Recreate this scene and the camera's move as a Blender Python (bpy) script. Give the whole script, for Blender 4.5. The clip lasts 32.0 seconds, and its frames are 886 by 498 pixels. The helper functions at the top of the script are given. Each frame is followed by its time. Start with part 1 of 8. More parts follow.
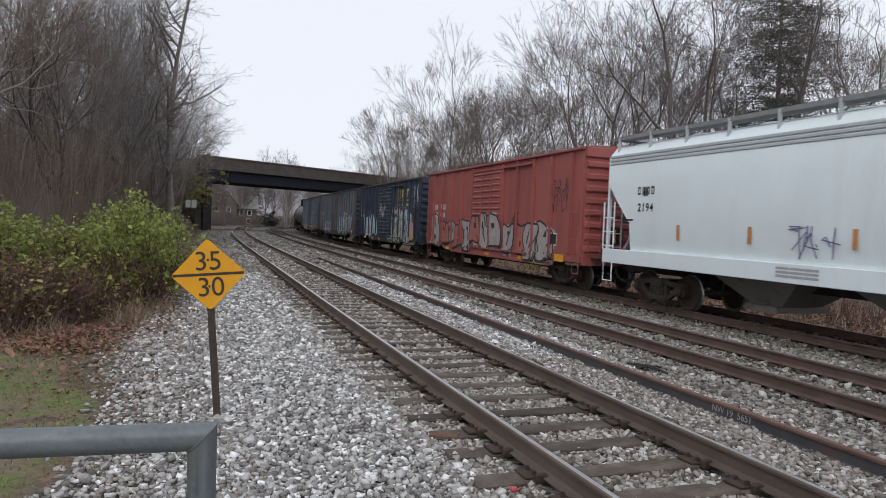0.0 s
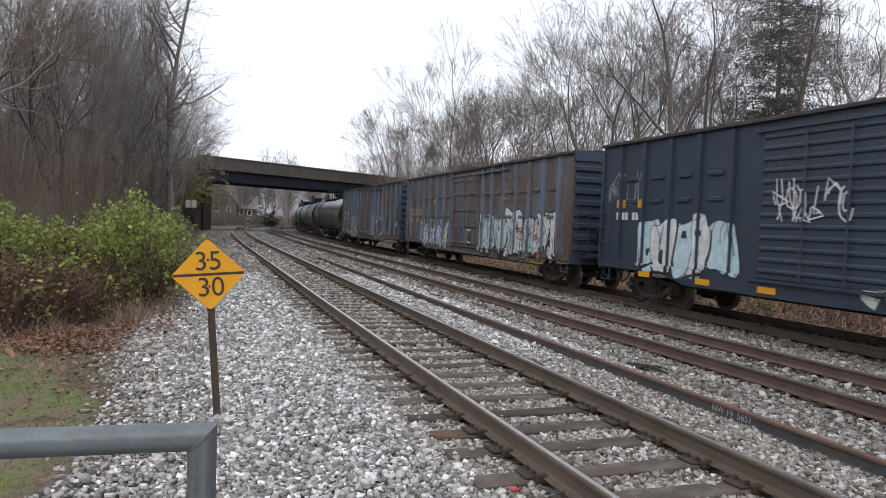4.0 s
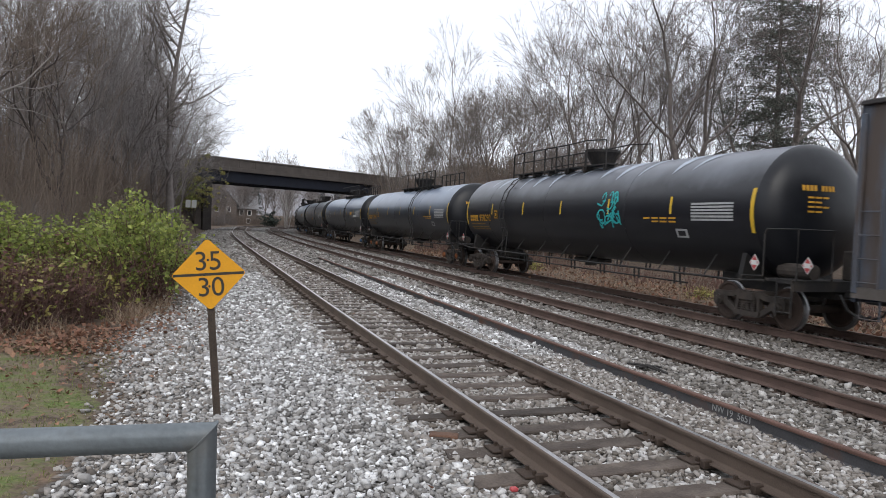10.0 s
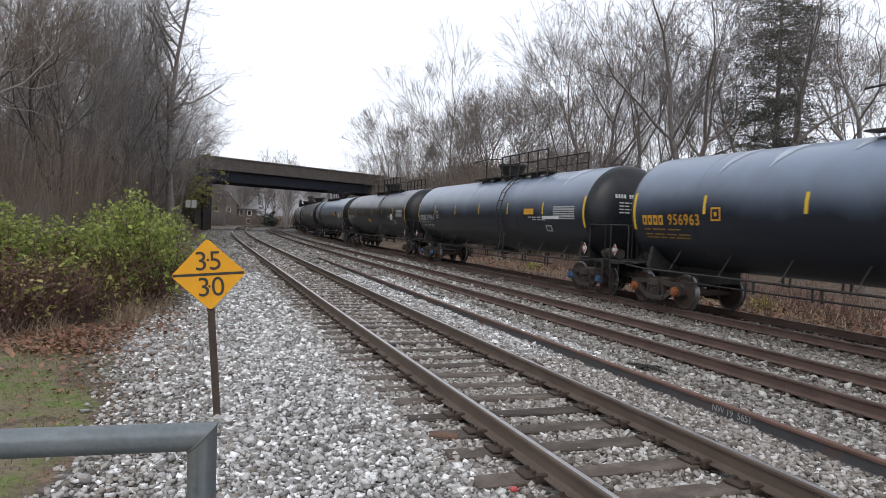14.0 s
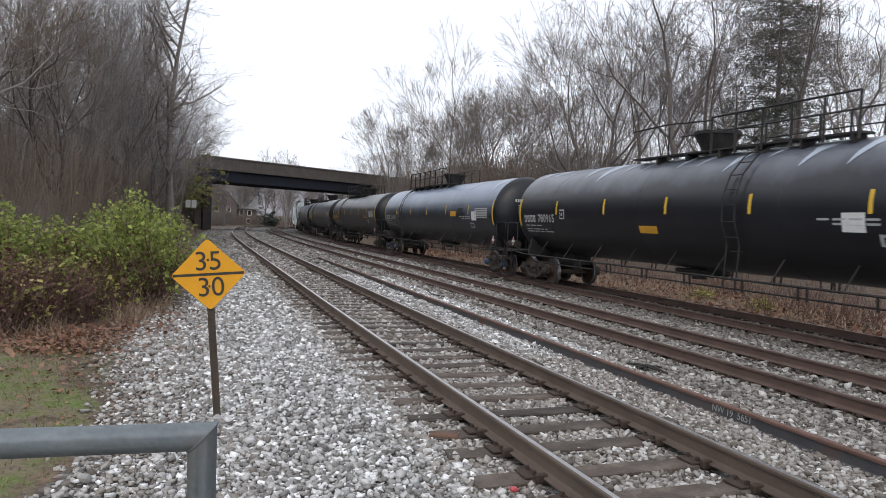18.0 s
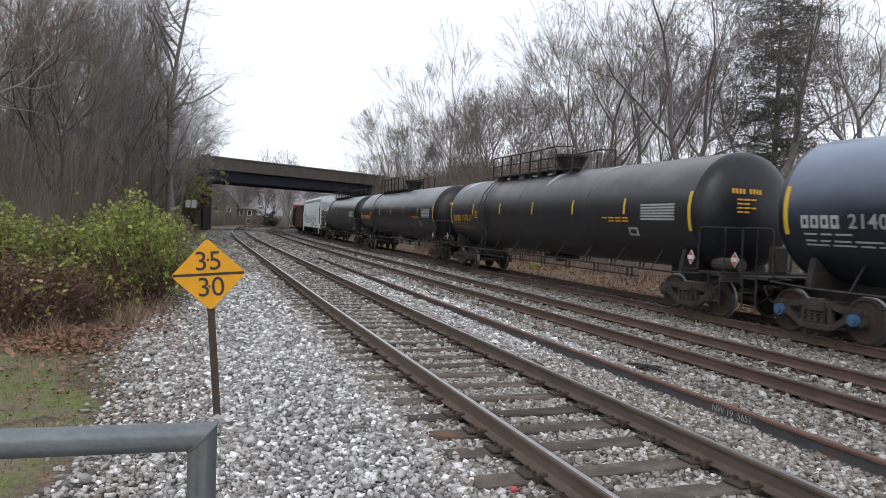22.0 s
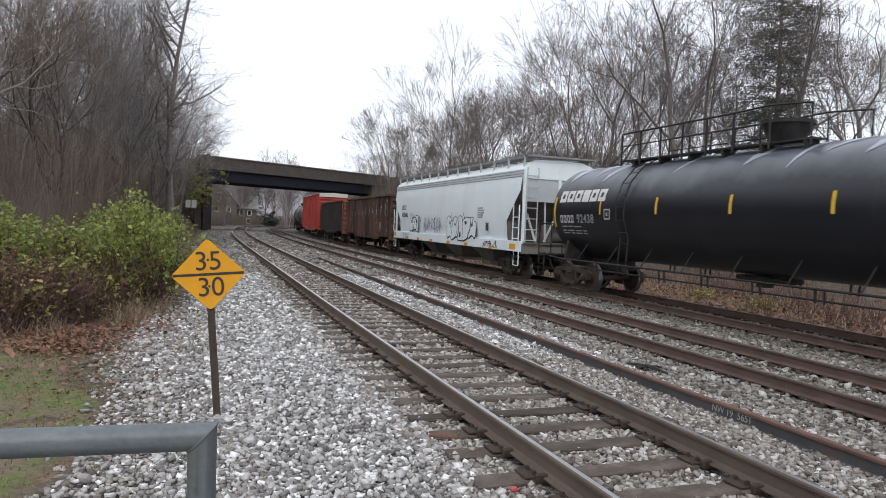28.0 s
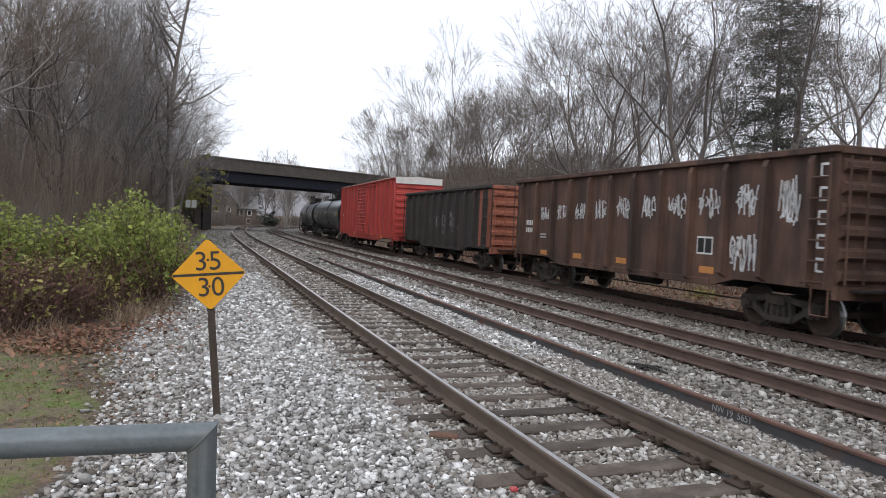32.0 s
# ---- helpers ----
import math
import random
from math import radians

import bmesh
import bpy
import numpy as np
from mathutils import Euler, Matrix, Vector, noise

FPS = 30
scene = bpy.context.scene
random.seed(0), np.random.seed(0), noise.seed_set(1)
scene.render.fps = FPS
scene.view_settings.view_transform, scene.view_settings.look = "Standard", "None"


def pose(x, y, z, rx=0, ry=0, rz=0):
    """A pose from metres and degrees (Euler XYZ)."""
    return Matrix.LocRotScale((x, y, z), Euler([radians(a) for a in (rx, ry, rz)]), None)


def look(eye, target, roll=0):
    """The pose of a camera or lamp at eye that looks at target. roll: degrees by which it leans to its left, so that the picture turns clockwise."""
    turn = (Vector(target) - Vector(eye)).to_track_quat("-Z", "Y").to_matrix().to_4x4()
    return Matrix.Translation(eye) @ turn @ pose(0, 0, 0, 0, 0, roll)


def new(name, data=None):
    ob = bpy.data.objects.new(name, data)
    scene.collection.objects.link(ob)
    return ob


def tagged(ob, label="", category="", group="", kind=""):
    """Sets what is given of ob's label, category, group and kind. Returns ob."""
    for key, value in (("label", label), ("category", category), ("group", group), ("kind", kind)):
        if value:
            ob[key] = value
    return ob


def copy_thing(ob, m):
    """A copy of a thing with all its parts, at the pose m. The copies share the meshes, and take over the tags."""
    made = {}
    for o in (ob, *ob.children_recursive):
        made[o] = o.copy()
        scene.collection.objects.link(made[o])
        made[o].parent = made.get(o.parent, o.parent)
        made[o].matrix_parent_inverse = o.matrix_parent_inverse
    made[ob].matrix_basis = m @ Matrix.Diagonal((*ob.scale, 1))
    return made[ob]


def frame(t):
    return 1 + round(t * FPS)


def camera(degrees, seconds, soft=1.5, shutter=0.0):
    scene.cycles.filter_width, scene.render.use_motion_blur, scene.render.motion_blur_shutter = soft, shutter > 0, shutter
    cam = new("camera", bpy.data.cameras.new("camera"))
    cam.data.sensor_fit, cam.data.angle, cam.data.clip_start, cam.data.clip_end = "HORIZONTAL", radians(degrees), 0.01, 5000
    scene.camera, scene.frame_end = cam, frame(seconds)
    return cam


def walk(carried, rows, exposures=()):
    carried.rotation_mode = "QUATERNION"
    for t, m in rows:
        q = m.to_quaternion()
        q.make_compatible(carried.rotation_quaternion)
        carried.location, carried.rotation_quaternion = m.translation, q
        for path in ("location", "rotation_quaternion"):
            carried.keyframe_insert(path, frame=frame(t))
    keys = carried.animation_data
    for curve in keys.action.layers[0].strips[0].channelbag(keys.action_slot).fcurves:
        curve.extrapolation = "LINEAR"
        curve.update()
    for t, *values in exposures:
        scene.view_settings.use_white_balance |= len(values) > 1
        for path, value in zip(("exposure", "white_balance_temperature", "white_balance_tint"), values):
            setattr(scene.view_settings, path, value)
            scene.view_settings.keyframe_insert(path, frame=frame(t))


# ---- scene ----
# camera on a tripod beside the near track; z = 0 is the top of the near rails
EYE = (0.0, 0.0, 1.6807)
AIM = (0.0, 100.0, 1.6807 - 100 * math.tan(0.0334))
cam = camera(64.0, 32.0, soft=0.85, shutter=0.2)
STAND = look(EYE, AIM, 2.481)
# the clip's camera stops down while a white hopper car fills the view
walk(cam, [(0.0, STAND), (32.0, STAND)], [(0.0, -0.17), (0.6, -0.12), (1.0, -0.03), (2.0, 0.09), (3.0, 0.12), (28.0, 0.12), (29.0, 0.04), (30.0, -0.13), (31.0, -0.09), (31.6, 0.06), (32.0, 0.11)])

# overcast daylight
world = bpy.data.worlds.new("sky")
scene.world = world
world.use_nodes = True
wn = world.node_tree.nodes
wl = world.node_tree.links
sky = wn.new("ShaderNodeTexSky")
sky.sky_type = "NISHITA"
sky.sun_disc = False
sky.sun_elevation = radians(38)
sky.sun_rotation = radians(200)
sky.air_density = 1.0
sky.dust_density = 4.0
cloud = wn.new("ShaderNodeMix")
cloud.data_type = "RGBA"
cloud.inputs[0].default_value = 0.88
cloud.inputs[7].default_value = (9.45, 9.85, 10.75, 1)
wl.new(sky.outputs[0], cloud.inputs[6])
wl.new(cloud.outputs[2], wn["Background"].inputs[0])
wn["Background"].inputs[1].default_value = 0.112
sun = new("sun", bpy.data.lights.new("sun", "SUN"))
sun.data.energy = 0.7
sun.data.angle = radians(30)
sun.data.color = (1.0, 0.97, 0.92)
sun.matrix_world = look((0, 0, 50), (12, 55, 0))

# ---- materials ----
def mat(name, base, rough=0.7, metal=0.0, var=0.25, scale=6.0, fine=60.0, bump=0.2, bscale=None, dirt=None, dscale=1.5, dlow=0.5, dhigh=0.7, rnd=0.0, spec=0.5, streak=False, coat=0.0):
    """A procedural surface: base colour varied at two scales, a second colour in patches, fine relief."""
    m = bpy.data.materials.new(name)
    m.use_nodes = True
    nt = m.node_tree
    n, l = nt.nodes, nt.links
    b = n["Principled BSDF"]
    tc = n.new("ShaderNodeTexCoord")
    src = tc.outputs["Object"]
    n1 = n.new("ShaderNodeTexNoise")
    n1.inputs["Scale"].default_value = scale
    n1.inputs["Detail"].default_value = 5
    l.new(src, n1.inputs["Vector"])
    n2 = n.new("ShaderNodeTexNoise")
    n2.inputs["Scale"].default_value = fine
    n2.inputs["Detail"].default_value = 3
    l.new(src, n2.inputs["Vector"])
    mix = n.new("ShaderNodeMath")
    mix.operation = "MULTIPLY_ADD"
    mix.inputs[1].default_value = 0.6
    l.new(n1.outputs[0], mix.inputs[0])
    sc = n.new("ShaderNodeMath")
    sc.operation = "MULTIPLY"
    sc.inputs[1].default_value = 0.4
    l.new(n2.outputs[0], sc.inputs[0])
    l.new(sc.outputs[0], mix.inputs[2])
    ramp = n.new("ShaderNodeValToRGB")
    c = Vector(base)
    e = ramp.color_ramp.elements
    e[0].position, e[1].position = 0.3, 0.7
    e[0].color = (*(c * (1 - var)), 1)
    e[1].color = (*[min(1.0, v * (1 + var)) for v in c], 1)
    l.new(mix.outputs[0], ramp.inputs[0])
    out = ramp.outputs[0]
    if dirt:
        n3 = n.new("ShaderNodeTexNoise")
        n3.inputs["Scale"].default_value = dscale
        n3.inputs["Detail"].default_value = 8
        n3.inputs["Roughness"].default_value = 0.65
        if streak:
            mp = n.new("ShaderNodeMapping")
            mp.inputs["Scale"].default_value = (1.0, 1.0, 0.18)
            l.new(src, mp.inputs[0])
            l.new(mp.outputs[0], n3.inputs["Vector"])
        else:
            l.new(src, n3.inputs["Vector"])
        r3 = n.new("ShaderNodeValToRGB")
        r3.color_ramp.elements[0].position, r3.color_ramp.elements[1].position = dlow, dhigh
        l.new(n3.outputs[0], r3.inputs[0])
        mx = n.new("ShaderNodeMix")
        mx.data_type = "RGBA"
        l.new(r3.outputs[0], mx.inputs[0])
        l.new(out, mx.inputs[6])
        mx.inputs[7].default_value = (*dirt, 1)
        out = mx.outputs[2]
    if rnd:
        oi = n.new("ShaderNodeObjectInfo")
        mr = n.new("ShaderNodeMapRange")
        mr.inputs[3].default_value, mr.inputs[4].default_value = 1 - rnd, 1 + rnd
        l.new(oi.outputs["Random"], mr.inputs[0])
        hs = n.new("ShaderNodeHueSaturation")
        l.new(mr.outputs[0], hs.inputs["Value"])
        l.new(out, hs.inputs["Color"])
        out = hs.outputs[0]
    l.new(out, b.inputs["Base Color"])
    b.inputs["Roughness"].default_value = rough
    b.inputs["Metallic"].default_value = metal
    b.inputs["Specular IOR Level"].default_value = spec
    if coat:
        b.inputs["Coat Weight"].default_value = coat
        b.inputs["Coat Roughness"].default_value = 0.25
    if bump:
        bp = n.new("ShaderNodeBump")
        bp.inputs["Strength"].default_value = bump
        bp.inputs["Distance"].default_value = 0.02
        if bscale:
            n4 = n.new("ShaderNodeTexNoise")
            n4.inputs["Scale"].default_value = bscale
            n4.inputs["Detail"].default_value = 6
            l.new(src, n4.inputs["Vector"])
            l.new(n4.outputs[0], bp.inputs["Height"])
        else:
            l.new(n2.outputs[0], bp.inputs["Height"])
        l.new(bp.outputs[0], b.inputs["Normal"])
    return m


def island_mat(name, colours, rough=0.8, bump=0.15, fine=40.0, trans=0.0):
    """Loose pieces in one mesh: each island takes its own colour."""
    m = bpy.data.materials.new(name)
    m.use_nodes = True
    n, l = m.node_tree.nodes, m.node_tree.links
    b = n["Principled BSDF"]
    g = n.new("ShaderNodeNewGeometry")
    r = n.new("ShaderNodeValToRGB")
    r.color_ramp.interpolation = "LINEAR"
    while len(r.color_ramp.elements) < len(colours):
        r.color_ramp.elements.new(0.5)
    for i, c in enumerate(colours):
        r.color_ramp.elements[i].position = i / max(1, len(colours) - 1)
        r.color_ramp.elements[i].color = (*c, 1)
    l.new(g.outputs["Random Per Island"], r.inputs[0])
    tc = n.new("ShaderNodeTexCoord")
    nz = n.new("ShaderNodeTexNoise")
    nz.inputs["Scale"].default_value = fine
    nz.inputs["Detail"].default_value = 4
    l.new(tc.outputs["Object"], nz.inputs["Vector"])
    mr = n.new("ShaderNodeMapRange")
    mr.inputs[1].default_value, mr.inputs[2].default_value = 0.3, 0.7
    mr.inputs[3].default_value, mr.inputs[4].default_value = 0.75, 1.2
    l.new(nz.outputs[0], mr.inputs[0])
    hs = n.new("ShaderNodeHueSaturation")
    l.new(mr.outputs[0], hs.inputs["Value"])
    l.new(r.outputs[0], hs.inputs["Color"])
    l.new(hs.outputs[0], b.inputs["Base Color"])
    b.inputs["Roughness"].default_value = rough
    b.inputs["Specular IOR Level"].default_value = 0.35
    if bump:
        bp = n.new("ShaderNodeBump")
        bp.inputs["Strength"].default_value = bump
        bp.inputs["Distance"].default_value = 0.01
        l.new(nz.outputs[0], bp.inputs["Height"])
        l.new(bp.outputs[0], b.inputs["Normal"])
    if trans:
        t = n.new("ShaderNodeBsdfTranslucent")
        l.new(hs.outputs[0], t.inputs[0])
        ms = n.new("ShaderNodeMixShader")
        ms.inputs[0].default_value = trans
        l.new(b.outputs[0], ms.inputs[1])
        l.new(t.outputs[0], ms.inputs[2])
        l.new(ms.outputs[0], n["Material Output"].inputs[0])
    return m


M = {}
M["rail"] = mat("rail_steel_rusty", (0.118, 0.088, 0.07), 0.75, 0.2, 0.3, 3, 90, 0.3)
M["rail_red"] = mat("rail_steel_red_rust", (0.108, 0.071, 0.058), 0.8, 0.1, 0.35, 3, 90, 0.3)
M["railtop"] = mat("rail_head_worn", (0.46, 0.45, 0.45), 0.30, 0.9, 0.2, 4, 80, 0.05)
M["rail_rust"] = mat("spare_rail_red_rust", (0.135, 0.076, 0.06), 0.85, 0.1, 0.35, 3, 60, 0.3)
M["railtop_dull"] = mat("rail_head_dull", (0.19, 0.16, 0.14), 0.5, 0.7, 0.3, 4, 80, 0.1)
M["spare"] = mat("spare_rail_rust", (0.088, 0.088, 0.094), 0.7, 0.3, 0.35, 2, 60, 0.25, dirt=(0.13, 0.065, 0.04), dscale=2.0)
M["tie"] = mat("tie_weathered_oak", (0.072, 0.056, 0.046), 0.9, 0, 0.45, 5, 45, 0.7, dirt=(0.14, 0.115, 0.095), dscale=3, rnd=0.35)
M["plate"] = mat("tie_plate_rust", (0.06, 0.042, 0.032), 0.8, 0.3, 0.35, 10, 90, 0.3)
M["ballast"] = mat("ballast_bed", (0.17, 0.16, 0.15), 0.95, 0, 0.55, 14, 22, 1.0, bscale=16, dirt=(0.085, 0.075, 0.066), dscale=0.8, dlow=0.45, dhigh=0.7)
M["stone"] = island_mat("ballast_stone", [(0.10, 0.094, 0.088), (0.33, 0.318, 0.305), (0.19, 0.178, 0.166), (0.52, 0.51, 0.50), (0.27, 0.256, 0.242), (0.95, 0.95, 0.95), (0.40, 0.388, 0.376), (0.14, 0.131, 0.122), (0.62, 0.615, 0.61), (0.29, 0.275, 0.262), (0.93, 0.93, 0.93)], 0.85, 0.3, 30)
M["stone_soil"] = island_mat("ballast_stone_soiled", [(0.10, 0.086, 0.074), (0.24, 0.215, 0.19), (0.36, 0.335, 0.31), (0.15, 0.128, 0.108), (0.52, 0.50, 0.48), (0.21, 0.178, 0.148), (0.74, 0.73, 0.72)], 0.9, 0.3, 30)
M["stone_brown"] = island_mat("ballast_stone_dirty", [(0.075, 0.067, 0.06), (0.167, 0.152, 0.135), (0.234, 0.217, 0.199), (0.117, 0.102, 0.087), (0.335, 0.316, 0.294)], 0.85, 0.3, 30)
M["stone_grey"] = island_mat("ballast_stone_grey", [(0.062, 0.056, 0.05), (0.18, 0.165, 0.147), (0.294, 0.274, 0.252), (0.109, 0.097, 0.084), (0.398, 0.379, 0.355), (0.161, 0.145, 0.128), (0.55, 0.53, 0.505)], 0.85, 0.3, 30)
M["brush_brown"] = mat("brown_sapling_bark", (0.165, 0.128, 0.102), 0.95, 0, 0.4, 0.6, 30, 0.3)
M["twig_grey"] = mat("grey_twig_bark", (0.25, 0.228, 0.218), 0.95, 0, 0.3, 0.8, 30, 0.3)
M["bark"] = mat("grey_brown_bark", (0.20, 0.174, 0.16), 0.95, 0, 0.4, 4, 30, 0.6)
M["bark_black"] = mat("blackish_bark", (0.075, 0.062, 0.056), 0.95, 0, 0.4, 4, 30, 0.6)
M["bark_dark"] = mat("dark_bark", (0.155, 0.135, 0.125), 0.95, 0, 0.4, 4, 30, 0.6)
M["bark_pale"] = mat("pale_grey_bark", (0.29, 0.265, 0.25), 0.95, 0, 0.35, 4, 30, 0.5)
M["concrete"] = mat("weathered_concrete", (0.10, 0.084, 0.074), 0.9, 0, 0.25, 1.0, 12, 0.3, dirt=(0.08, 0.068, 0.06), dscale=0.7, dlow=0.45, dhigh=0.75, streak=True)
M["pier"] = mat("pier_dark_brown", (0.045, 0.038, 0.034), 0.9, 0, 0.4, 1, 14, 0.3)
# near-black navy: the shadow below the deck is in this colour
M["girder"] = mat("girder_navy_shaded", (0.013, 0.016, 0.028), 0.6, 0.2, 0.3, 1, 20, 0.1)
M["galv"] = mat("galvanised_pipe", (0.165, 0.186, 0.198), 0.6, 0.5, 0.25, 9, 70, 0.08, dirt=(0.15, 0.145, 0.135), dscale=5, dlow=0.5, dhigh=0.7)
M["sign_yellow"] = mat("sign_yellow_paint", (0.74, 0.34, 0.006), 0.55, 0, 0.10, 7, 60, 0.05, dirt=(0.36, 0.16, 0.03), dscale=5, dlow=0.66, dhigh=0.78)
M["sign_black"] = mat("sign_black_paint", (0.035, 0.03, 0.025), 0.6, 0, 0.3, 20, 80, 0.05)
M["post_rust"] = mat("rusty_post", (0.085, 0.065, 0.052), 0.85, 0.3, 0.35, 8, 60, 0.4)
M["white_sign"] = mat("white_sign_paint", (0.62, 0.62, 0.60), 0.6, 0, 0.1, 8, 50, 0.05)
M["fence"] = mat("fence_dark_steel", (0.035, 0.032, 0.03), 0.7, 0.3, 0.3, 5, 50, 0.2)
# rolling stock
M["red"] = mat("boxcar_red_paint", (0.34, 0.098, 0.088), 0.6, 0, 0.13, 1.2, 40, 0.06, dirt=(0.24, 0.072, 0.064), dscale=1.1, dlow=0.45, dhigh=0.7, streak=True)
M["red_bright"] = mat("boxcar_bright_red_paint", (0.42, 0.055, 0.045), 0.6, 0, 0.12, 1.2, 40, 0.06, dirt=(0.30, 0.042, 0.035), dscale=1.2, dlow=0.45, dhigh=0.7, streak=True)
M["navy"] = mat("boxcar_navy_paint", (0.030, 0.042, 0.068), 0.55, 0, 0.2, 1.2, 40, 0.06, dirt=(0.038, 0.04, 0.045), dscale=1.0, dlow=0.5, dhigh=0.75, streak=True)
M["greyblue"] = mat("boxcar_greyblue_faded", (0.080, 0.106, 0.148), 0.65, 0, 0.3, 1.2, 40, 0.1, dirt=(0.075, 0.058, 0.05), dscale=1.6, dlow=0.41, dhigh=0.6, streak=True)
M["post_blue"] = mat("faded_blue_post", (0.125, 0.155, 0.205), 0.65, 0, 0.25, 1.2, 40, 0.1, dirt=(0.09, 0.07, 0.06), dscale=2.0, dlow=0.5, dhigh=0.7, streak=True)
M["sill_dust"] = mat("dusty_sill", (0.11, 0.098, 0.09), 0.85, 0, 0.3, 2, 40, 0.1, dirt=(0.08, 0.068, 0.06), dscale=1.5, dlow=0.4, dhigh=0.65)
M["greyrust"] = mat("boxcar_grey_rusting", (0.115, 0.135, 0.165), 0.7, 0, 0.35, 1.2, 40, 0.12, dirt=(0.098, 0.072, 0.06), dscale=1.3, dlow=0.42, dhigh=0.56, streak=True)
M["hopper"] = mat("hopper_pale_grey_paint", (0.76, 0.84, 0.87), 0.45, 0, 0.05, 0.8, 40, 0.03, dirt=(0.66, 0.71, 0.715), dscale=0.9, dlow=0.5, dhigh=0.8, streak=True)
M["grating"] = mat("walk_grating_grey", (0.25, 0.255, 0.26), 0.7, 0.2, 0.2, 4, 50, 0.2)
M["spray_silver"] = mat("silver_grey_spray_paint", (0.37, 0.335, 0.33), 0.65, 0, 0.25, 4, 50, 0.0)
# hopper bays and ends: shade painted into the colour, along with grime
M["bay"] = mat("hopper_bay_shade_grime", (0.20, 0.185, 0.165), 0.7, 0, 0.25, 2, 40, 0.1, dirt=(0.09, 0.08, 0.07), dscale=2)
M["slope"] = mat("hopper_slope_shade_grime", (0.13, 0.115, 0.105), 0.8, 0, 0.3, 1.5, 40, 0.1, dirt=(0.06, 0.05, 0.045), dscale=1.6)
M["hopper_trim"] = mat("hopper_grey_trim", (0.46, 0.49, 0.505), 0.55, 0, 0.1, 1, 40, 0.03)
M["rustbrown"] = mat("gondola_rust_brown", (0.115, 0.062, 0.045), 0.8, 0, 0.5, 1.5, 40, 0.25, dirt=(0.042, 0.027, 0.022), dscale=1.6, dlow=0.40, dhigh=0.62, streak=True)
M["gon_black"] = mat("gondola_black_worn", (0.036, 0.031, 0.029), 0.75, 0, 0.3, 1.5, 40, 0.2, dirt=(0.085, 0.048, 0.035), dscale=1.5, dlow=0.55, dhigh=0.75, streak=True)
M["tank_black"] = mat("tank_black_paint", (0.011, 0.012, 0.016), 0.33, 0, 0.2, 1.0, 40, 0.03, dirt=(0.019, 0.019, 0.022), dscale=0.8, dlow=0.5, dhigh=0.8, coat=0.2, spec=0.35)
M["tank_blue"] = mat("tank_blueblack_paint", (0.013, 0.017, 0.025), 0.30, 0, 0.15, 1.0, 40, 0.03, dirt=(0.021, 0.026, 0.037), dscale=0.8, dlow=0.5, dhigh=0.8, coat=0.2, spec=0.4)
M["tank_head"] = mat("tank_head_black_paint", (0.010, 0.011, 0.014), 0.36, 0, 0.2, 1.0, 40, 0.03, dirt=(0.02, 0.021, 0.025), dscale=1.5, dlow=0.5, dhigh=0.8, spec=0.35)
M["tank_brown"] = mat("tank_brownblack_paint", (0.016, 0.015, 0.017), 0.42, 0, 0.2, 1.0, 40, 0.03, dirt=(0.038, 0.037, 0.042), dscale=0.8, dlow=0.5, dhigh=0.8, coat=0.3, spec=0.4)
# streak colour: chalk brightened with the sky's reflection
M["tank_streak"] = mat("tank_chalk_and_sheen", (0.36, 0.405, 0.475), 0.5, 0, 0.3, 2, 40, 0.03)
M["steel_black"] = mat("underframe_black", (0.022, 0.021, 0.021), 0.7, 0.2, 0.35, 3, 40, 0.2, dirt=(0.05, 0.04, 0.033), dscale=3)
M["truck"] = mat("truck_grimy_steel", (0.044, 0.036, 0.031), 0.85, 0.0, 0.35, 4, 50, 0.25, dirt=(0.07, 0.055, 0.045), dscale=4)
M["wheel"] = mat("wheel_brown_steel", (0.050, 0.033, 0.026), 0.85, 0.0, 0.3, 5, 50, 0.15)
M["tread"] = mat("wheel_tread_steel", (0.32, 0.32, 0.33), 0.35, 0.9, 0.15, 5, 50, 0.05)
M["yellow"] = mat("yellow_reflector", (0.62, 0.40, 0.03), 0.5, 0, 0.1, 8, 60, 0.0)
M["amber"] = mat("amber_reflector", (0.70, 0.33, 0.02), 0.5, 0, 0.1, 8, 60, 0.0)
M["white"] = mat("white_stencil_paint", (0.62, 0.62, 0.61), 0.6, 0, 0.12, 8, 60, 0.0)
M["stencil"] = mat("white_worn_stencil", (0.40, 0.41, 0.42), 0.6, 0, 0.2, 8, 60, 0.0)
M["spray_rose"] = mat("rose_spray_paint", (0.36, 0.13, 0.11), 0.65, 0, 0.3, 5, 50, 0.0)
M["spray_mint"] = mat("pale_mint_spray_paint", (0.50, 0.55, 0.50), 0.65, 0, 0.3, 5, 50, 0.0)
M["rustdoor"] = mat("door_rusting_grey", (0.115, 0.125, 0.145), 0.75, 0, 0.3, 2, 40, 0.15, dirt=(0.09, 0.06, 0.048), dscale=1.8, dlow=0.43, dhigh=0.6, streak=True)
M["offwhite"] = mat("grey_stencil_paint", (0.36, 0.37, 0.37), 0.6, 0, 0.15, 8, 60, 0.0)
M["blackpaint"] = mat("black_stencil_paint", (0.02, 0.02, 0.02), 0.6, 0, 0.2, 8, 60, 0.0)
M["gold"] = mat("gold_stencil_paint", (0.56, 0.29, 0.025), 0.6, 0, 0.15, 8, 60, 0.0)
M["ink_small"] = mat("dull_gold_stencil", (0.24, 0.14, 0.03), 0.6, 0, 0.2, 8, 60, 0.0)
M["gold_pale"] = mat("pale_gold_paint", (0.62, 0.47, 0.14), 0.6, 0, 0.15, 8, 60, 0.0)
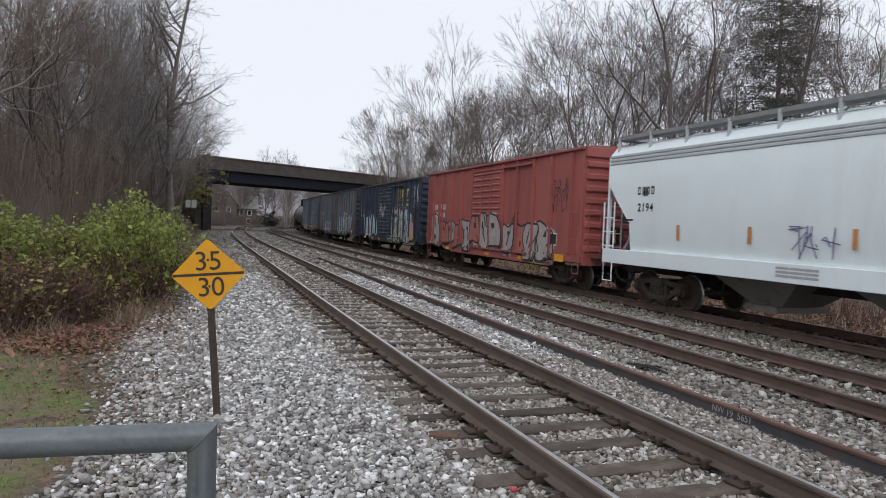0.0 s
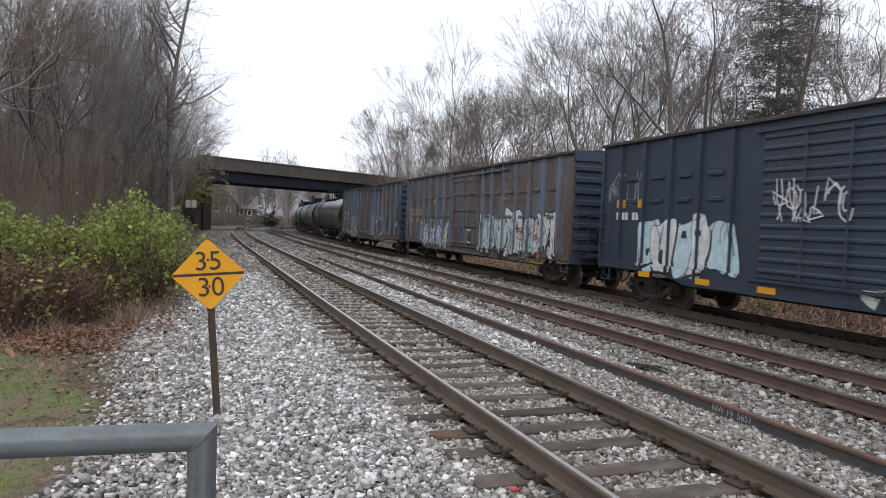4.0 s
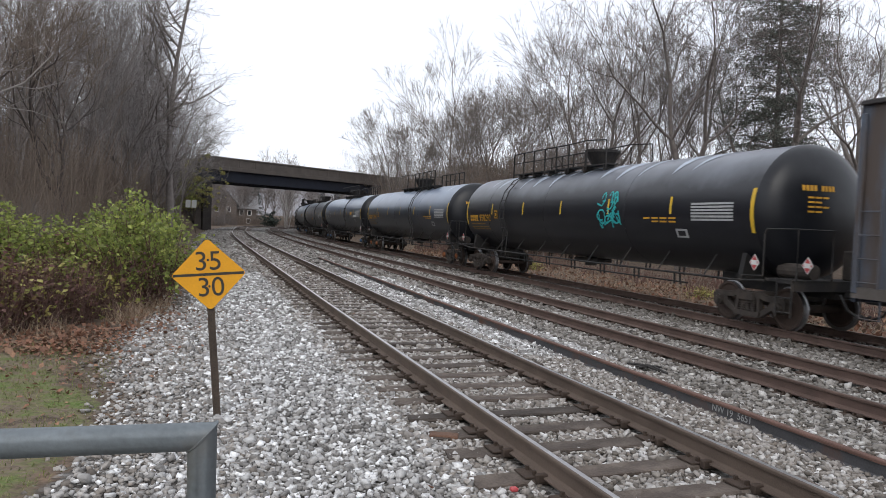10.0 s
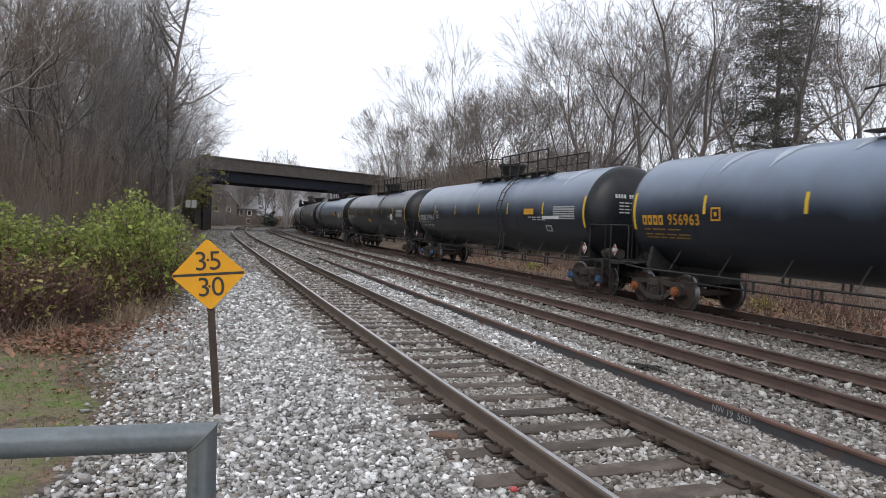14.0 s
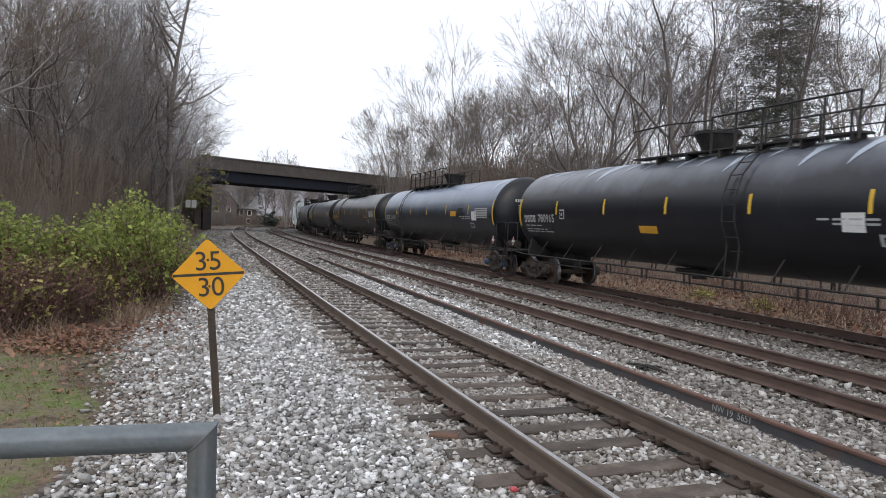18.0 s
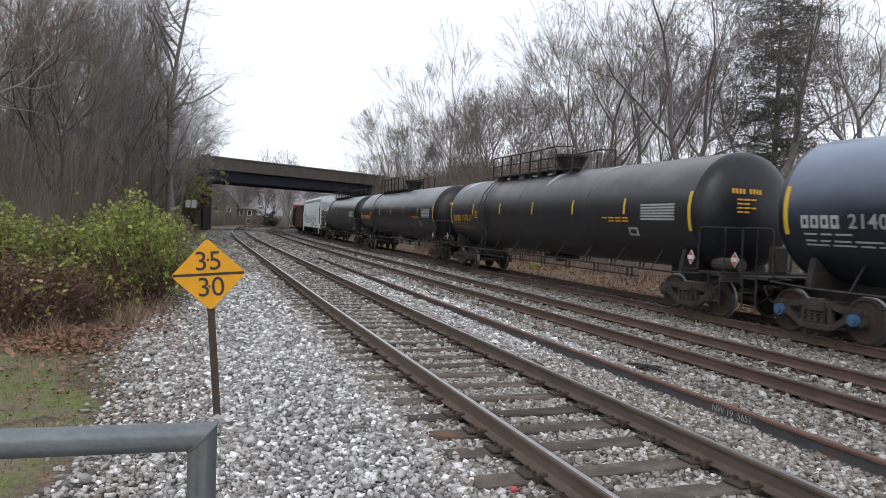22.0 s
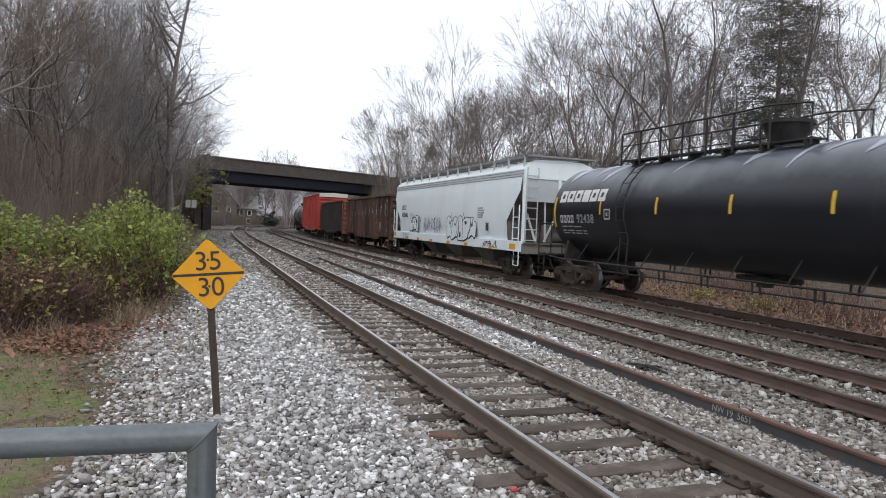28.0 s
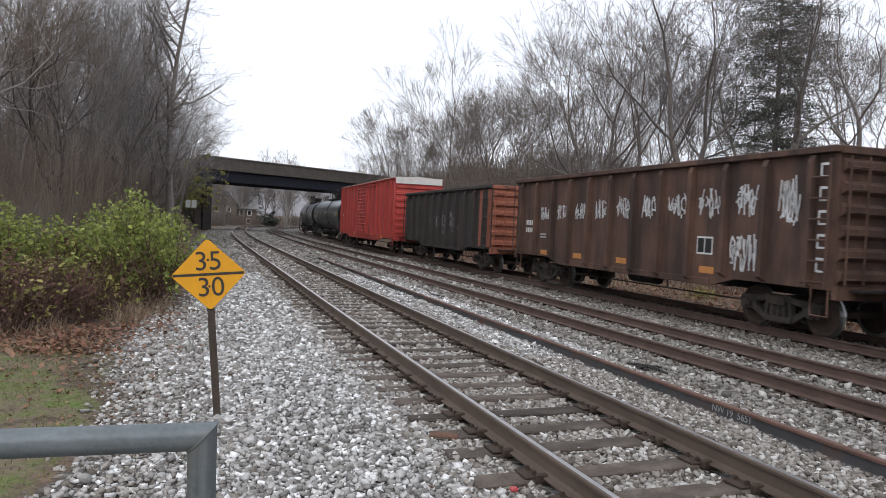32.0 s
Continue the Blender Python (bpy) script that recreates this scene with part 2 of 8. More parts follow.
M["rustmark"] = mat("faded_rust_letter", (0.16, 0.07, 0.045), 0.75, 0, 0.3, 5, 60, 0.0)
M["teal"] = mat("teal_spray_paint", (0.02, 0.36, 0.36), 0.6, 0, 0.2, 8, 60, 0.0)
M["spray_white"] = mat("white_spray_paint", (0.58, 0.59, 0.60), 0.65, 0, 0.3, 5, 50, 0.0)
M["spray_grey"] = mat("silver_spray_paint", (0.27, 0.27, 0.27), 0.6, 0.1, 0.35, 5, 50, 0.0)
M["spray_dark"] = mat("black_spray_paint", (0.035, 0.033, 0.035), 0.65, 0, 0.3, 5, 50, 0.0)
M["spray_pink"] = mat("pink_spray_paint", (0.52, 0.36, 0.33), 0.65, 0, 0.3, 5, 50, 0.0)
M["spray_aqua"] = mat("pale_aqua_spray_paint", (0.44, 0.58, 0.63), 0.65, 0, 0.25, 5, 50, 0.0)
M["spray_purple"] = mat("purple_spray_paint", (0.12, 0.11, 0.22), 0.65, 0, 0.25, 5, 50, 0.0)
M["spray_lime"] = mat("lime_spray_paint", (0.42, 0.46, 0.22), 0.65, 0, 0.25, 5, 50, 0.0)
M["placard_red"] = mat("placard_red", (0.42, 0.06, 0.065), 0.5, 0, 0.1, 8, 60, 0.0)
M["bluecap"] = mat("bearing_cap_blue", (0.05, 0.11, 0.22), 0.6, 0, 0.2, 8, 60, 0.1)
M["orangecap"] = mat("bearing_cap_orange", (0.25, 0.085, 0.03), 0.7, 0, 0.3, 8, 60, 0.1)
M["roof_white"] = mat("white_roof_sheet", (0.62, 0.60, 0.57), 0.6, 0, 0.12, 2, 40, 0.05)
M["orange_worn"] = mat("orange_worn_paint", (0.30, 0.10, 0.06), 0.7, 0, 0.3, 3, 40, 0.1, dirt=(0.07, 0.04, 0.03), dscale=3)
M["hazard_orange"] = mat("orange_stripe_paint", (0.50, 0.22, 0.07), 0.6, 0, 0.2, 5, 40, 0.0)


def ground_material():
    """Dark ballast bed, turf and leafy soil, blended by the mesh's cover attribute with ragged edges."""
    m = bpy.data.materials.new("ground_cover")
    m.use_nodes = True
    n, l = m.node_tree.nodes, m.node_tree.links
    b = n["Principled BSDF"]
    b.inputs["Roughness"].default_value = 0.95
    b.inputs["Specular IOR Level"].default_value = 0.2
    tc = n.new("ShaderNodeTexCoord")
    at_ = n.new("ShaderNodeAttribute")
    at_.attribute_name = "cover"
    sep = n.new("ShaderNodeSeparateColor")
    l.new(at_.outputs["Color"], sep.inputs[0])

    def tex(scale, detail=6, rough=0.6):
        t = n.new("ShaderNodeTexNoise")
        t.inputs["Scale"].default_value, t.inputs["Detail"].default_value, t.inputs["Roughness"].default_value = scale, detail, rough
        l.new(tc.outputs["Object"], t.inputs["Vector"])
        return t.outputs[0]

    def ramp(src, stops):
        r = n.new("ShaderNodeValToRGB")
        while len(r.color_ramp.elements) < len(stops):
            r.color_ramp.elements.new(0.5)
        for e, (p, c) in zip(r.color_ramp.elements, stops):
            e.position, e.color = p, (*c, 1)
        l.new(src, r.inputs[0])
        return r.outputs[0]

    def mix(f, a, c):
        x = n.new("ShaderNodeMix")
        x.data_type = "RGBA"
        l.new(f, x.inputs[0])
        l.new(a, x.inputs[6])
        l.new(c, x.inputs[7])
        return x.outputs[2]

    def ragged(src):
        a = n.new("ShaderNodeMath")
        a.operation = "ADD"
        l.new(src, a.inputs[0])
        q = n.new("ShaderNodeMath")
        q.operation = "MULTIPLY_ADD"
        q.inputs[1].default_value, q.inputs[2].default_value = 1.1, -0.55
        l.new(tex(5, 8, 0.7), q.inputs[0])
        l.new(q.outputs[0], a.inputs[1])
        r = n.new("ShaderNodeMapRange")
        r.inputs[1].default_value, r.inputs[2].default_value = 0.4, 0.6
        l.new(a.outputs[0], r.inputs[0])
        return r.outputs[0]

    soil = ramp(tex(3), [(0.3, (0.07, 0.054, 0.042)), (0.5, (0.13, 0.098, 0.074)), (0.7, (0.20, 0.14, 0.10))])
    turf = ramp(tex(2.2, 10, 0.75), [(0.36, (0.10, 0.076, 0.056)), (0.46, (0.19, 0.15, 0.112)), (0.52, (0.16, 0.15, 0.08)), (0.58, (0.135, 0.165, 0.06)), (0.68, (0.12, 0.175, 0.048))])
    v = n.new("ShaderNodeTexVoronoi")
    v.inputs["Scale"].default_value = 17
    l.new(tc.outputs["Object"], v.inputs["Vector"])
    sp = n.new("ShaderNodeSeparateColor")
    l.new(v.outputs["Color"], sp.inputs[0])
    # bed darkened in colour to stand for shade in the gaps between stones
    stones = ramp(sp.outputs[0], [(0.0, (0.045, 0.04, 0.036)), (0.4, (0.10, 0.092, 0.084)), (0.75, (0.18, 0.17, 0.16)), (1.0, (0.32, 0.31, 0.30))])
    sooty = ramp(sp.outputs[0], [(0.0, (0.05, 0.045, 0.04)), (0.5, (0.12, 0.108, 0.098)), (1.0, (0.26, 0.245, 0.23))])
    bed = mix(sep.outputs[2], stones, sooty)
    c = mix(ragged(sep.outputs[1]), soil, turf)
    c = mix(ragged(sep.outputs[0]), c, bed)
    l.new(c, b.inputs["Base Color"])
    bp = n.new("ShaderNodeBump")
    bp.inputs["Strength"].default_value, bp.inputs["Distance"].default_value = 0.9, 0.04
    l.new(v.outputs["Distance"], bp.inputs["Height"])
    bp.invert = True
    l.new(bp.outputs[0], b.inputs["Normal"])
    return m


M["ground"] = ground_material()
M["leaf_green"] = island_mat("shrub_leaf_green", [(0.095, 0.112, 0.04), (0.215, 0.26, 0.07), (0.33, 0.40, 0.095), (0.165, 0.175, 0.058), (0.47, 0.51, 0.14)], 0.6, 0, 40, 0.4)
M["leaf_yellow"] = island_mat("bramble_leaf_yellow_green", [(0.15, 0.16, 0.04), (0.32, 0.32, 0.09), (0.44, 0.40, 0.13), (0.20, 0.13, 0.06)], 0.6, 0, 40, 0.35)
M["leaf_brown"] = island_mat("dead_leaf", [(0.11, 0.058, 0.04), (0.22, 0.115, 0.075), (0.31, 0.155, 0.10), (0.17, 0.12, 0.085), (0.38, 0.215, 0.135)], 0.8, 0, 40, 0.15)
M["leaf_dark"] = island_mat("bramble_leaf_maroon", [(0.07, 0.032, 0.03), (0.14, 0.066, 0.058), (0.10, 0.055, 0.045), (0.19, 0.095, 0.078), (0.15, 0.10, 0.06), (0.22, 0.20, 0.08)], 0.75, 0, 40, 0.2)
M["needle"] = island_mat("pine_needles", [(0.09, 0.10, 0.088), (0.13, 0.145, 0.122), (0.20, 0.21, 0.185)], 0.8, 0, 40, 0.1)
M["needle_dark"] = island_mat("spruce_needles", [(0.03, 0.042, 0.036), (0.045, 0.06, 0.05), (0.06, 0.075, 0.062)], 0.8, 0, 40, 0.1)
M["grass"] = island_mat("grass_blade", [(0.10, 0.125, 0.04), (0.16, 0.195, 0.055), (0.21, 0.215, 0.08), (0.30, 0.26, 0.15)], 0.7, 0, 40, 0.3)
M["straw"] = island_mat("dry_grass", [(0.26, 0.185, 0.125), (0.40, 0.31, 0.22), (0.28, 0.18, 0.12), (0.52, 0.43, 0.33)], 0.8, 0, 40, 0.2)
M["twig_red"] = mat("bramble_cane", (0.135, 0.075, 0.060), 0.9, 0, 0.4, 4, 30, 0.3)
M["wood_red"] = mat("split_wood_red_brown", (0.13, 0.07, 0.045), 0.9, 0, 0.3, 8, 60, 0.5)
M["hill"] = mat("hazy_wooded_hill", (0.24, 0.235, 0.25), 1.0, 0, 0.18, 0.05, 0.3, 0)
M["house_wall"] = mat("brown_house_wall", (0.15, 0.122, 0.105), 0.9, 0, 0.2, 1, 12, 0.1)
M["house_roof"] = mat("grey_shingle_roof", (0.24, 0.235, 0.235), 0.9, 0, 0.2, 2, 20, 0.3)
M["house_trim"] = mat("cream_trim", (0.62, 0.60, 0.57), 0.7, 0, 0.1, 3, 20, 0.0)
M["glass_dark"] = mat("dark_window", (0.02, 0.022, 0.025), 0.12, 0, 0.1, 3, 20, 0.0)


def chalk_sheen_top(m, colour, level, amount, soft=0.12, rag=2.6):
    """Weathered tank paint: chalk and painted sky sheen lighten the upper shell, with ragged lower edges."""
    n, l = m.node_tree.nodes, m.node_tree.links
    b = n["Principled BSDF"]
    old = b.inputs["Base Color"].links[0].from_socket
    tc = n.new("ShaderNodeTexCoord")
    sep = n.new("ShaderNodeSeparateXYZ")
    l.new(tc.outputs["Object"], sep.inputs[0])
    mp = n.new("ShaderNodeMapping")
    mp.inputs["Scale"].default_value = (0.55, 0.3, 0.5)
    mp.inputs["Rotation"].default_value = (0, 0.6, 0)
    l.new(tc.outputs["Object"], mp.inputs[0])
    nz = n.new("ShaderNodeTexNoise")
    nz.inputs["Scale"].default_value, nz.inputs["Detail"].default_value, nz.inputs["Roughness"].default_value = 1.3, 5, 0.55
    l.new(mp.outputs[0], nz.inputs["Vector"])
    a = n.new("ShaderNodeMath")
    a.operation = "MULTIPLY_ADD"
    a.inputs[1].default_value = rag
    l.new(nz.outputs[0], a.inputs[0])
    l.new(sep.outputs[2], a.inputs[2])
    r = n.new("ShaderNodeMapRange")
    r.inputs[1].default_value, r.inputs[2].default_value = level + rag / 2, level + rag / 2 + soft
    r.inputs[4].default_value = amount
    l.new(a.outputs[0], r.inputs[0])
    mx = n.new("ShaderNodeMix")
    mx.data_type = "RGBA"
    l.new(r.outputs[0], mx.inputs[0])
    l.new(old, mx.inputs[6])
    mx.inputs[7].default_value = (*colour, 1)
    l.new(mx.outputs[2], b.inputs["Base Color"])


# paler upper shells: chalking plus sky sheen held in the colour
chalk_sheen_top(M["tank_black"], (0.16, 0.175, 0.21), 3.15, 0.75, 0.7, 1.1)
chalk_sheen_top(M["tank_blue"], (0.19, 0.245, 0.34), 2.35, 0.85, 1.3, 0.9)
chalk_sheen_top(M["tank_brown"], (0.12, 0.115, 0.12), 3.25, 0.7, 0.6, 1.3)
M["roof_dark"] = mat("dark_roof_sheet", (0.035, 0.031, 0.03), 0.7, 0, 0.3, 2, 40, 0.1, dirt=(0.07, 0.06, 0.055), dscale=2)
# ---- the line of the tracks ----
KNOTS = [-60, -20, 0, 15, 30, 45, 60, 80, 100, 120, 150, 420]
BENDS = [0.0, 0.0, 0.0018, 0.0001, 0.0, 0.0005, 0.0011, 0.0015, 0.0005, 0.0049, 0.0058, 0.0058]
FINE = np.linspace(-330, 420, 7501)
_k = np.interp(FINE, KNOTS, BENDS)
HEAD = np.concatenate([[0], np.cumsum((_k[1:] + _k[:-1]) / 2 * 0.1)])
HEAD = HEAD - HEAD[3300] - 0.3426
_m = (HEAD[1:] + HEAD[:-1]) / 2
LX = np.concatenate([[0], np.cumsum(np.sin(_m) * 0.1)])
LY = np.concatenate([[0], np.cumsum(np.cos(_m) * 0.1)])
LX = LX - LX[3300] + 2.1299
LY = LY - LY[3300] + 4.0
OFF = {1: 0.0, 2: 4.7679, 3: 9.471}
TOP = {1: 0.0, 2: -0.11, 3: -0.2443}


def line(s, o=0.0):
    """Place and heading (clockwise from +y) at s metres along the near track, o metres to its right."""
    x, y, h = np.interp(s, FINE, LX), np.interp(s, FINE, LY), np.interp(s, FINE, HEAD)
    return x + o * np.cos(h), y - o * np.sin(h), h


def on_line(s, o, z, along=0.0):
    """Pose at (s, o) whose x axis points along the track, away from the camera, and whose y axis points to its left."""
    x, y, h = line(s, o)
    return pose(float(x), float(y), z, 0, 0, 90 - math.degrees(float(h)) + along)


def mesh_of(name, verts, faces, material, smooth=False):
    me = bpy.data.meshes.new(name)
    me.from_pydata([tuple(v) for v in verts], [], [tuple(f) for f in faces])
    for m in (material if isinstance(material, (list, tuple)) else [material]):
        me.materials.append(m)
    if smooth:
        me.polygons.foreach_set("use_smooth", [True] * len(me.polygons))
    me.update()
    return me


def np_mesh(name, verts, faces, material, smooth=False):
    """A mesh from arrays: verts (n, 3), faces (m, k)."""
    me = bpy.data.meshes.new(name)
    v = np.ascontiguousarray(verts, dtype=np.float32)
    f = np.ascontiguousarray(faces, dtype=np.int32)
    k = f.shape[1]
    me.vertices.add(len(v))
    me.vertices.foreach_set("co", v.ravel())
    me.loops.add(f.size)
    me.loops.foreach_set("vertex_index", f.ravel())
    me.polygons.add(len(f))
    me.polygons.foreach_set("loop_start", np.arange(len(f), dtype=np.int32) * k)
    if smooth:
        me.polygons.foreach_set("use_smooth", np.ones(len(f), dtype=bool))
    me.materials.append(material)
    me.update(calc_edges=True)
    me.validate()
    return me


def part(name, bm, material, parent, label="", smooth=False, m=None):
    """Links a bmesh as one mesh object under a thing or a part."""
    if isinstance(bm, bpy.types.Mesh):
        me = bm
    else:
        me = bpy.data.meshes.new(name)
        bm.to_mesh(me)
        bm.free()
        for x in (material if isinstance(material, (list, tuple)) else [material]):
            me.materials.append(x)
        if smooth:
            me.polygons.foreach_set("use_smooth", [True] * len(me.polygons))
    ob = new(name, me)
    ob.parent = parent
    if m is not None:
        ob.matrix_basis = m
    if label:
        ob["label"] = label
    return ob


def thing(name, label, category, m=None, group="", kind=""):
    ob = new(name)
    ob.empty_display_size = 0.3
    if m is not None:
        ob.matrix_basis = m
    return tagged(ob, label, category, group, kind)


def box(bm, x0, x1, y0, y1, z0, z1, bev=0.0):
    r = bmesh.ops.create_cube(bm, size=1.0, matrix=Matrix.Translation(((x0 + x1) / 2, (y0 + y1) / 2, (z0 + z1) / 2)) @ Matrix.Diagonal((x1 - x0, y1 - y0, z1 - z0, 1)))
    if bev:
        es = {e for v in r["verts"] for e in v.link_edges}
        bmesh.ops.bevel(bm, geom=list(es), offset=bev, segments=1, affect="EDGES")
    return bm


def bx(x0, x1, y0, y1, z0, z1, bev=0.0):
    return box(bmesh.new(), x0, x1, y0, y1, z0, z1, bev)


def cyl(bm, p, q, r, n=10, r2=None):
    p, q = Vector(p), Vector(q)
    d = q - p
    m = Matrix.Translation((p + q) / 2) @ d.to_track_quat("Z", "Y").to_matrix().to_4x4()
    bmesh.ops.create_cone(bm, cap_ends=True, segments=n, radius1=r, radius2=r if r2 is None else r2, depth=d.length, matrix=m)
    return bm


def pipe(bm, pts, r, n=6):
    """A bent bar through pts, with mitred joints."""
    pts = [Vector(p) for p in pts]
    rings = []
    for i, p in enumerate(pts):
        a = (p - pts[i - 1]).normalized() if i else None
        b = (pts[i + 1] - p).normalized() if i < len(pts) - 1 else None
        t = ((a or b) + (b or a)).normalized()
        up = Vector((0, 0, 1)) if abs(t.z) < 0.95 else Vector((1, 0, 0))
        u = t.cross(up).normalized()
        w = u.cross(t)
        rings.append([bm.verts.new(p + r * (math.cos(k * 2 * math.pi / n) * u + math.sin(k * 2 * math.pi / n) * w)) for k in range(n)])
    for a, b in zip(rings, rings[1:]):
        for k in range(n):
            bm.faces.new((a[k], a[(k + 1) % n], b[(k + 1) % n], b[k]))
    bm.faces.new(rings[0][::-1])
    bm.faces.new(rings[-1])
    return bm


def prism(bm, outline, x0, x1):
    """Extrudes an outline of (y, z) from x0 to x1."""
    a = [bm.verts.new((x0, y, z)) for y, z in outline]
    b = [bm.verts.new((x1, y, z)) for y, z in outline]
    n = len(a)
    for k in range(n):
        bm.faces.new((a[k], b[k], b[(k + 1) % n], a[(k + 1) % n]))
    bm.faces.new(a[::-1])
    bm.faces.new(b)
    bmesh.ops.recalc_face_normals(bm, faces=bm.faces)
    return bm


# ---- ground ----
def ground_height(s, o):
    """Height of the bed at (s, o), before the stones."""
    o = np.asarray(o, dtype=float)
    prof_o = [-400, -60, -30, -14, -9.5, -6.5, -4.2, -2.6, -1.4, 1.4, 2.4, 3.3, 6.2, 7.1, 8.0, 11.0, 12.2, 13.6, 17, 24, 40, 90, 420]
    prof_z = [4, 2.4, 1.4, 0.25, -0.10, -0.26, -0.30, -0.26, -0.235, -0.235, -0.29, -0.33, -0.345, -0.40, -0.48, -0.48, -0.62, -0.72, -0.66, -0.2, 0.8, 2.0, 3.0]
    bank = np.clip((-4.6 - o) / 6.0, 0, 1)
    bank = bank * bank * (3 - 2 * bank) * 6.8 * np.exp(-((np.asarray(s, dtype=float) - 95.0) / 9.0) ** 2)
    return np.interp(o, prof_o, prof_z) + bank


def ground():
    # a grid that lies along the near stretch of track, fine there and coarse far off
    aa = np.concatenate([[-900, -600, -400, -250, -150, -90, -60, -40, -25, -15], np.linspace(-10, 45, 111), np.linspace(46.5, 150, 70), np.linspace(155, 260, 22), [280, 320, 380, 460, 600, 800, 1100]])
    bb = np.concatenate([[-1100, -700, -400, -250, -150, -100, -70, -50, -38, -30, -24, -20, -17, -14], np.linspace(-12, 20, 90), np.linspace(20.6, 60, 60), [64, 70, 80, 95, 120, 160, 220, 320, 500, 800, 1100]])
    A_, B_ = np.meshgrid(aa, bb, indexing="ij")
    h0 = -0.33
    x = 2.13 + A_ * math.sin(h0) + B_ * math.cos(h0)
    y = 4.0 + A_ * math.cos(h0) - B_ * math.sin(h0)
    fs, fx, fy, fh = FINE[::5], LX[::5], LY[::5], HEAD[::5]
    S_, O_ = np.zeros(x.size), np.zeros(x.size)
    xr, yr = x.ravel(), y.ravel()
    for i in range(0, x.size, 2000):
        d2 = (xr[i:i + 2000, None] - fx) ** 2 + (yr[i:i + 2000, None] - fy) ** 2
        j = d2.argmin(1)
        S_[i:i + 2000] = fs[j] + (xr[i:i + 2000] - fx[j]) * np.sin(fh[j]) + (yr[i:i + 2000] - fy[j]) * np.cos(fh[j])
        O_[i:i + 2000] = (xr[i:i + 2000] - fx[j]) * np.cos(fh[j]) - (yr[i:i + 2000] - fy[j]) * np.sin(fh[j])
    S_, O_ = S_.reshape(x.shape), O_.reshape(x.shape)
    z = ground_height(S_, O_)
    rough = np.array([noise.noise((a * 1.7, b * 1.7, 0.3)) for a, b in zip(xr, yr)]).reshape(x.shape)
    z = z + rough * np.where(np.abs(O_ - 4) < 9, 0.012, 0.06)
    v = np.stack([x, y, z], -1).reshape(-1, 3)
    nu, nv = S_.shape
    idx = np.arange(nu * nv).reshape(nu, nv)
    f = np.stack([idx[:-1, :-1], idx[:-1, 1:], idx[1:, 1:], idx[1:, :-1]], -1).reshape(-1, 4)[:, ::-1]
    me = np_mesh("ground", v, f, M["ground"], True)
    # cover: red ballast, green turf, blue sooty bed of the far tracks
    wob = np.array([noise.noise((a * 0.5, b * 0.5, 1.7)) for a, b in zip(S_.ravel(), O_.ravel())]).reshape(S_.shape)
    edge = np.interp(S_, [-5, 2, 5, 8, 12, 18, 30, 60], [-5.2, -4.1, -4.0, -4.5, -3.9, -3.5, -3.6, -3.8]) + wob * 0.5
    bal = np.clip((O_ - edge) / 0.5 + 0.5, 0, 1) * np.clip((12.9 + wob - O_) / 0.6, 0, 1)
    turf = np.clip((edge - np.interp(S_, [3.5, 6], [0.05, 0.45]) - O_) / 0.8 + 0.3, 0, 1) * np.clip((8.6 + wob - S_) / 0.8, 0, 1) * np.clip(O_ + 14, 0, 1)
    soot = np.clip((O_ - 7.3) / 0.8, 0, 1)
    col = np.stack([bal, turf, soot, np.ones_like(bal)], -1).reshape(-1).astype(np.float32)
    at_ = me.attributes.new("cover", "FLOAT_COLOR", "POINT")
    at_.data.foreach_set("color", col)
    tagged(new("ground", me), "grey ballast bed between leafy soil and thin grass", "ground", kind="structure")


ground()


# ---- tracks ----
def rail_outline():
    h = 0.178
    half = [(0.021, 0.0), (0.032, -0.004), (0.0365, -0.014), (0.034, -0.036), (0.009, -0.048), (0.008, -0.14), (0.03, -0.156), (0.07, -0.166), (0.07, -h)]
    return [(-a, b) for a, b in half] + [(a, b) for a, b in half[::-1]]


def sweep_rail(name, s0, s1, o, z, mats, parent, step=1.0, label="", head=0):
    out = rail_outline()
    ss = np.arange(s0, s1 + 0.01, step)
    n = len(out)
    verts, faces = [], []
    for s in ss:
        x, y, h = line(s, o)
        for a, b in out:
            verts.append((x + a * math.cos(h), y - a * math.sin(h), z + b))
    for i in range(len(ss) - 1):
        for k in range(n):
            faces.append((i * n + k, (i + 1) * n + k, (i + 1) * n + (k + 1) % n, i * n + (k + 1) % n))
    faces.append(tuple(range(n)))
    faces.append(tuple(range((len(ss) - 1) * n, len(ss) * n))[::-1])
    me = mesh_of(name, verts, faces, mats)
    for i, p in enumerate(me.polygons):
        if i < (len(ss) - 1) * n and (i % n + head + 1) % n <= 2 * head:
            p.material_index = 1
    ob = new(name, me)
    ob.parent = parent
    if label:
        ob["label"] = label
    return ob


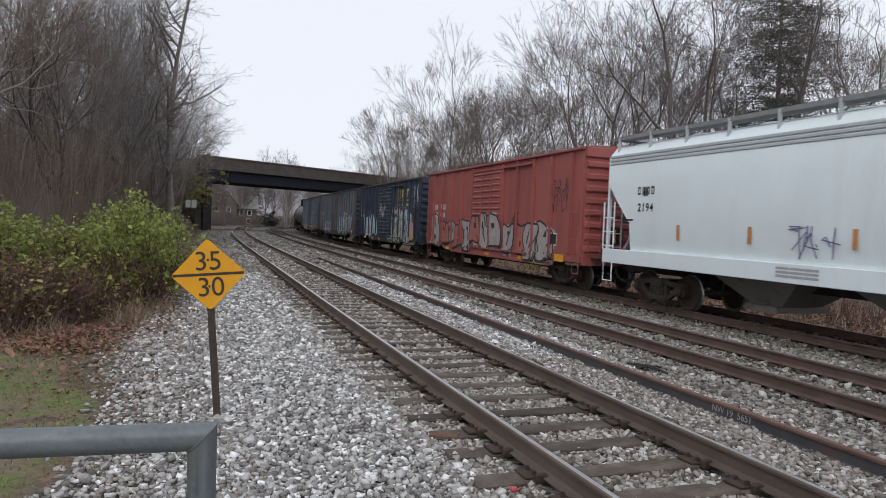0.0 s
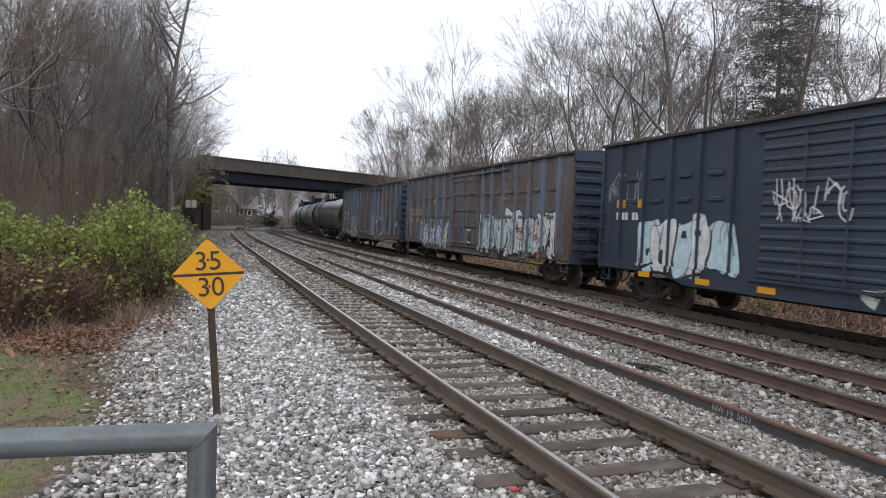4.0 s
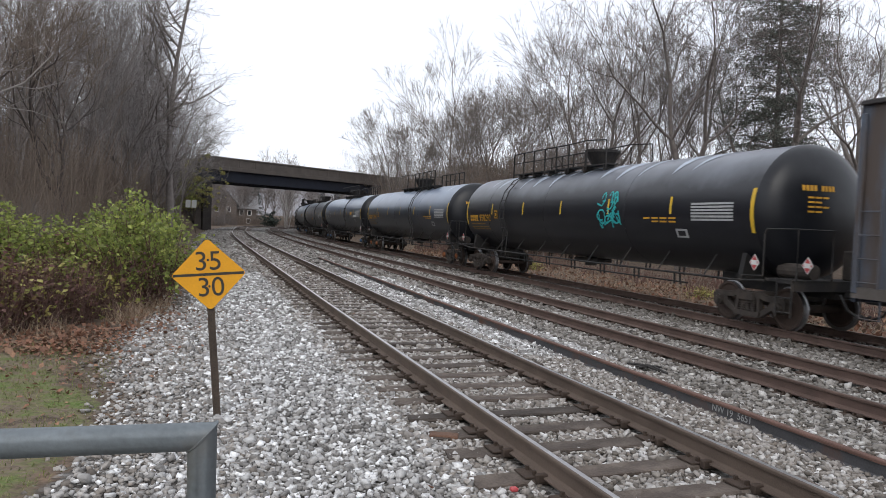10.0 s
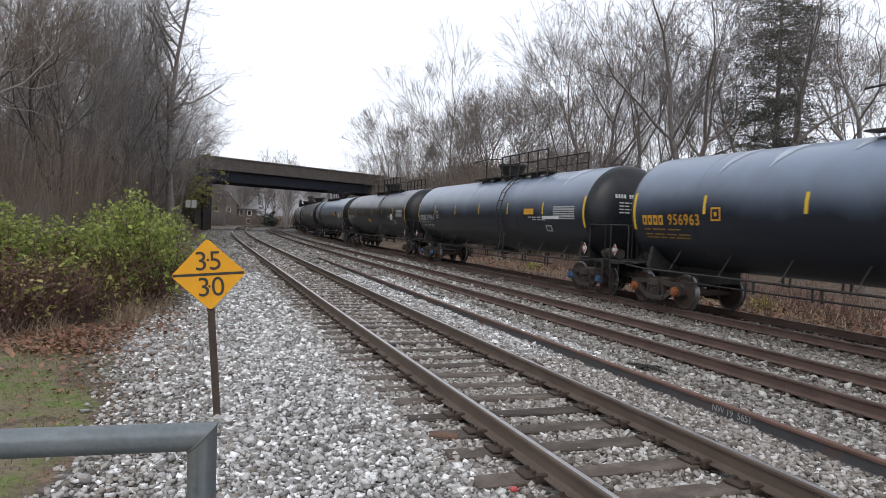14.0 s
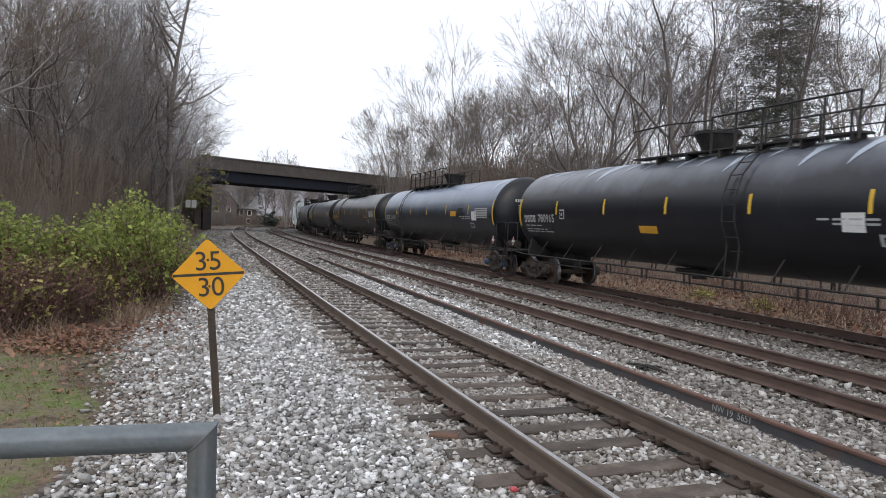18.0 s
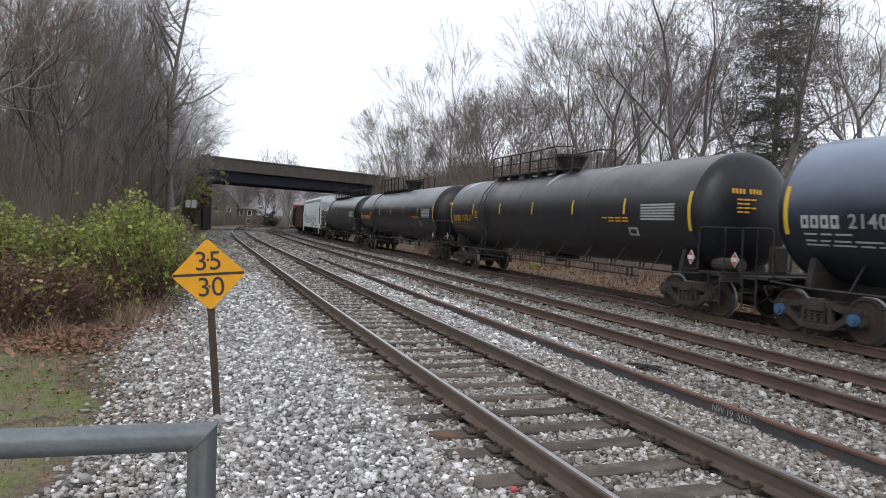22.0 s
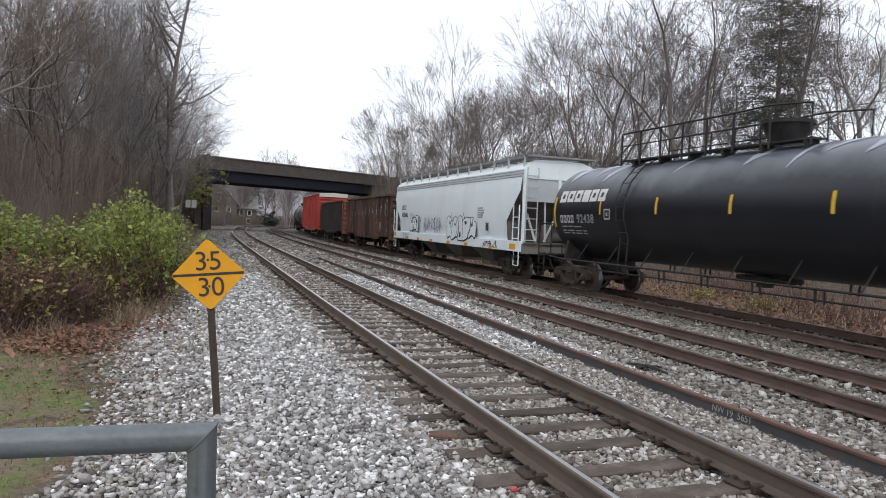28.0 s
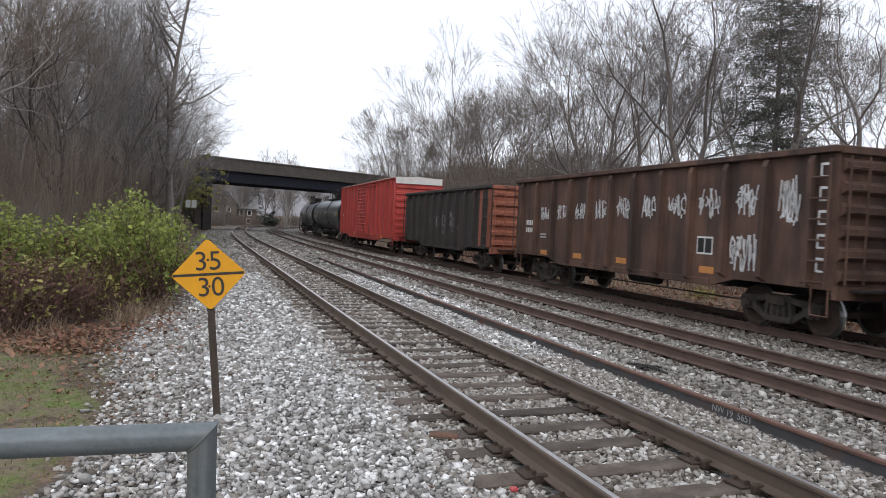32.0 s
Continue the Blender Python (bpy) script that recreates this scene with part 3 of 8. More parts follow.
def tie_mesh(name, seed, parts=True):
    r = random.Random(seed)
    bm = bmesh.new()
    L, Wd = 1.30, 0.115
    xs = [-L, -0.9, -0.3, 0.35, 0.85, L]
    rows = []
    for x in xs:
        j = lambda a: r.uniform(-a, a)
        rows.append([bm.verts.new((x + (j(0.03) if abs(x) > 1 else 0), y + j(0.010), z + j(0.007))) for y, z in ((-Wd, -0.15), (-Wd, -0.012), (-Wd + 0.02, 0.0), (Wd - 0.02, 0.0), (Wd, -0.012), (Wd, -0.15))])
    for a, b in zip(rows, rows[1:]):
        for k in range(5):
            bm.faces.new((a[k], b[k], b[k + 1], a[k + 1]))
    bm.faces.new(rows[0])
    bm.faces.new(rows[-1][::-1])
    bmesh.ops.recalc_face_normals(bm, faces=bm.faces)
    me = bpy.data.meshes.new(name)
    bm.to_mesh(me)
    bm.free()
    me.materials.append(M["tie"])
    return me


TIE_S = {1: [], 2: [], 3: []}
TIES = [tie_mesh("tie", i) for i in range(5)]


def plate_mesh():
    bm = bx(-0.19, 0.19, -0.10, 0.10, 0.0, 0.018, 0.004)
    for x, y in ((-0.10, 0.06), (-0.10, -0.06), (0.10, 0.06), (0.10, -0.06)):
        box(bm, x - 0.013, x + 0.013, y - 0.013, y + 0.013, 0.0, 0.052)
    for y in (0.13,):
        box(bm, -0.12, -0.03, y - 0.025, y + 0.03, -0.02, 0.05, 0.008)
        box(bm, 0.03, 0.12, y - 0.025, y + 0.03, -0.02, 0.05, 0.008)
    me = bpy.data.meshes.new("tie_plate")
    bm.to_mesh(me)
    bm.free()
    me.materials.append(M["plate"])
    return me


PLATE = plate_mesh()


def track(num, label, head, s_parts, drop, plates):
    t = thing("track", label, "railway track", kind="structure")
    t.name = "track"
    o, z = OFF[num], TOP[num]
    for side in (-0.7525, 0.7525):
        sweep_rail("rail", -60, 400, o + side, z, [M["rail" if num == 1 else "rail_red"], M[head]], t)
    r = random.Random(num)
    verts, faces = [], []
    s = -40.0 if num > 1 else 1.78 - 0.577 * 72
    while s < 200:
        m = on_line(s, o + r.uniform(-0.04, 0.04), z - 0.196 - drop, 90 + r.uniform(-1.2, 1.2))
        TIE_S[num].append(s)
        if -5.0 < s < s_parts:
            ob = new("tie", TIES[r.randrange(5)])
            ob.parent = t
            ob.matrix_basis = m
            if s < plates:
                for side in (-0.7525, 0.7525):
                    p = new("tie_plate", PLATE)
                    p.parent = t
                    p.matrix_basis = on_line(s, o + side, z - 0.196 - drop + 0.003, 90)
        else:
            me = TIES[r.randrange(5)]
            b0 = len(verts)
            verts += [m @ v.co for v in me.vertices]
            faces += [tuple(b0 + i for i in p.vertices) for p in me.polygons]
        s += 0.53 + r.uniform(-0.03, 0.03) if num > 1 else 0.577 + 0.5 * (0.577 * round((s - 1.78) / 0.577) + 1.78 - s) + r.uniform(-0.03, 0.03)
    far = new("ties", mesh_of("ties", verts, faces, M["tie"]))
    far.parent = t
    tagged(far, kind="stuff")
    return t


track(1, "near railway track with polished rails on weathered wooden ties", "railtop", 70, 0.0, 28)
track(2, "middle railway track with dull rails, ties nearly buried in ballast", "railtop_dull", 45, 0.02, 22)
track(3, "far railway track with worn rails under the train", "railtop_dull", 45, 0.03, 18)


# ---- road bridge over the tracks ----
def bridge():
    a, b = Vector((-31.5, 92.0, 0)), Vector((-9.5, 119.0, 0))
    d = (b - a).normalized()
    ang = math.degrees(math.atan2(d.y, d.x))
    L = (b - a).length
    t = thing("road_bridge", "weathered concrete and steel road bridge over the railway", "bridge", pose(a.x, a.y, 0, 0, 0, ang), kind="structure")
    x0, x1 = -0.6, L + 22.0
    w = 9.0
    for y in (0.0, w - 0.35):
        bm = bx(x0, x1, y, y + 0.35, 8.25, 9.26, 0.03)
        box(bm, x0, x1, y - 0.10, y + 0.45, 9.26, 9.46, 0.02)
        part("parapet", bm, M["concrete"], t, "stained concrete parapet")
    part("deck", bx(x0, x1, -0.15, w + 0.15, 7.70, 8.25, 0.03), M["concrete"], t)
    for i in range(5):
        y = 0.3 + i * 2.0
        bm = bx(x0, x1, y + 0.14, y + 0.17, 6.30, 7.695)
        box(bm, x0, x1, y, y + 0.31, 6.24, 6.30)
        box(bm, x0, x1, y, y + 0.31, 7.64, 7.695)
        part("girder", bm, M["girder"], t, "navy steel girder, darkened for the deck's shade")
    n = int((x1 - x0) / 2.6)
    for i in range(n):
        x = x0 + 1 + i * 2.6
        part("parapet_post", bx(x - 0.09, x + 0.09, -0.045, -0.002, 8.3, 9.25), M["concrete"], t)
    part("pier", bx(0.25, 1.5, 0.05, 9.1, -0.6, 6.235, 0.03), M["pier"], t, "dark brown pier wall")
    part("abutment", bx(L + 2, L + 4, 0.1, w, -1.0, 6.235), M["concrete"], t)
    part("abutment", bx(-0.6, 0.2, 0.4, w, -0.5, 6.235), M["concrete"], t)
    return t


bridge()
# ---- loose ballast stones ----
def chip():
    """A six-sided chip, to be knocked out of square."""
    v = np.array([(x, y, z) for x in (-1, 1) for y in (-1, 1) for z in (-1, 1)], float) * 0.74
    q = ((0, 1, 3, 2), (4, 6, 7, 5), (0, 4, 5, 1), (2, 3, 7, 6), (0, 2, 6, 4), (1, 5, 7, 3))
    f = np.array([t for a, b, c, d in q for t in ((a, b, c), (a, c, d))])
    return v, f


def stones(name, label, cells, material, seed, parent=None):
    """Angular crushed stones: cells of (s0, s1, o0, o1, per square metre, half length)."""
    r = np.random.RandomState(seed)
    bv, bf = chip()
    S_, O_, Z_ = [], [], []
    for s0, s1, o0, o1, dens, size in cells:
        g = 1 / math.sqrt(dens)
        a, b = np.meshgrid(np.arange(s0, s1, g), np.arange(o0, o1, g), indexing="ij")
        a, b = a.ravel(), b.ravel()
        n = len(a)
        S_.append(a + r.uniform(-0.48, 0.48, n) * g)
        O_.append(b + r.uniform(-0.48, 0.48, n) * g)
        Z_.append(size * np.exp(r.normal(0, 0.24, n)))
    s, o, k = np.concatenate(S_), np.concatenate(O_), np.concatenate(Z_)
    x, y, _ = line(s, o)
    keep = (np.abs(x) < 0.70 * y + 0.3)
    # ties show between the stones, less so at their ends; rails stay free
    for num in (1, 2, 3):
        oo = o - OFF[num]
        t = np.array(TIE_S[num])
        i = np.clip(np.searchsorted(t, s), 1, len(t) - 1)
        d = np.minimum(np.abs(t[i] - s), np.abs(t[i - 1] - s))
        bare = np.where(np.abs(oo) < 0.95, (0.97, 0.35, 0.3)[num - 1], (0.32, 0.2, 0.2)[num - 1])
        keep &= ~((np.abs(oo) < 1.28) & (d < 0.062 + k * 0.45) & (r.rand(len(s)) < bare))
        keep &= ~(np.abs(np.abs(oo) - 0.7525) < 0.075 + k * 0.6)
    edge = np.interp(s, [-5, 2, 5, 8, 12, 18, 30, 60], [-5.2, -4.1, -4.0, -4.5, -3.9, -3.5, -3.6, -3.8])
    keep &= (o > edge + np.clip(r.normal(0, 0.22, len(s)), -0.35, 0.9))
    s, o, k, x, y = s[keep], o[keep], k[keep], x[keep], y[keep]
    n = len(s)
    z = ground_height(s, o) + 0.012 * np.array([noise.noise((a * 1.7, b * 1.7, 0.3)) for a, b in zip(x, y)]) + k * r.uniform(-0.1, 0.55, n)
    yaw, tx, ty = r.uniform(0, 6.283, n), r.normal(0, 0.38, n), r.normal(0, 0.38, n)
    sc = np.stack([r.uniform(0.9, 1.3, n), r.uniform(0.62, 1.0, n), r.uniform(0.42, 0.72, n)], -1) * k[:, None]
    var = np.array([bv * r.uniform(0.55, 1.25, (8, 3)) for _ in range(90)])
    v = var[r.randint(0, 90, n)] * sc[:, None, :]
    for ang, (p, q) in ((tx, (1, 2)), (ty, (0, 2)), (yaw, (0, 1))):
        c, w = np.cos(ang)[:, None], np.sin(ang)[:, None]
        a, b = v[:, :, p].copy(), v[:, :, q].copy()
        v[:, :, p], v[:, :, q] = a * c - b * w, a * w + b * c
    v += np.stack([x, y, z], -1)[:, None, :]
    f = bf[None] + (np.arange(n) * 8)[:, None, None]
    ob = new(name, np_mesh(name, v.reshape(-1, 3), f.reshape(-1, 3), M[material]))
    return tagged(ob, label, "ballast", kind="stuff")


stones("ballast_stones", "loose pale grey crushed stone beside the near track", [
    (-2.5, 6.5, -3.1, -1.2, 490, 0.029), (-2.5, 6.5, -3.6, -3.1, 330, 0.029), (-2.5, 6.5, -4.1, -3.6, 190, 0.028), (-2.5, 6.5, -4.8, -4.1, 80, 0.03), (6.5, 12, -3.1, -1.2, 330, 0.034), (6.5, 12, -4.2, -3.1, 170, 0.034), (6.5, 12, 1.2, 3.0, 330, 0.034), (12, 22, -3.4, -1.3, 190, 0.042), (12, 22, 1.3, 3.2, 190, 0.042)], "stone", 3)
stones("ballast_stones", "loose grey crushed stone between the tracks", [
    (-6, 4, 2.9, 7.6, 330, 0.034), (4, 13, 3.0, 7.6, 210, 0.040), (13, 26, 3.2, 7.6, 100, 0.052), (26, 45, 3.2, 7.6, 40, 0.066), (45, 80, 3.2, 7.6, 16, 0.07), (22, 40, -4.6, -1.3, 70, 0.06), (22, 40, 1.3, 3.2, 70, 0.06), (40, 95, -4.4, -1.3, 22, 0.07), (40, 95, 1.3, 3.2, 22, 0.07)], "stone_grey", 4)
stones("ballast_stones", "dirty grey-brown crushed stone among the ties and at the edge of the soil", [
    (-2.5, 6.5, -1.5, 2.9, 520, 0.028), (6.5, 12, -1.5, 1.5, 330, 0.033), (-2.5, 6.5, -5.4, -3.6, 400, 0.026), (-2.5, 6.5, -3.6, -2.7, 210, 0.027), (6.5, 12, -5.4, -3.4, 280, 0.031), (6.5, 12, -3.4, -2.7, 150, 0.031), (12, 22, -5.0, -3.0, 130, 0.042), (12, 22, -1.3, 1.3, 190, 0.040), (22, 40, -1.3, 1.3, 60, 0.055), (40, 95, -1.3, 1.3, 18, 0.065)], "stone_soil", 6)
stones("ballast_stones", "sooty grey crushed stone round the far track", [
    (-8, 8, 7.6, 12.6, 110, 0.045), (8, 22, 7.6, 12.6, 70, 0.055), (22, 40, 7.6, 12.4, 20, 0.07)], "stone_brown", 5)
# ---- freight train ----
# car axes: x towards the rear of the train, y towards the camera's side, z from the rail top
TRAIN = []


def lathe_mesh(name, profile, n, materials, axis="y"):
    """Turns (along, radius, material) round the y axis."""
    verts, faces, mi = [], [], []
    for a, r, _ in profile:
        for k in range(n):
            t = 2 * math.pi * k / n
            verts.append((r * math.cos(t), a, r * math.sin(t)))
    for i in range(len(profile) - 1):
        for k in range(n):
            faces.append((i * n + k, i * n + (k + 1) % n, (i + 1) * n + (k + 1) % n, (i + 1) * n + k))
            mi.append(profile[i][2])
    faces.append(tuple(range(n))[::-1])
    faces.append(tuple(range((len(profile) - 1) * n, len(profile) * n)))
    mi += [0, 0]
    me = mesh_of(name, verts, faces, materials)
    me.polygons.foreach_set("material_index", mi)
    return me


def wheelset_mesh():
    half = [(0.0, 0.085, 0), (0.60, 0.085, 0), (0.66, 0.11, 0), (0.672, 0.20, 0), (0.690, 0.34, 0), (0.672, 0.40, 0), (0.672, 0.475, 1), (0.70, 0.482, 1), (0.712, 0.452, 1), (0.80, 0.446, 0), (0.806, 0.40, 0), (0.775, 0.36, 0), (0.765, 0.20, 0), (0.80, 0.13, 0), (0.86, 0.11, 0), (0.87, 0.075, 0), (1.0, 0.075, 0)]
    prof = [(-a, r, m) for a, r, m in half[::-1]] + half[1:]
    me = lathe_mesh("wheelset", prof, 28, [M["wheel"], M["tread"]])
    me.polygons.foreach_set("use_smooth", [False] * len(me.polygons))
    return me


def side_frame_mesh(y):
    """A cast side frame: bowed top chord, two pedestals, spring nest in the middle."""
    bm = bmesh.new()
    s = 1 if y > 0 else -1

    def slab(pts, y0=y - 0.06, y1=y + 0.06):
        a = [bm.verts.new((px, y0, pz)) for px, pz in pts]
        b = [bm.verts.new((px, y1, pz)) for px, pz in pts]
        k = len(a)
        for i in range(k):
            bm.faces.new((a[i], b[i], b[(i + 1) % k], a[(i + 1) % k]))
        bm.faces.new(a[::-1])
        bm.faces.new(b)

    slab([(-1.10, 0.60), (-1.02, 0.68), (-0.5, 0.70), (-0.3, 0.76), (0.3, 0.76), (0.5, 0.70), (1.02, 0.68), (1.10, 0.60), (1.08, 0.54), (0.5, 0.58), (0.3, 0.63), (-0.3, 0.63), (-0.5, 0.58), (-1.08, 0.54)])
    for q in (-1, 1):
        slab([(q * 1.10, 0.60), (q * 1.08, 0.40), (q * 1.02, 0.34), (q * 0.98, 0.40), (q * 0.99, 0.60)])
        slab([(q * 0.80, 0.62), (q * 0.78, 0.40), (q * 0.70, 0.38), (q * 0.40, 0.20), (q * 0.30, 0.20), (q * 0.34, 0.30), (q * 0.62, 0.48), (q * 0.66, 0.60)])
        slab([(q * 0.34, 0.64), (q * 0.38, 0.30), (q * 0.30, 0.30), (q * 0.26, 0.64)])
    slab([(-0.42, 0.31), (0.42, 0.31), (0.36, 0.19), (-0.36, 0.19)], y - 0.10, y + 0.10)
    for q in (-0.16, 0.0, 0.16):
        cyl(bm, (q, y + s * 0.02, 0.30), (q, y + s * 0.02, 0.54), 0.062, 8)
    for i in range(4):
        box(bm, -0.25, 0.25, y - 0.085, y + 0.085, 0.335 + i * 0.05, 0.352 + i * 0.05)
    bmesh.ops.recalc_face_normals(bm, faces=bm.faces)
    me = bpy.data.meshes.new("side_frame")
    bm.to_mesh(me)
    bm.free()
    me.materials.append(M["truck"])
    return me


def cap_mesh(m):
    bm = bmesh.new()
    cyl(bm, (0, 0.0, 0), (0, 0.15, 0), 0.125, 12)
    cyl(bm, (0, 0.15, 0), (0, 0.19, 0), 0.08, 12)
    me = bpy.data.meshes.new("bearing_cap")
    bm.to_mesh(me)
    bm.free()
    me.materials.append(m)
    return me


def bolster_mesh():
    bm = bx(-0.22, 0.22, -1.12, 1.12, 0.54, 0.74, 0.02)
    cyl(bm, (0, 0, 0.74), (0, 0, 0.95), 0.2, 12)
    for q in (-0.55, 0.55):
        box(bm, q - 0.05, q + 0.05, -0.9, 0.9, 0.38, 0.5)
    me = bpy.data.meshes.new("truck")
    bm.to_mesh(me)
    bm.free()
    me.materials.append(M["truck"])
    return me


WHEELSET = wheelset_mesh()
FRAMES = [side_frame_mesh(1.0), side_frame_mesh(-1.0)]
CAPS = {k: cap_mesh(M[k]) for k in ("truck", "bluecap", "orangecap")}
BOLSTER = bolster_mesh()


def add_truck(car, x, cap):
    t = part("truck", BOLSTER, None, car, "four-wheel freight truck of cast steel", m=pose(x, 0, 0))
    for me in FRAMES:
        part("side_frame", me, None, t)
    for q in (-0.89, 0.89):
        car_wheels.append((part("wheelset", WHEELSET, None, t, m=pose(q, 0, 0.452)), q, car))
        part("bearing_cap", CAPS[cap], None, t, m=pose(q, 0.98, 0.47))
    return t


car_wheels = []


def new_car(name, label, category, s0, s1, truck_in, cap="truck"):
    car = thing(name, label, category, group="freight train")
    L = s1 - s0
    a = L / 2 - truck_in
    TRAIN.append((car, (s0 + s1) / 2, a))
    for x in (-a, a):
        add_truck(car, x, cap)
    for q in (-1, 1):
        bm = bx(q * (L / 2 + 0.28) - 0.38, q * (L / 2 + 0.28) + 0.38, -0.08, 0.08, 0.78, 0.94)
        box(bm, q * (L / 2 + 0.6) - 0.14, q * (L / 2 + 0.6) + 0.14, -0.15, 0.15, 0.72, 1.0, 0.04)
        pipe(bm, [(q * (L / 2 + 0.1), 0.35, 0.85), (q * (L / 2 + 0.3), 0.35, 0.55), (q * (L / 2 + 0.6), 0.33, 0.42), (q * (L / 2 + 0.8), 0.32, 0.5)], 0.028)
        part("coupler", bm, M["steel_black"], car, "cast knuckle coupler with air hose")
    return car, L


def ladder(car, name, material, x0, x1, y, z0, z1, step=0.42, r=0.016, along="x", y1=None, label=""):
    """A ladder: two rails and rungs, standing off a side (along x) or an end (along y)."""
    bm = bmesh.new()
    zz = z0
    while zz <= z1 + 0.01:
        if along == "x":
            cyl(bm, (x0, y, zz), (x1, y, zz), r, 6)
        else:
            cyl(bm, (x0, y, zz), (x0, y1, zz), r, 6)
        zz += step
    if along == "x":
        for x in (x0, x1):
            cyl(bm, (x, y, z0 - 0.1), (x, y, z1 + 0.1), r * 1.3, 6)
    else:
        for yy in (y, y1):
            cyl(bm, (x0, yy, z0 - 0.1), (x0, yy, z1 + 0.1), r * 1.3, 6)
    return part(name, bm, material, car, label)


def stirrup(car, material, x0, x1, y, z0, z1):
    bm = pipe(bmesh.new(), [(x0, y, z1), (x0, y, z0), (x1, y, z0), (x1, y, z1)], 0.02)
    return part("stirrup_step", bm, material, car)


# ---- paint on the sides: marks, stripes, scribbles ----
def to_side(bm, ribs, depth):
    """Lets flat paint follow the side posts: pieces over a post move out by its depth."""
    for x0, x1 in ribs:
        for x in (x0, x1):
            bmesh.ops.bisect_plane(bm, geom=list(bm.verts) + list(bm.edges) + list(bm.faces), plane_co=(x, 0, 0), plane_no=(1, 0, 0))
    on = [e for e in bm.edges if any(abs(e.verts[0].co.x - x) < 1e-4 and abs(e.verts[1].co.x - x) < 1e-4 for r in ribs for x in r)]
    bmesh.ops.split_edges(bm, edges=on)
    for f in bm.faces:
        c = f.calc_center_median().x
        if any(x0 < c < x1 for x0, x1 in ribs):
            for v in f.verts:
                v.tag = True
    for v in bm.verts:
        if v.tag:
            v.co.y += depth
    if ribs:
        bmesh.ops.bisect_plane(bm, geom=list(bm.verts) + list(bm.edges) + list(bm.faces), plane_co=(0, 0, 1.142), plane_no=(0, 0, 1))
        bmesh.ops.split_edges(bm, edges=[e for e in bm.edges if all(abs(v.co.z - 1.142) < 1e-4 for v in e.verts)])
        for f in bm.faces:
            if f.calc_center_median().z < 1.142:
                for v in f.verts:
                    v.co.y = (v.co.y - (depth if v.tag else 0)) + 0.052
                    v.tag = False
    return bm


def flat(bm, pts, y):
    try:
        f = bm.faces.new([bm.verts.new((p[0], y, p[1])) for p in pts])
        f.normal_update()
        if f.normal.y < 0:
            f.normal_flip()
    except ValueError:
        pass


def ribbon(bm, pts, w, y, closed=False):
    n = len(pts)
    L, R = [], []
    for i in range(n):
        a = pts[i - 1] if (i or closed) else pts[i]
        b = pts[(i + 1) % n] if (i < n - 1 or closed) else pts[i]
        dx, dz = b[0] - a[0], b[1] - a[1]
        k = math.hypot(dx, dz) or 1
        L.append(bm.verts.new((pts[i][0] - dz / k * w / 2, y, pts[i][1] + dx / k * w / 2)))
        R.append(bm.verts.new((pts[i][0] + dz / k * w / 2, y, pts[i][1] - dx / k * w / 2)))
    for i in range(n if closed else n - 1):
        j = (i + 1) % n
        bm.faces.new((L[i], R[i], R[j], L[j]))


def blob(r, cx, cz, w, h, lobes):
    pts = []
    ph = [r.uniform(0, 6.28) for _ in range(3)]
    for i in range(28):
        t = -2 * math.pi * i / 28
        k = 1 + 0.16 * math.sin(2 * t + ph[0]) + 0.13 * math.sin(3 * t + ph[1]) + 0.07 * math.sin(lobes * t + ph[2])
        c, s = math.cos(t), math.sin(t)
        e = 0.62
        pts.append((cx + w / 2 * k * math.copysign(abs(c) ** e, c), cz + h / 2 * k * math.copysign(abs(s) ** e, s)))
    return pts


def clampz(pts, x0, x1, z0, z1):
    return [(min(max(x, x0), x1), min(max(z, z0), z1)) for x, z in pts]


def stroke_set(r, kind):
    """Loose curling strokes of spray paint in a unit cell: arcs, hooks and slashes that cross each other."""
    out = []
    for _ in range(2 + kind % 3):
        c = r.uniform(0.2, 0.8), r.uniform(0.25, 0.75)
        form = r.randrange(3)
        if form == 0:
            a0, da = r.uniform(0, 6.28), r.uniform(2.2, 5.0) * r.choice((-1, 1))
            w, h = r.uniform(0.25, 0.65), r.uniform(0.2, 0.5)
            out.append([(c[0] + w * math.cos(a0 + da * t), c[1] + h * math.sin(a0 + da * t)) for t in np.linspace(0, 1, 8)])
        elif form == 1:
            q = [(c[0] + r.uniform(-0.8, 0.8), c[1] + r.uniform(-0.5, 0.5)) for _ in range(4)]
            out.append(q)
        else:
            d = r.uniform(-0.5, 0.5)
            out.append([(c[0] - d, -0.1), (c[0] + r.uniform(-0.3, 0.3), 0.5), (c[0] + d, 1.05)])
    return out


def smooth_path(p):
    out = []
    for i in range(len(p) - 1):
        for t in (0.0, 0.5):
            out.append((p[i][0] + (p[i + 1][0] - p[i][0]) * t, p[i][1] + (p[i + 1][1] - p[i][1]) * t))
    out.append(p[-1])
    return out


def jag(r, cx, cz, w, h):
    """A ragged cloud outline."""
    pts = []
    for i in range(22):
        t = -2 * math.pi * i / 22
        k = r.uniform(0.68, 1.12)
        pts.append((cx + w / 2 * k * math.cos(t), cz + h / 2 * k * math.sin(t)))
    return pts


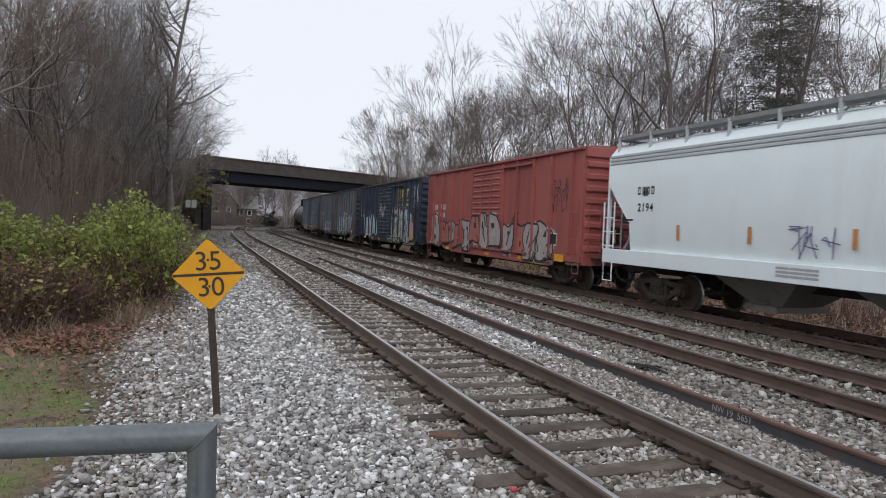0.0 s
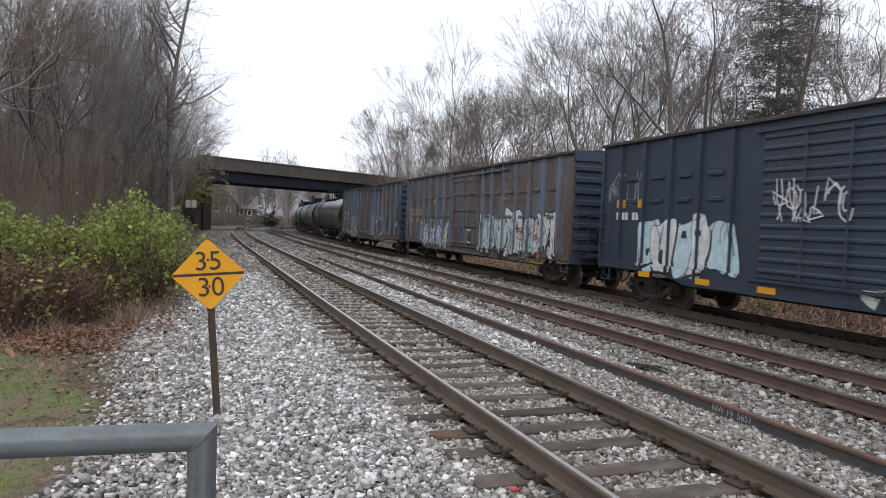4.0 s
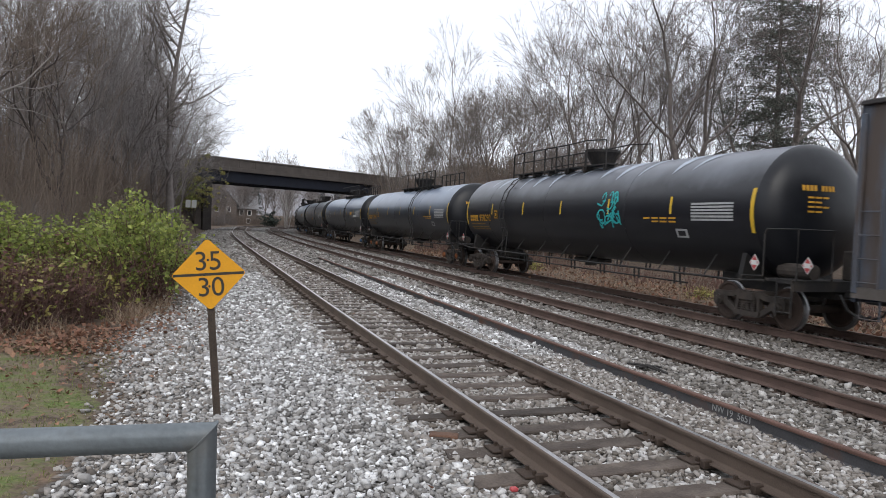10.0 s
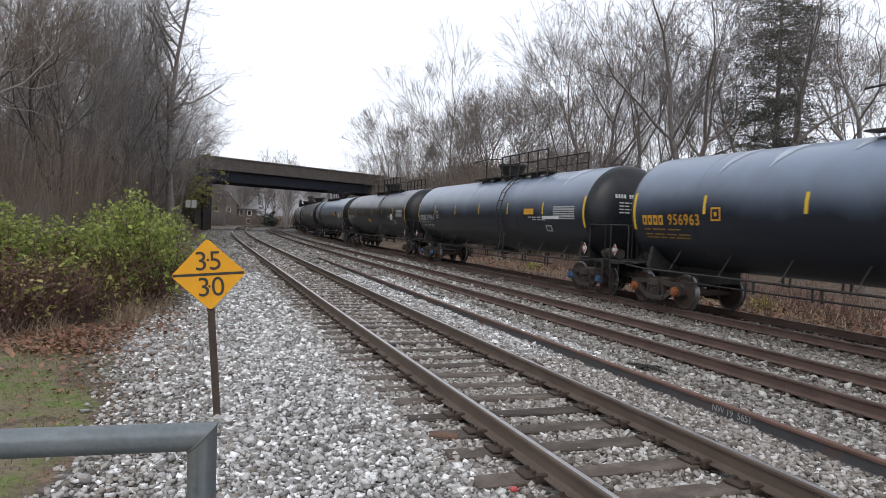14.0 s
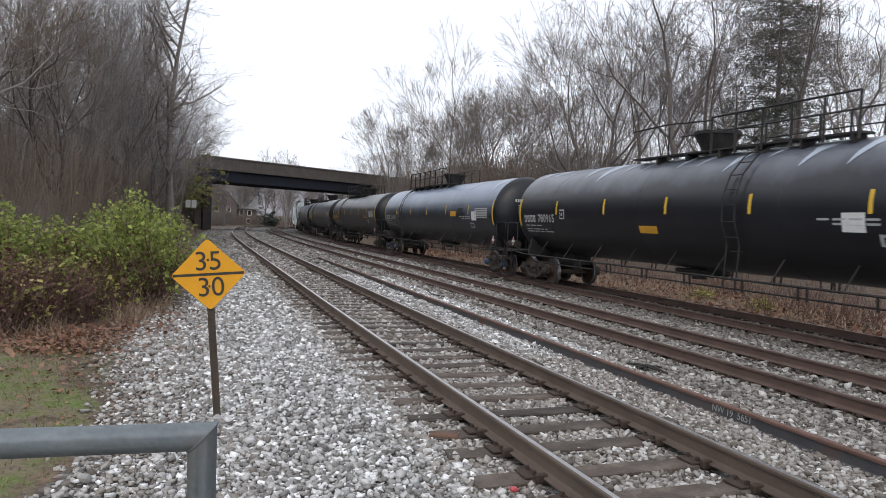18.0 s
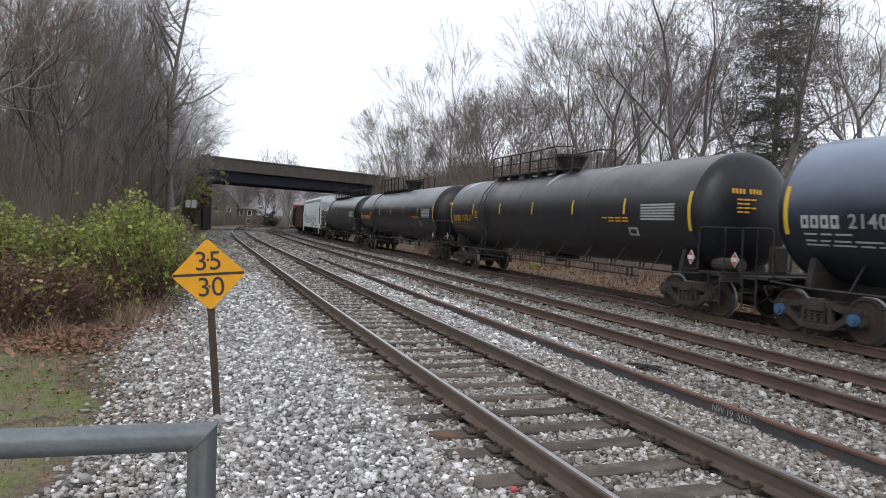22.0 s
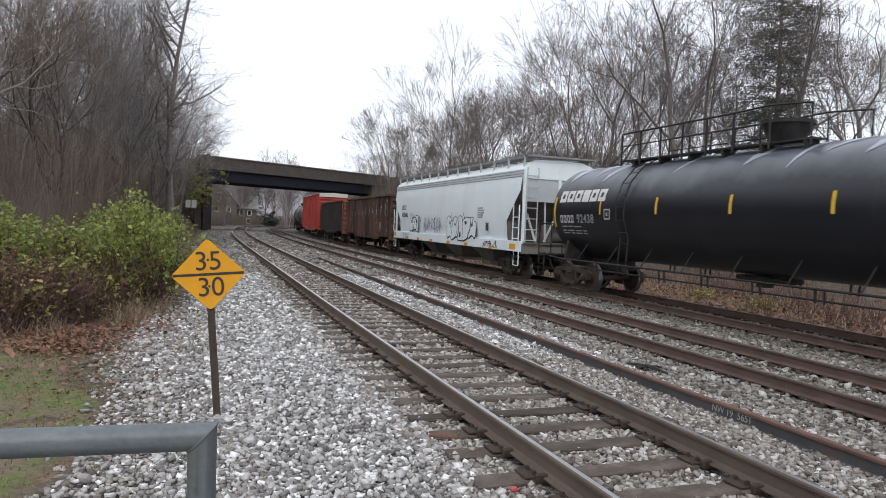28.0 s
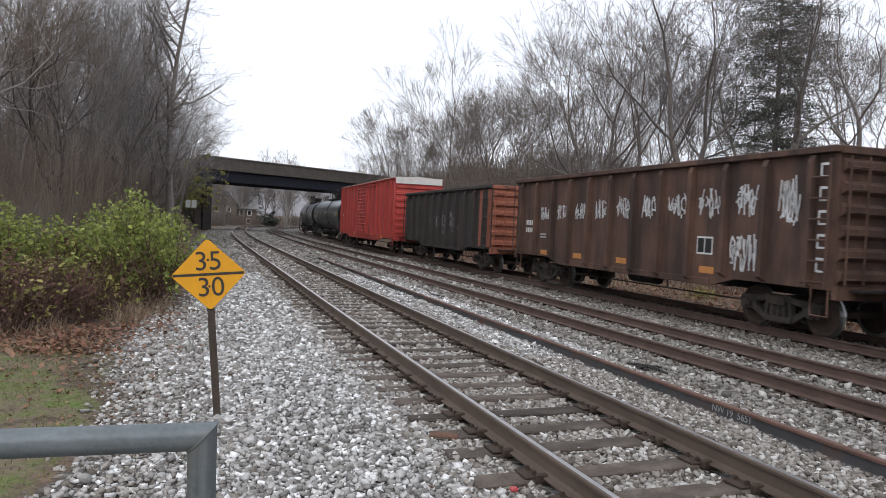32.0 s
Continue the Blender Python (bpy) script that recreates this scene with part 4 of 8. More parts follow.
def mural(car, x0, x1, z0, z1, y, fills, line_mat, seed, letters, ribs=(), depth=0.0, w=0.05, low=None, cloud=None):
    """A spray-painted piece: thick crossing strokes with dark edges over ragged colour clouds, one part a cluster."""
    r = random.Random(seed)
    lo = z0 if low is None else low
    step = (x1 - x0) / letters
    H = z1 - z0
    if cloud or line_mat is None:
        for i in range(letters):
            bm = bmesh.new()
            p = jag(r, x0 + step * (i + r.uniform(0.3, 0.7)), z0 + H * r.uniform(0.35, 0.6), step * r.uniform(1.1, 1.5), H * r.uniform(0.7, 1.05))
            flat(bm, clampz(p, x0 - 0.3, x1 + 0.3, lo, z1 + 0.2), y + 0.002 + 0.0003 * i)
            part("spray_cloud", to_side(bm, ribs, depth), M[cloud or fills[i % len(fills)]], car, "sprayed background colour")
    if line_mat is None:
        return
    for i in range(letters):
        bm = bmesh.new()
        cx = x0 + step * (i + 0.5 + r.uniform(-0.12, 0.12))
        ww, hh = step * r.uniform(1.0, 1.3), H * r.uniform(0.82, 1.05)
        cz = (z0 + z1) / 2 + r.uniform(-0.08, 0.08) * H
        lay = 0.004 + 0.005 * (i % 2)

        def lim(p):
            return clampz(p, x0 - 0.4, x1 + 0.4, lo + 0.03, z1 + 0.3)
        body = lim(blob(r, cx, cz, ww, hh, 5))
        flat(bm, [(px - 0.05, pz - 0.05) for px, pz in body], y + lay)
        k0 = len(bm.faces)
        flat(bm, body, y + lay + 0.0015)
        bm.faces.ensure_lookup_table()
        for f in list(bm.faces)[k0:]:
            f.material_index = 1
        ribbon(bm, body, w, y + lay + 0.003, True)
        flat(bm, lim(blob(r, cx + r.uniform(-0.1, 0.1) * ww, cz + hh * r.choice((-0.2, 0.15, 0.22)), ww * r.uniform(0.12, 0.3), hh * r.uniform(0.10, 0.22), 3)), y + lay + 0.003)
        for _ in range(r.choice((1, 2, 2, 3))):
            a, b = r.uniform(-0.42, 0.42), r.uniform(-0.45, 0.45)
            c, d = a + r.uniform(-0.35, 0.35), b + r.choice((-1, 1)) * r.uniform(0.25, 0.6)
            m = ((a + c) / 2 + r.uniform(-0.12, 0.12), (b + d) / 2)
            ribbon(bm, lim(smooth_path([(cx + a * ww, cz + b * hh), (cx + m[0] * ww, cz + m[1] * hh), (cx + c * ww, cz + d * hh)])), w * r.uniform(0.8, 1.4), y + lay + 0.0035)
        for f in bm.faces:
            f.normal_update()
            if f.normal.y < 0:
                f.normal_flip()
        part("spray_letter", to_side(bm, ribs, depth), [M[line_mat], M[fills[i % len(fills)]]], car, "sprayed bubble letter with dark outline")


def tag(car, x0, x1, z0, z1, y, material, seed, strokes, w=0.035, ribs=(), depth=0.0):
    """A quick spray scribble of thin crossing strokes."""
    r = random.Random(seed)
    bm = bmesh.new()
    step = (x1 - x0) / strokes
    H = z1 - z0
    for i in range(strokes):
        for st in stroke_set(r, r.randrange(8)):
            q = [(x0 + step * (i + 0.08 + 0.9 * a), z0 + H * (0.12 * r.random() + 0.88 * b)) for a, b in st]
            ribbon(bm, smooth_path(q), w * r.uniform(0.8, 1.1), y + 0.004 + 0.0002 * i)
    part("spray_tag", to_side(bm, ribs, depth), M[material], car, "sprayed scribble")


def bars(car, x, z, y, heights, material, seed, count, wide=0.6, gap=1.0, lines=1, ribs=(), depth=0.0, name="marking"):
    """Stencilled characters as plain bars: `lines` rows of `count` bars."""
    r = random.Random(seed)
    bm = bmesh.new()
    for j in range(lines):
        h = heights[min(j, len(heights) - 1)]
        zz = z - sum(heights[min(k, len(heights) - 1)] * 1.6 for k in range(j))
        c = count if isinstance(count, int) else count[j]
        for i in range(c):
            xx = x - i * h * gap * (wide + 0.22)
            if c > 5 and i == c // 2 and wide < 1:
                continue
            flat(bm, [(xx, zz), (xx - h * wide, zz), (xx - h * wide, zz - h), (xx, zz - h)], y + 0.006)
    part(name, to_side(bm, ribs, depth), M[material], car)


def letters(car, x, z, y, w, h, count, material, ribs=(), depth=0.0, bar=True, name="emblem"):
    """Large company lettering as plain blocks with an underline, one part a block."""
    for i in range(count):
        a = x - i * w * 1.65
        bm = bmesh.new()
        c = 0.12 * w
        ring = [(a - c, z), (a - w + c, z), (a - w, z - c), (a - w, z - h + c), (a - w + c, z - h), (a - c, z - h), (a, z - h + c), (a, z - c)]
        mid = (a - w / 2, z - h / 2)
        inner = [(mid[0] + (px - mid[0]) * 0.5, mid[1] + (pz - mid[1]) * 0.62) for px, pz in ring]
        for j in range(8):
            j2 = (j + 1) % 8
            flat(bm, [ring[j], ring[j2], inner[j2], inner[j]], y + 0.006)
        if bar:
            flat(bm, [(a, z - h * 1.18), (a - w, z - h * 1.18), (a - w, z - h * 1.38), (a, z - h * 1.38)], y + 0.006)
        part(name, to_side(bm, ribs, depth), M[material], car, "painted block of the company lettering")


def side_text(body, car, x, z, y, size, material, name="numeral"):
    """Numerals on a flat side, from x towards the front; z is their middle."""
    for i, sign in enumerate(body):
        text_part(sign, size, Matrix.Translation((x - size * 0.6 * (i + 0.5), y, z)) @ pose(0, 0, 0, 90, 0, 180), M[material], car, name, 0.02)


def reflectors(car, xs, z, y, w=0.42, h=0.14, material="amber"):
    for x in xs:
        part("reflector", bx(x - w / 2, x + w / 2, y, y + 0.006, z - h / 2, z + h / 2), M[material], car, "yellow reflective strip")


def label_plate(car, x, z, y, w=0.5, h=0.42):
    """Black inspection stencil panel with white frame and bars."""
    p = part("inspection_stencil", bx(x - w / 2, x + w / 2, y, y + 0.004, z - h / 2, z + h / 2), M["white"], car)
    for i in (-1, 1):
        part("stencil_field", bx(x + i * w * 0.235 - w * 0.2, x + i * w * 0.235 + w * 0.2, y + 0.004, y + 0.008, z - h * 0.4, z + h * 0.4), M["blackpaint"], p)


def text_part(body, size, m, material, parent, name, bold=0.0):
    cu = bpy.data.curves.new(name, "FONT")
    cu.body = body
    cu.size = size
    cu.align_x, cu.align_y = "CENTER", "CENTER"
    cu.extrude = 0.0015
    cu.offset = size * bold
    tmp = bpy.data.objects.new(name, cu)
    scene.collection.objects.link(tmp)
    bpy.context.view_layer.update()
    me = bpy.data.meshes.new_from_object(tmp.evaluated_get(bpy.context.evaluated_depsgraph_get()))
    bpy.data.objects.remove(tmp)
    me.materials.clear()
    me.materials.append(material)
    ob = new(name, me)
    ob.parent = parent
    ob.matrix_basis = m
    return ob


# ---- boxcars ----
def boxcar(label, s0, s1, paint, top, door, door_mat, posts, plate_h=0.10, roof="", end_paint=None, cap="truck", seed=0, belly=0.72, sill_mat=None, door_kind="ribbed", tabs=(), post_mat=None):
    """A steel boxcar. door: (x0, x1) as distance from the front end."""
    car, L = new_car("boxcar", label, "boxcar", s0, s1, 1.95, cap)
    P = M[paint]
    E = M[end_paint or paint]
    h = L / 2
    yb = 1.52
    z0 = 1.08
    d0, d1 = -h + door[0], -h + door[1]
    part("body", bx(-h + 0.03, h - 0.03, -yb, yb, z0, top - 0.02), P, car)
    # sides: posts between sill and eave
    ribs = []
    for x in posts:
        x = -h + x
        ribs.append((x - 0.06, x + 0.06))
        for sg in (1, -1):
            bm = bmesh.new()
            y = sg * yb
            prism(bm, [(y, z0 + 0.05), (y + sg * plate_h, z0 + 0.12), (y + sg * plate_h, top - 0.13), (y, top - 0.08)], x - 0.06, x + 0.06)
            part("side_post", bm, M[post_mat] if post_mat else P, car)
    for sg in (1, -1):
        y = sg * yb
        part("top_chord", bx(-h, h, min(y, y + sg * 0.10), max(y, y + sg * 0.10), top - 0.075, top, 0.01), M[roof] if roof == "roof_dark" else P, car)
        # side sill that deepens between the trucks
        bm = bmesh.new()
        pts = [(-h, z0 + 0.06), (-h, z0 - 0.14), (-h + 3.0, z0 - 0.14), (-h + 3.9, belly), (h - 3.9, belly), (h - 3.0, z0 - 0.14), (h, z0 - 0.14), (h, z0 + 0.06)]
        a = [bm.verts.new((px, y - sg * 0.02, pz)) for px, pz in pts]
        b = [bm.verts.new((px, y + sg * 0.05, pz)) for px, pz in pts]
        n = len(a)
        for i in range(n):
            bm.faces.new((a[i], b[i], b[(i + 1) % n], a[(i + 1) % n]))
        bm.faces.new(a[::-1])
        bm.faces.new(b)
        bmesh.ops.recalc_face_normals(bm, faces=bm.faces)
        part("side_sill", bm, M[sill_mat] if sill_mat else P, car)
        # corner posts
        for q in (-1, 1):
            part("corner_post", bx(min(q * h, q * (h - 0.11)), max(q * h, q * (h - 0.11)), min(y, y + sg * 0.07), max(y, y + sg * 0.07), z0 - 0.05, top - 0.22, 0.01), P, car)
    if tabs:
        xs = sorted(-h + x for x in posts)
        for a, b in zip(xs, xs[1:]):
            if b - a > 2:
                continue
            for z in tabs:
                part("panel_tab", bx((a + b) / 2 - 0.24, (a + b) / 2 + 0.24, yb, yb + 0.06, z, z + 0.12, 0.02), P, car)
    # corrugated ends
    for q in (-1, 1):
        bm = bmesh.new()
        n = 8
        dz = (top - 0.35 - z0 - 0.1) / n
        zz = z0 + 0.1
        out = []
        for i in range(n):
            for f, dd in ((0.0, 0.0), (0.18, 0.0), (0.34, 0.085), (0.66, 0.085), (0.82, 0.0)):
                out.append((zz + dz * (i + f), dd))
        out.append((zz + dz * n, 0.0))
        va = [bm.verts.new((q * (h - 0.02 + dd), -1.42, z)) for z, dd in out]
        vb = [bm.verts.new((q * (h - 0.02 + dd), 1.42, z)) for z, dd in out]
        for i in range(len(out) - 1):
            bm.faces.new((va[i], vb[i], vb[i + 1], va[i + 1]))
        va2 = [bm.verts.new((q * (h - 0.04), -1.46, z)) for z, dd in out]
        vb2 = [bm.verts.new((q * (h - 0.04), 1.46, z)) for z, dd in out]
        for i in range(len(out) - 1):
            bm.faces.new((va[i], va2[i], va2[i + 1], va[i + 1]))
            bm.faces.new((vb[i], vb2[i], vb2[i + 1], vb[i + 1]))
        bmesh.ops.recalc_face_normals(bm, faces=bm.faces)
        part("corrugated_end", bm, E, car, "ribbed steel end wall")
        part("end_plate", bx(min(q * (h - 0.03), q * (h + 0.05)), max(q * (h - 0.03), q * (h + 0.05)), -1.5, 1.5, top - 0.30, top, 0.01), E, car)
        part("end_sill", bx(min(q * (h - 0.03), q * (h + 0.06)), max(q * (h - 0.03), q * (h + 0.06)), -1.5, 1.5, z0 - 0.22, z0 + 0.08), E, car)
        part("crossover_step", bx(min(q * (h + 0.06), q * (h + 0.32)), max(q * (h + 0.06), q * (h + 0.32)), -1.2, 1.2, z0 - 0.02, z0 + 0.02), M["steel_black"], car)
        ladder(car, "end_ladder", E, q * (h + 0.13), 0, 0.95, z0 + 0.15, z0 + 1.6, 0.42, 0.014, "y", 1.38)
    # brake wheel at the front end
    bm = bmesh.new()
    c = Vector((-h - 0.2, 0.45, z0 + 0.75))
    ring = [c + Vector((0, 0.27 * math.cos(t), 0.27 * math.sin(t))) for t in np.linspace(0, 2 * math.pi, 17)]
    pipe(bm, ring, 0.018, 5)
    for k in range(3):
        t = k * 2.094
        cyl(bm, c, c + Vector((0, 0.26 * math.cos(t), 0.26 * math.sin(t))), 0.012, 5)
    cyl(bm, c + Vector((0.17, 0, 0)), c - Vector((0.03, 0, 0)), 0.03, 6)
    box(bm, -h - 0.14, -h, 0.25, 0.65, z0 + 0.5, z0 + 1.0, 0.02)
    part("brake_wheel", bm, M["steel_black"], car)
    # roof with cross ribs
    bm = bmesh.new()
    prism(bm, [(-1.56, top - 0.01), (-1.56, top + 0.02), (0, top + 0.12), (1.56, top + 0.02), (1.56, top - 0.01)], -h, h)
    part("roof", bm, M[roof] if roof else P, car)
    nr = int(L / 0.95)
    for i in range(1, nr):
        x = -h + i * L / nr
        bm = prism(bmesh.new(), [(-1.54, top + 0.015), (-1.54, top + 0.05), (0, top + 0.15), (1.54, top + 0.05), (1.54, top + 0.015)], x - 0.03, x + 0.03)
        part("roof_rib", bm, M[roof] if roof else P, car)
    # doors, both sides
    DM = M[door_mat]
    for sg in (1, -1):
        y = sg * yb
        yo = y + sg * 0.075
        dr = part("door", bx(d0, d1, min(y, yo), max(y, yo), z0 + 0.02, top - 0.30, 0.008), DM, car, "plug door")
        if door_kind == "ribbed":
            n = 13
            for i in range(n):
                zc = z0 + 0.18 + i * (top - 0.30 - z0 - 0.3) / (n - 1)
                bm = prism(bmesh.new(), [(yo, zc - 0.055), (yo + sg * 0.035, zc - 0.02), (yo + sg * 0.035, zc + 0.02), (yo, zc + 0.055)], d0 + 0.08, d1 - 0.08)
                part("door_rib", bm, DM, dr)
        else:
            for f in (0.0, 0.24, 0.47, 0.70, 0.90):
                zc = z0 + 0.12 + f * (top - 0.30 - z0)
                part("door_rib", bx(d0 + 0.03, d1 - 0.03, min(yo, yo + sg * 0.05), max(yo, yo + sg * 0.05), zc - 0.05, zc + 0.05, 0.01), DM, dr)
            for f in (0.06, 0.5, 0.94):
                xc = d0 + f * (d1 - d0)
                part("door_bar", bx(xc - 0.05, xc + 0.05, min(yo, yo + sg * 0.06), max(yo, yo + sg * 0.06), z0 + 0.06, top - 0.36, 0.01), DM, dr)
        bm = bmesh.new()
        for f in (0.30, 0.62):
            cyl(bm, (d0 + f * (d1 - d0), yo + sg * 0.075, z0 - 0.02), (d0 + f * (d1 - d0), yo + sg * 0.075, top - 0.35), 0.022, 6)
        part("lock_rod", bm, DM, dr)
        part("door_track", bx(d0 - (d1 - d0) * 0.9, d1 + 0.2, min(y, y + sg * 0.13), max(y, y + sg * 0.13), z0 - 0.06, z0 + 0.0), M[sill_mat] if sill_mat else P, car)
        part("door_track", bx(d0 - (d1 - d0) * 0.9, d1 + 0.2, min(y, y + sg * 0.12), max(y, y + sg * 0.12), top - 0.30, top - 0.225), P, car)
        for q in (-1, 1):
            ladder(car, "side_ladder", P, q * (h - 0.12), q * (h - 0.55), yb * sg + sg * 0.10, z0 + 0.15, z0 + 1.7, 0.42, 0.014)
            stirrup(car, P, q * (h - 0.15), q * (h - 0.55), yb * sg, z0 - 0.50, z0 - 0.05)
    # underframe
    bm = bx(-h + 0.5, h - 0.5, -0.3, 0.3, 0.80, z0)
    for x in np.arange(-h + 3.2, h - 3, 1.7):
        box(bm, x - 0.06, x + 0.06, -1.4, 1.4, 0.88, z0)
    cyl(bm, (-1.2, 0.7, 0.82), (0.2, 0.7, 0.82), 0.2, 10)
    cyl(bm, (1.5, -0.6, 0.85), (2.3, -0.6, 0.85), 0.16, 10)
    pipe(bm, [(-h + 2.5, 0.9, 0.62), (h - 2.5, 0.9, 0.62)], 0.025)
    part("underframe", bm, M["steel_black"], car)
    return car, L, ribs, yb + 0.002, plate_h


# ---- tank cars ----
def tank_car(label, s0, s1, paint, seed, style=0, cap="truck", number="", rad=1.50, zc=2.56):
    """A long insulated-free tank car. s0, s1: the ends of the cylindrical shell."""
    ext = 1.15
    car, L = new_car("tank_car", label, "tank car", s0 - ext, s1 + ext, ext + 0.55, cap)
    P = M[paint]
    h = (s1 - s0) / 2
    r = random.Random(seed)
    n = 48
    prof = []
    for t in np.linspace(0.0, math.pi / 2, 8):
        prof.append((-h - 0.62 * math.cos(t), max(0.02, rad * math.sin(t))))
    prof += [(x, rad) for x in np.linspace(-h + 1.2, h - 1.2, 9)]
    prof += [(-a, b) for a, b in prof[:8][::-1]]
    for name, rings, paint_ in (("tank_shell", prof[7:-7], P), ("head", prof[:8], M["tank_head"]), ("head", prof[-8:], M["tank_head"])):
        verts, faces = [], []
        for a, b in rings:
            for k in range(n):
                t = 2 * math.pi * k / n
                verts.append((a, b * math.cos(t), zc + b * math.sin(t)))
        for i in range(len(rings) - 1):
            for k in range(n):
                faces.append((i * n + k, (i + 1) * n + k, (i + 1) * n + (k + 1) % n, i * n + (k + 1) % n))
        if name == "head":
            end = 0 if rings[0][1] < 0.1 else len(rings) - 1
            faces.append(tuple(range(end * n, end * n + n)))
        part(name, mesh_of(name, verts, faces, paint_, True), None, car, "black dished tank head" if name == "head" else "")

    def shell_text(body, x, z, size, material, name):
        """Numerals on the shell from x towards the front, z metres above its middle."""
        for i, sign in enumerate(body):
            me = text_part(sign, size, Matrix(), M[material], car, name, 0.02).data
            for v in me.vertices:
                zz = z + v.co.y
                yy = math.sqrt((rad + 0.007) ** 2 - zz * zz)
                v.co = (x - size * 0.56 * (i + 0.5) - v.co.x, yy, zc + zz)
            me.flip_normals()

    def band(x0, x1, a0, a1, material, name, off=0.006, lab=""):
        """Paint on the shell between two angles, measured from the horizontal on the camera's side."""
        k = max(2, int(abs(a1 - a0) / 6))
        vs, fs = [], []
        m = max(1, int(abs(x1 - x0) / 1.0))
        for i in range(m + 1):
            x = x0 + (x1 - x0) * i / m
            for j in range(k + 1):
                t = radians(a0 + (a1 - a0) * j / k)
                rr = rad + off
                vs.append((x, rr * math.cos(t), zc + rr * math.sin(t)))
        for i in range(m):
            for j in range(k):
                fs.append((i * (k + 1) + j, (i + 1) * (k + 1) + j, (i + 1) * (k + 1) + j + 1, i * (k + 1) + j + 1))
        part(name, mesh_of(name, vs, fs, M[material], True), None, car, lab)

    # weld rings
    for x in np.linspace(-h, h, 8)[2:-1:2]:
        bm = bmesh.new()
        ring = [(x, (rad + 0.002) * math.cos(t), zc + (rad + 0.002) * math.sin(t)) for t in np.linspace(0, 2 * math.pi, 33)]
        pipe(bm, ring, 0.006, 4)
        part("weld_ring", bm, P, car)
    # reflective stripes
    band(-h + 0.02, -h + 0.13, -20, 18, "yellow", "reflector", 0.006, "yellow reflective stripe")
    band(h - 0.13, h - 0.02, -20, 18, "yellow", "reflector", 0.006, "yellow reflective stripe")
    for x in np.linspace(-h + 2.9, h - 2.9, 5):
        band(x - 0.045, x + 0.045, -4, 13, "yellow", "reflector", 0.006, "yellow reflective stripe")
    # stencils near the front: data panel, small plates
    for j in range(6):
        band(-h + 0.65, -h + 2.1, 4.6 - j * 2.9, 6.4 - j * 2.9, "offwhite", "stencil_line")
    ink = "gold" if style in (0, 3) else "stencil"
    for j in range(2):
        for i in range(4 - j):
            band(-h + 2.7 + i * 0.36, -h + 2.98 + i * 0.36, -8.6 - j * 3.4, -7 - j * 3.4, "gold" if style in (0, 3) else "offwhite", "stencil_line")
    band(-h + 2.3, -h + 2.75, -27, -18, "offwhite", "stencil_frame")
    band(-h + 2.38, -h + 2.67, -25, -20, paint, "stencil_field", 0.011)
    # owner's marks near the rear: plain blocks, then the car's number; small lines of data below
    x = h - 0.45
    for i in range(4):
        a = x - i * 0.23
        band(a - 0.18, a, -14.6, -5.0, ink, "marking")
        band(a - 0.125, a - 0.055, -12.0, -7.6, paint, "marking_gap", 0.009)
    if number:
        shell_text(number, x - 1.06, -0.255, 0.37, ink, "numeral")
    else:
        for i in range(6):
            band(x - 1.24 - i * 0.215, x - 1.06 - i * 0.215, -14.6, -5.0, ink, "marking")
    r2 = random.Random(seed)
    for j, (n_, lo_) in enumerate(((3, -19.8), (4, -25.0), (4, -28.4))):
        a = x - 0.05
        for i in range(n_):
            wd = r2.uniform(0.2, 0.6)
            band(a - wd, a, lo_, lo_ + 1.5, "ink_small" if ink == "gold" else "offwhite", "stencil_line")
            a -= wd + 0.09
    band(h - 3.45, h - 3.13, -10, 2, ink, "stencil_frame")
    band(h - 3.41, h - 3.17, -8.4, 0.4, paint, "stencil_field", 0.010)
    band(h - 3.33, h - 3.25, -6, -2, ink, "stencil_mark", 0.013)
    # marks on the front head
    bm = bmesh.new()
    for i in range(9):
        if i != 4:
            flat(bm, [(i * 0.09, 0.0), (i * 0.09 + 0.065, 0.0), (i * 0.09 + 0.065, -0.12), (i * 0.09, -0.12)], 0)
    for j in range(4):
        for i in range(3 - j % 2):
            flat(bm, [(0.12 + i * 0.18, -0.24 - j * 0.10), (0.27 + i * 0.18, -0.24 - j * 0.10), (0.27 + i * 0.18, -0.28 - j * 0.10), (0.12 + i * 0.18, -0.28 - j * 0.10)], 0)
    bm.normal_update()
    # bend the flat marks onto the dished head
    for v in bm.verts:
        yy, zz = v.co.x - 0.75, v.co.z + 0.55
        q = min(0.98, math.hypot(yy, zz) / rad)
        v.co = Vector((-h - 0.62 * math.sqrt(1 - q * q) - 0.012, -(yy) + 0.0, zc + zz))
    bmesh.ops.recalc_face_normals(bm, faces=bm.faces)
    part("head_marking", bm, M[ink], car)
    # hazard placards on both ends of the side
    for x, yy in ((-h - 0.05, 1.46), (-h - 1.02, 1.0)):
        bm = bmesh.new()
        for k, (dy, q) in enumerate(((0.0, 1.0), (0.012, 1.0))):
            flat(bm, [(x, 1.42 - 0.18 * q), (x + 0.14 * q, 1.42), (x, 1.42 + 0.18 * q), (x - 0.14 * q, 1.42)], yy + dy)
        pl = part("hazard_placard", bm, M["white"], car, "diamond hazard placard")
        bm = bmesh.new()
        flat(bm, [(x, 1.265), (x + 0.12, 1.42), (x, 1.575), (x - 0.12, 1.42)], yy + 0.016)
        part("placard_diamond", bm, M["placard_red"], pl)
        bm = bmesh.new()
        flat(bm, [(x - 0.085, 1.37), (x + 0.085, 1.37), (x + 0.085, 1.47), (x - 0.085, 1.47)], yy + 0.02)
        part("placard_bar", bm, M["white"], pl)
    # top platform, dome, railings
    zt = zc + rad
    mx = 0.0
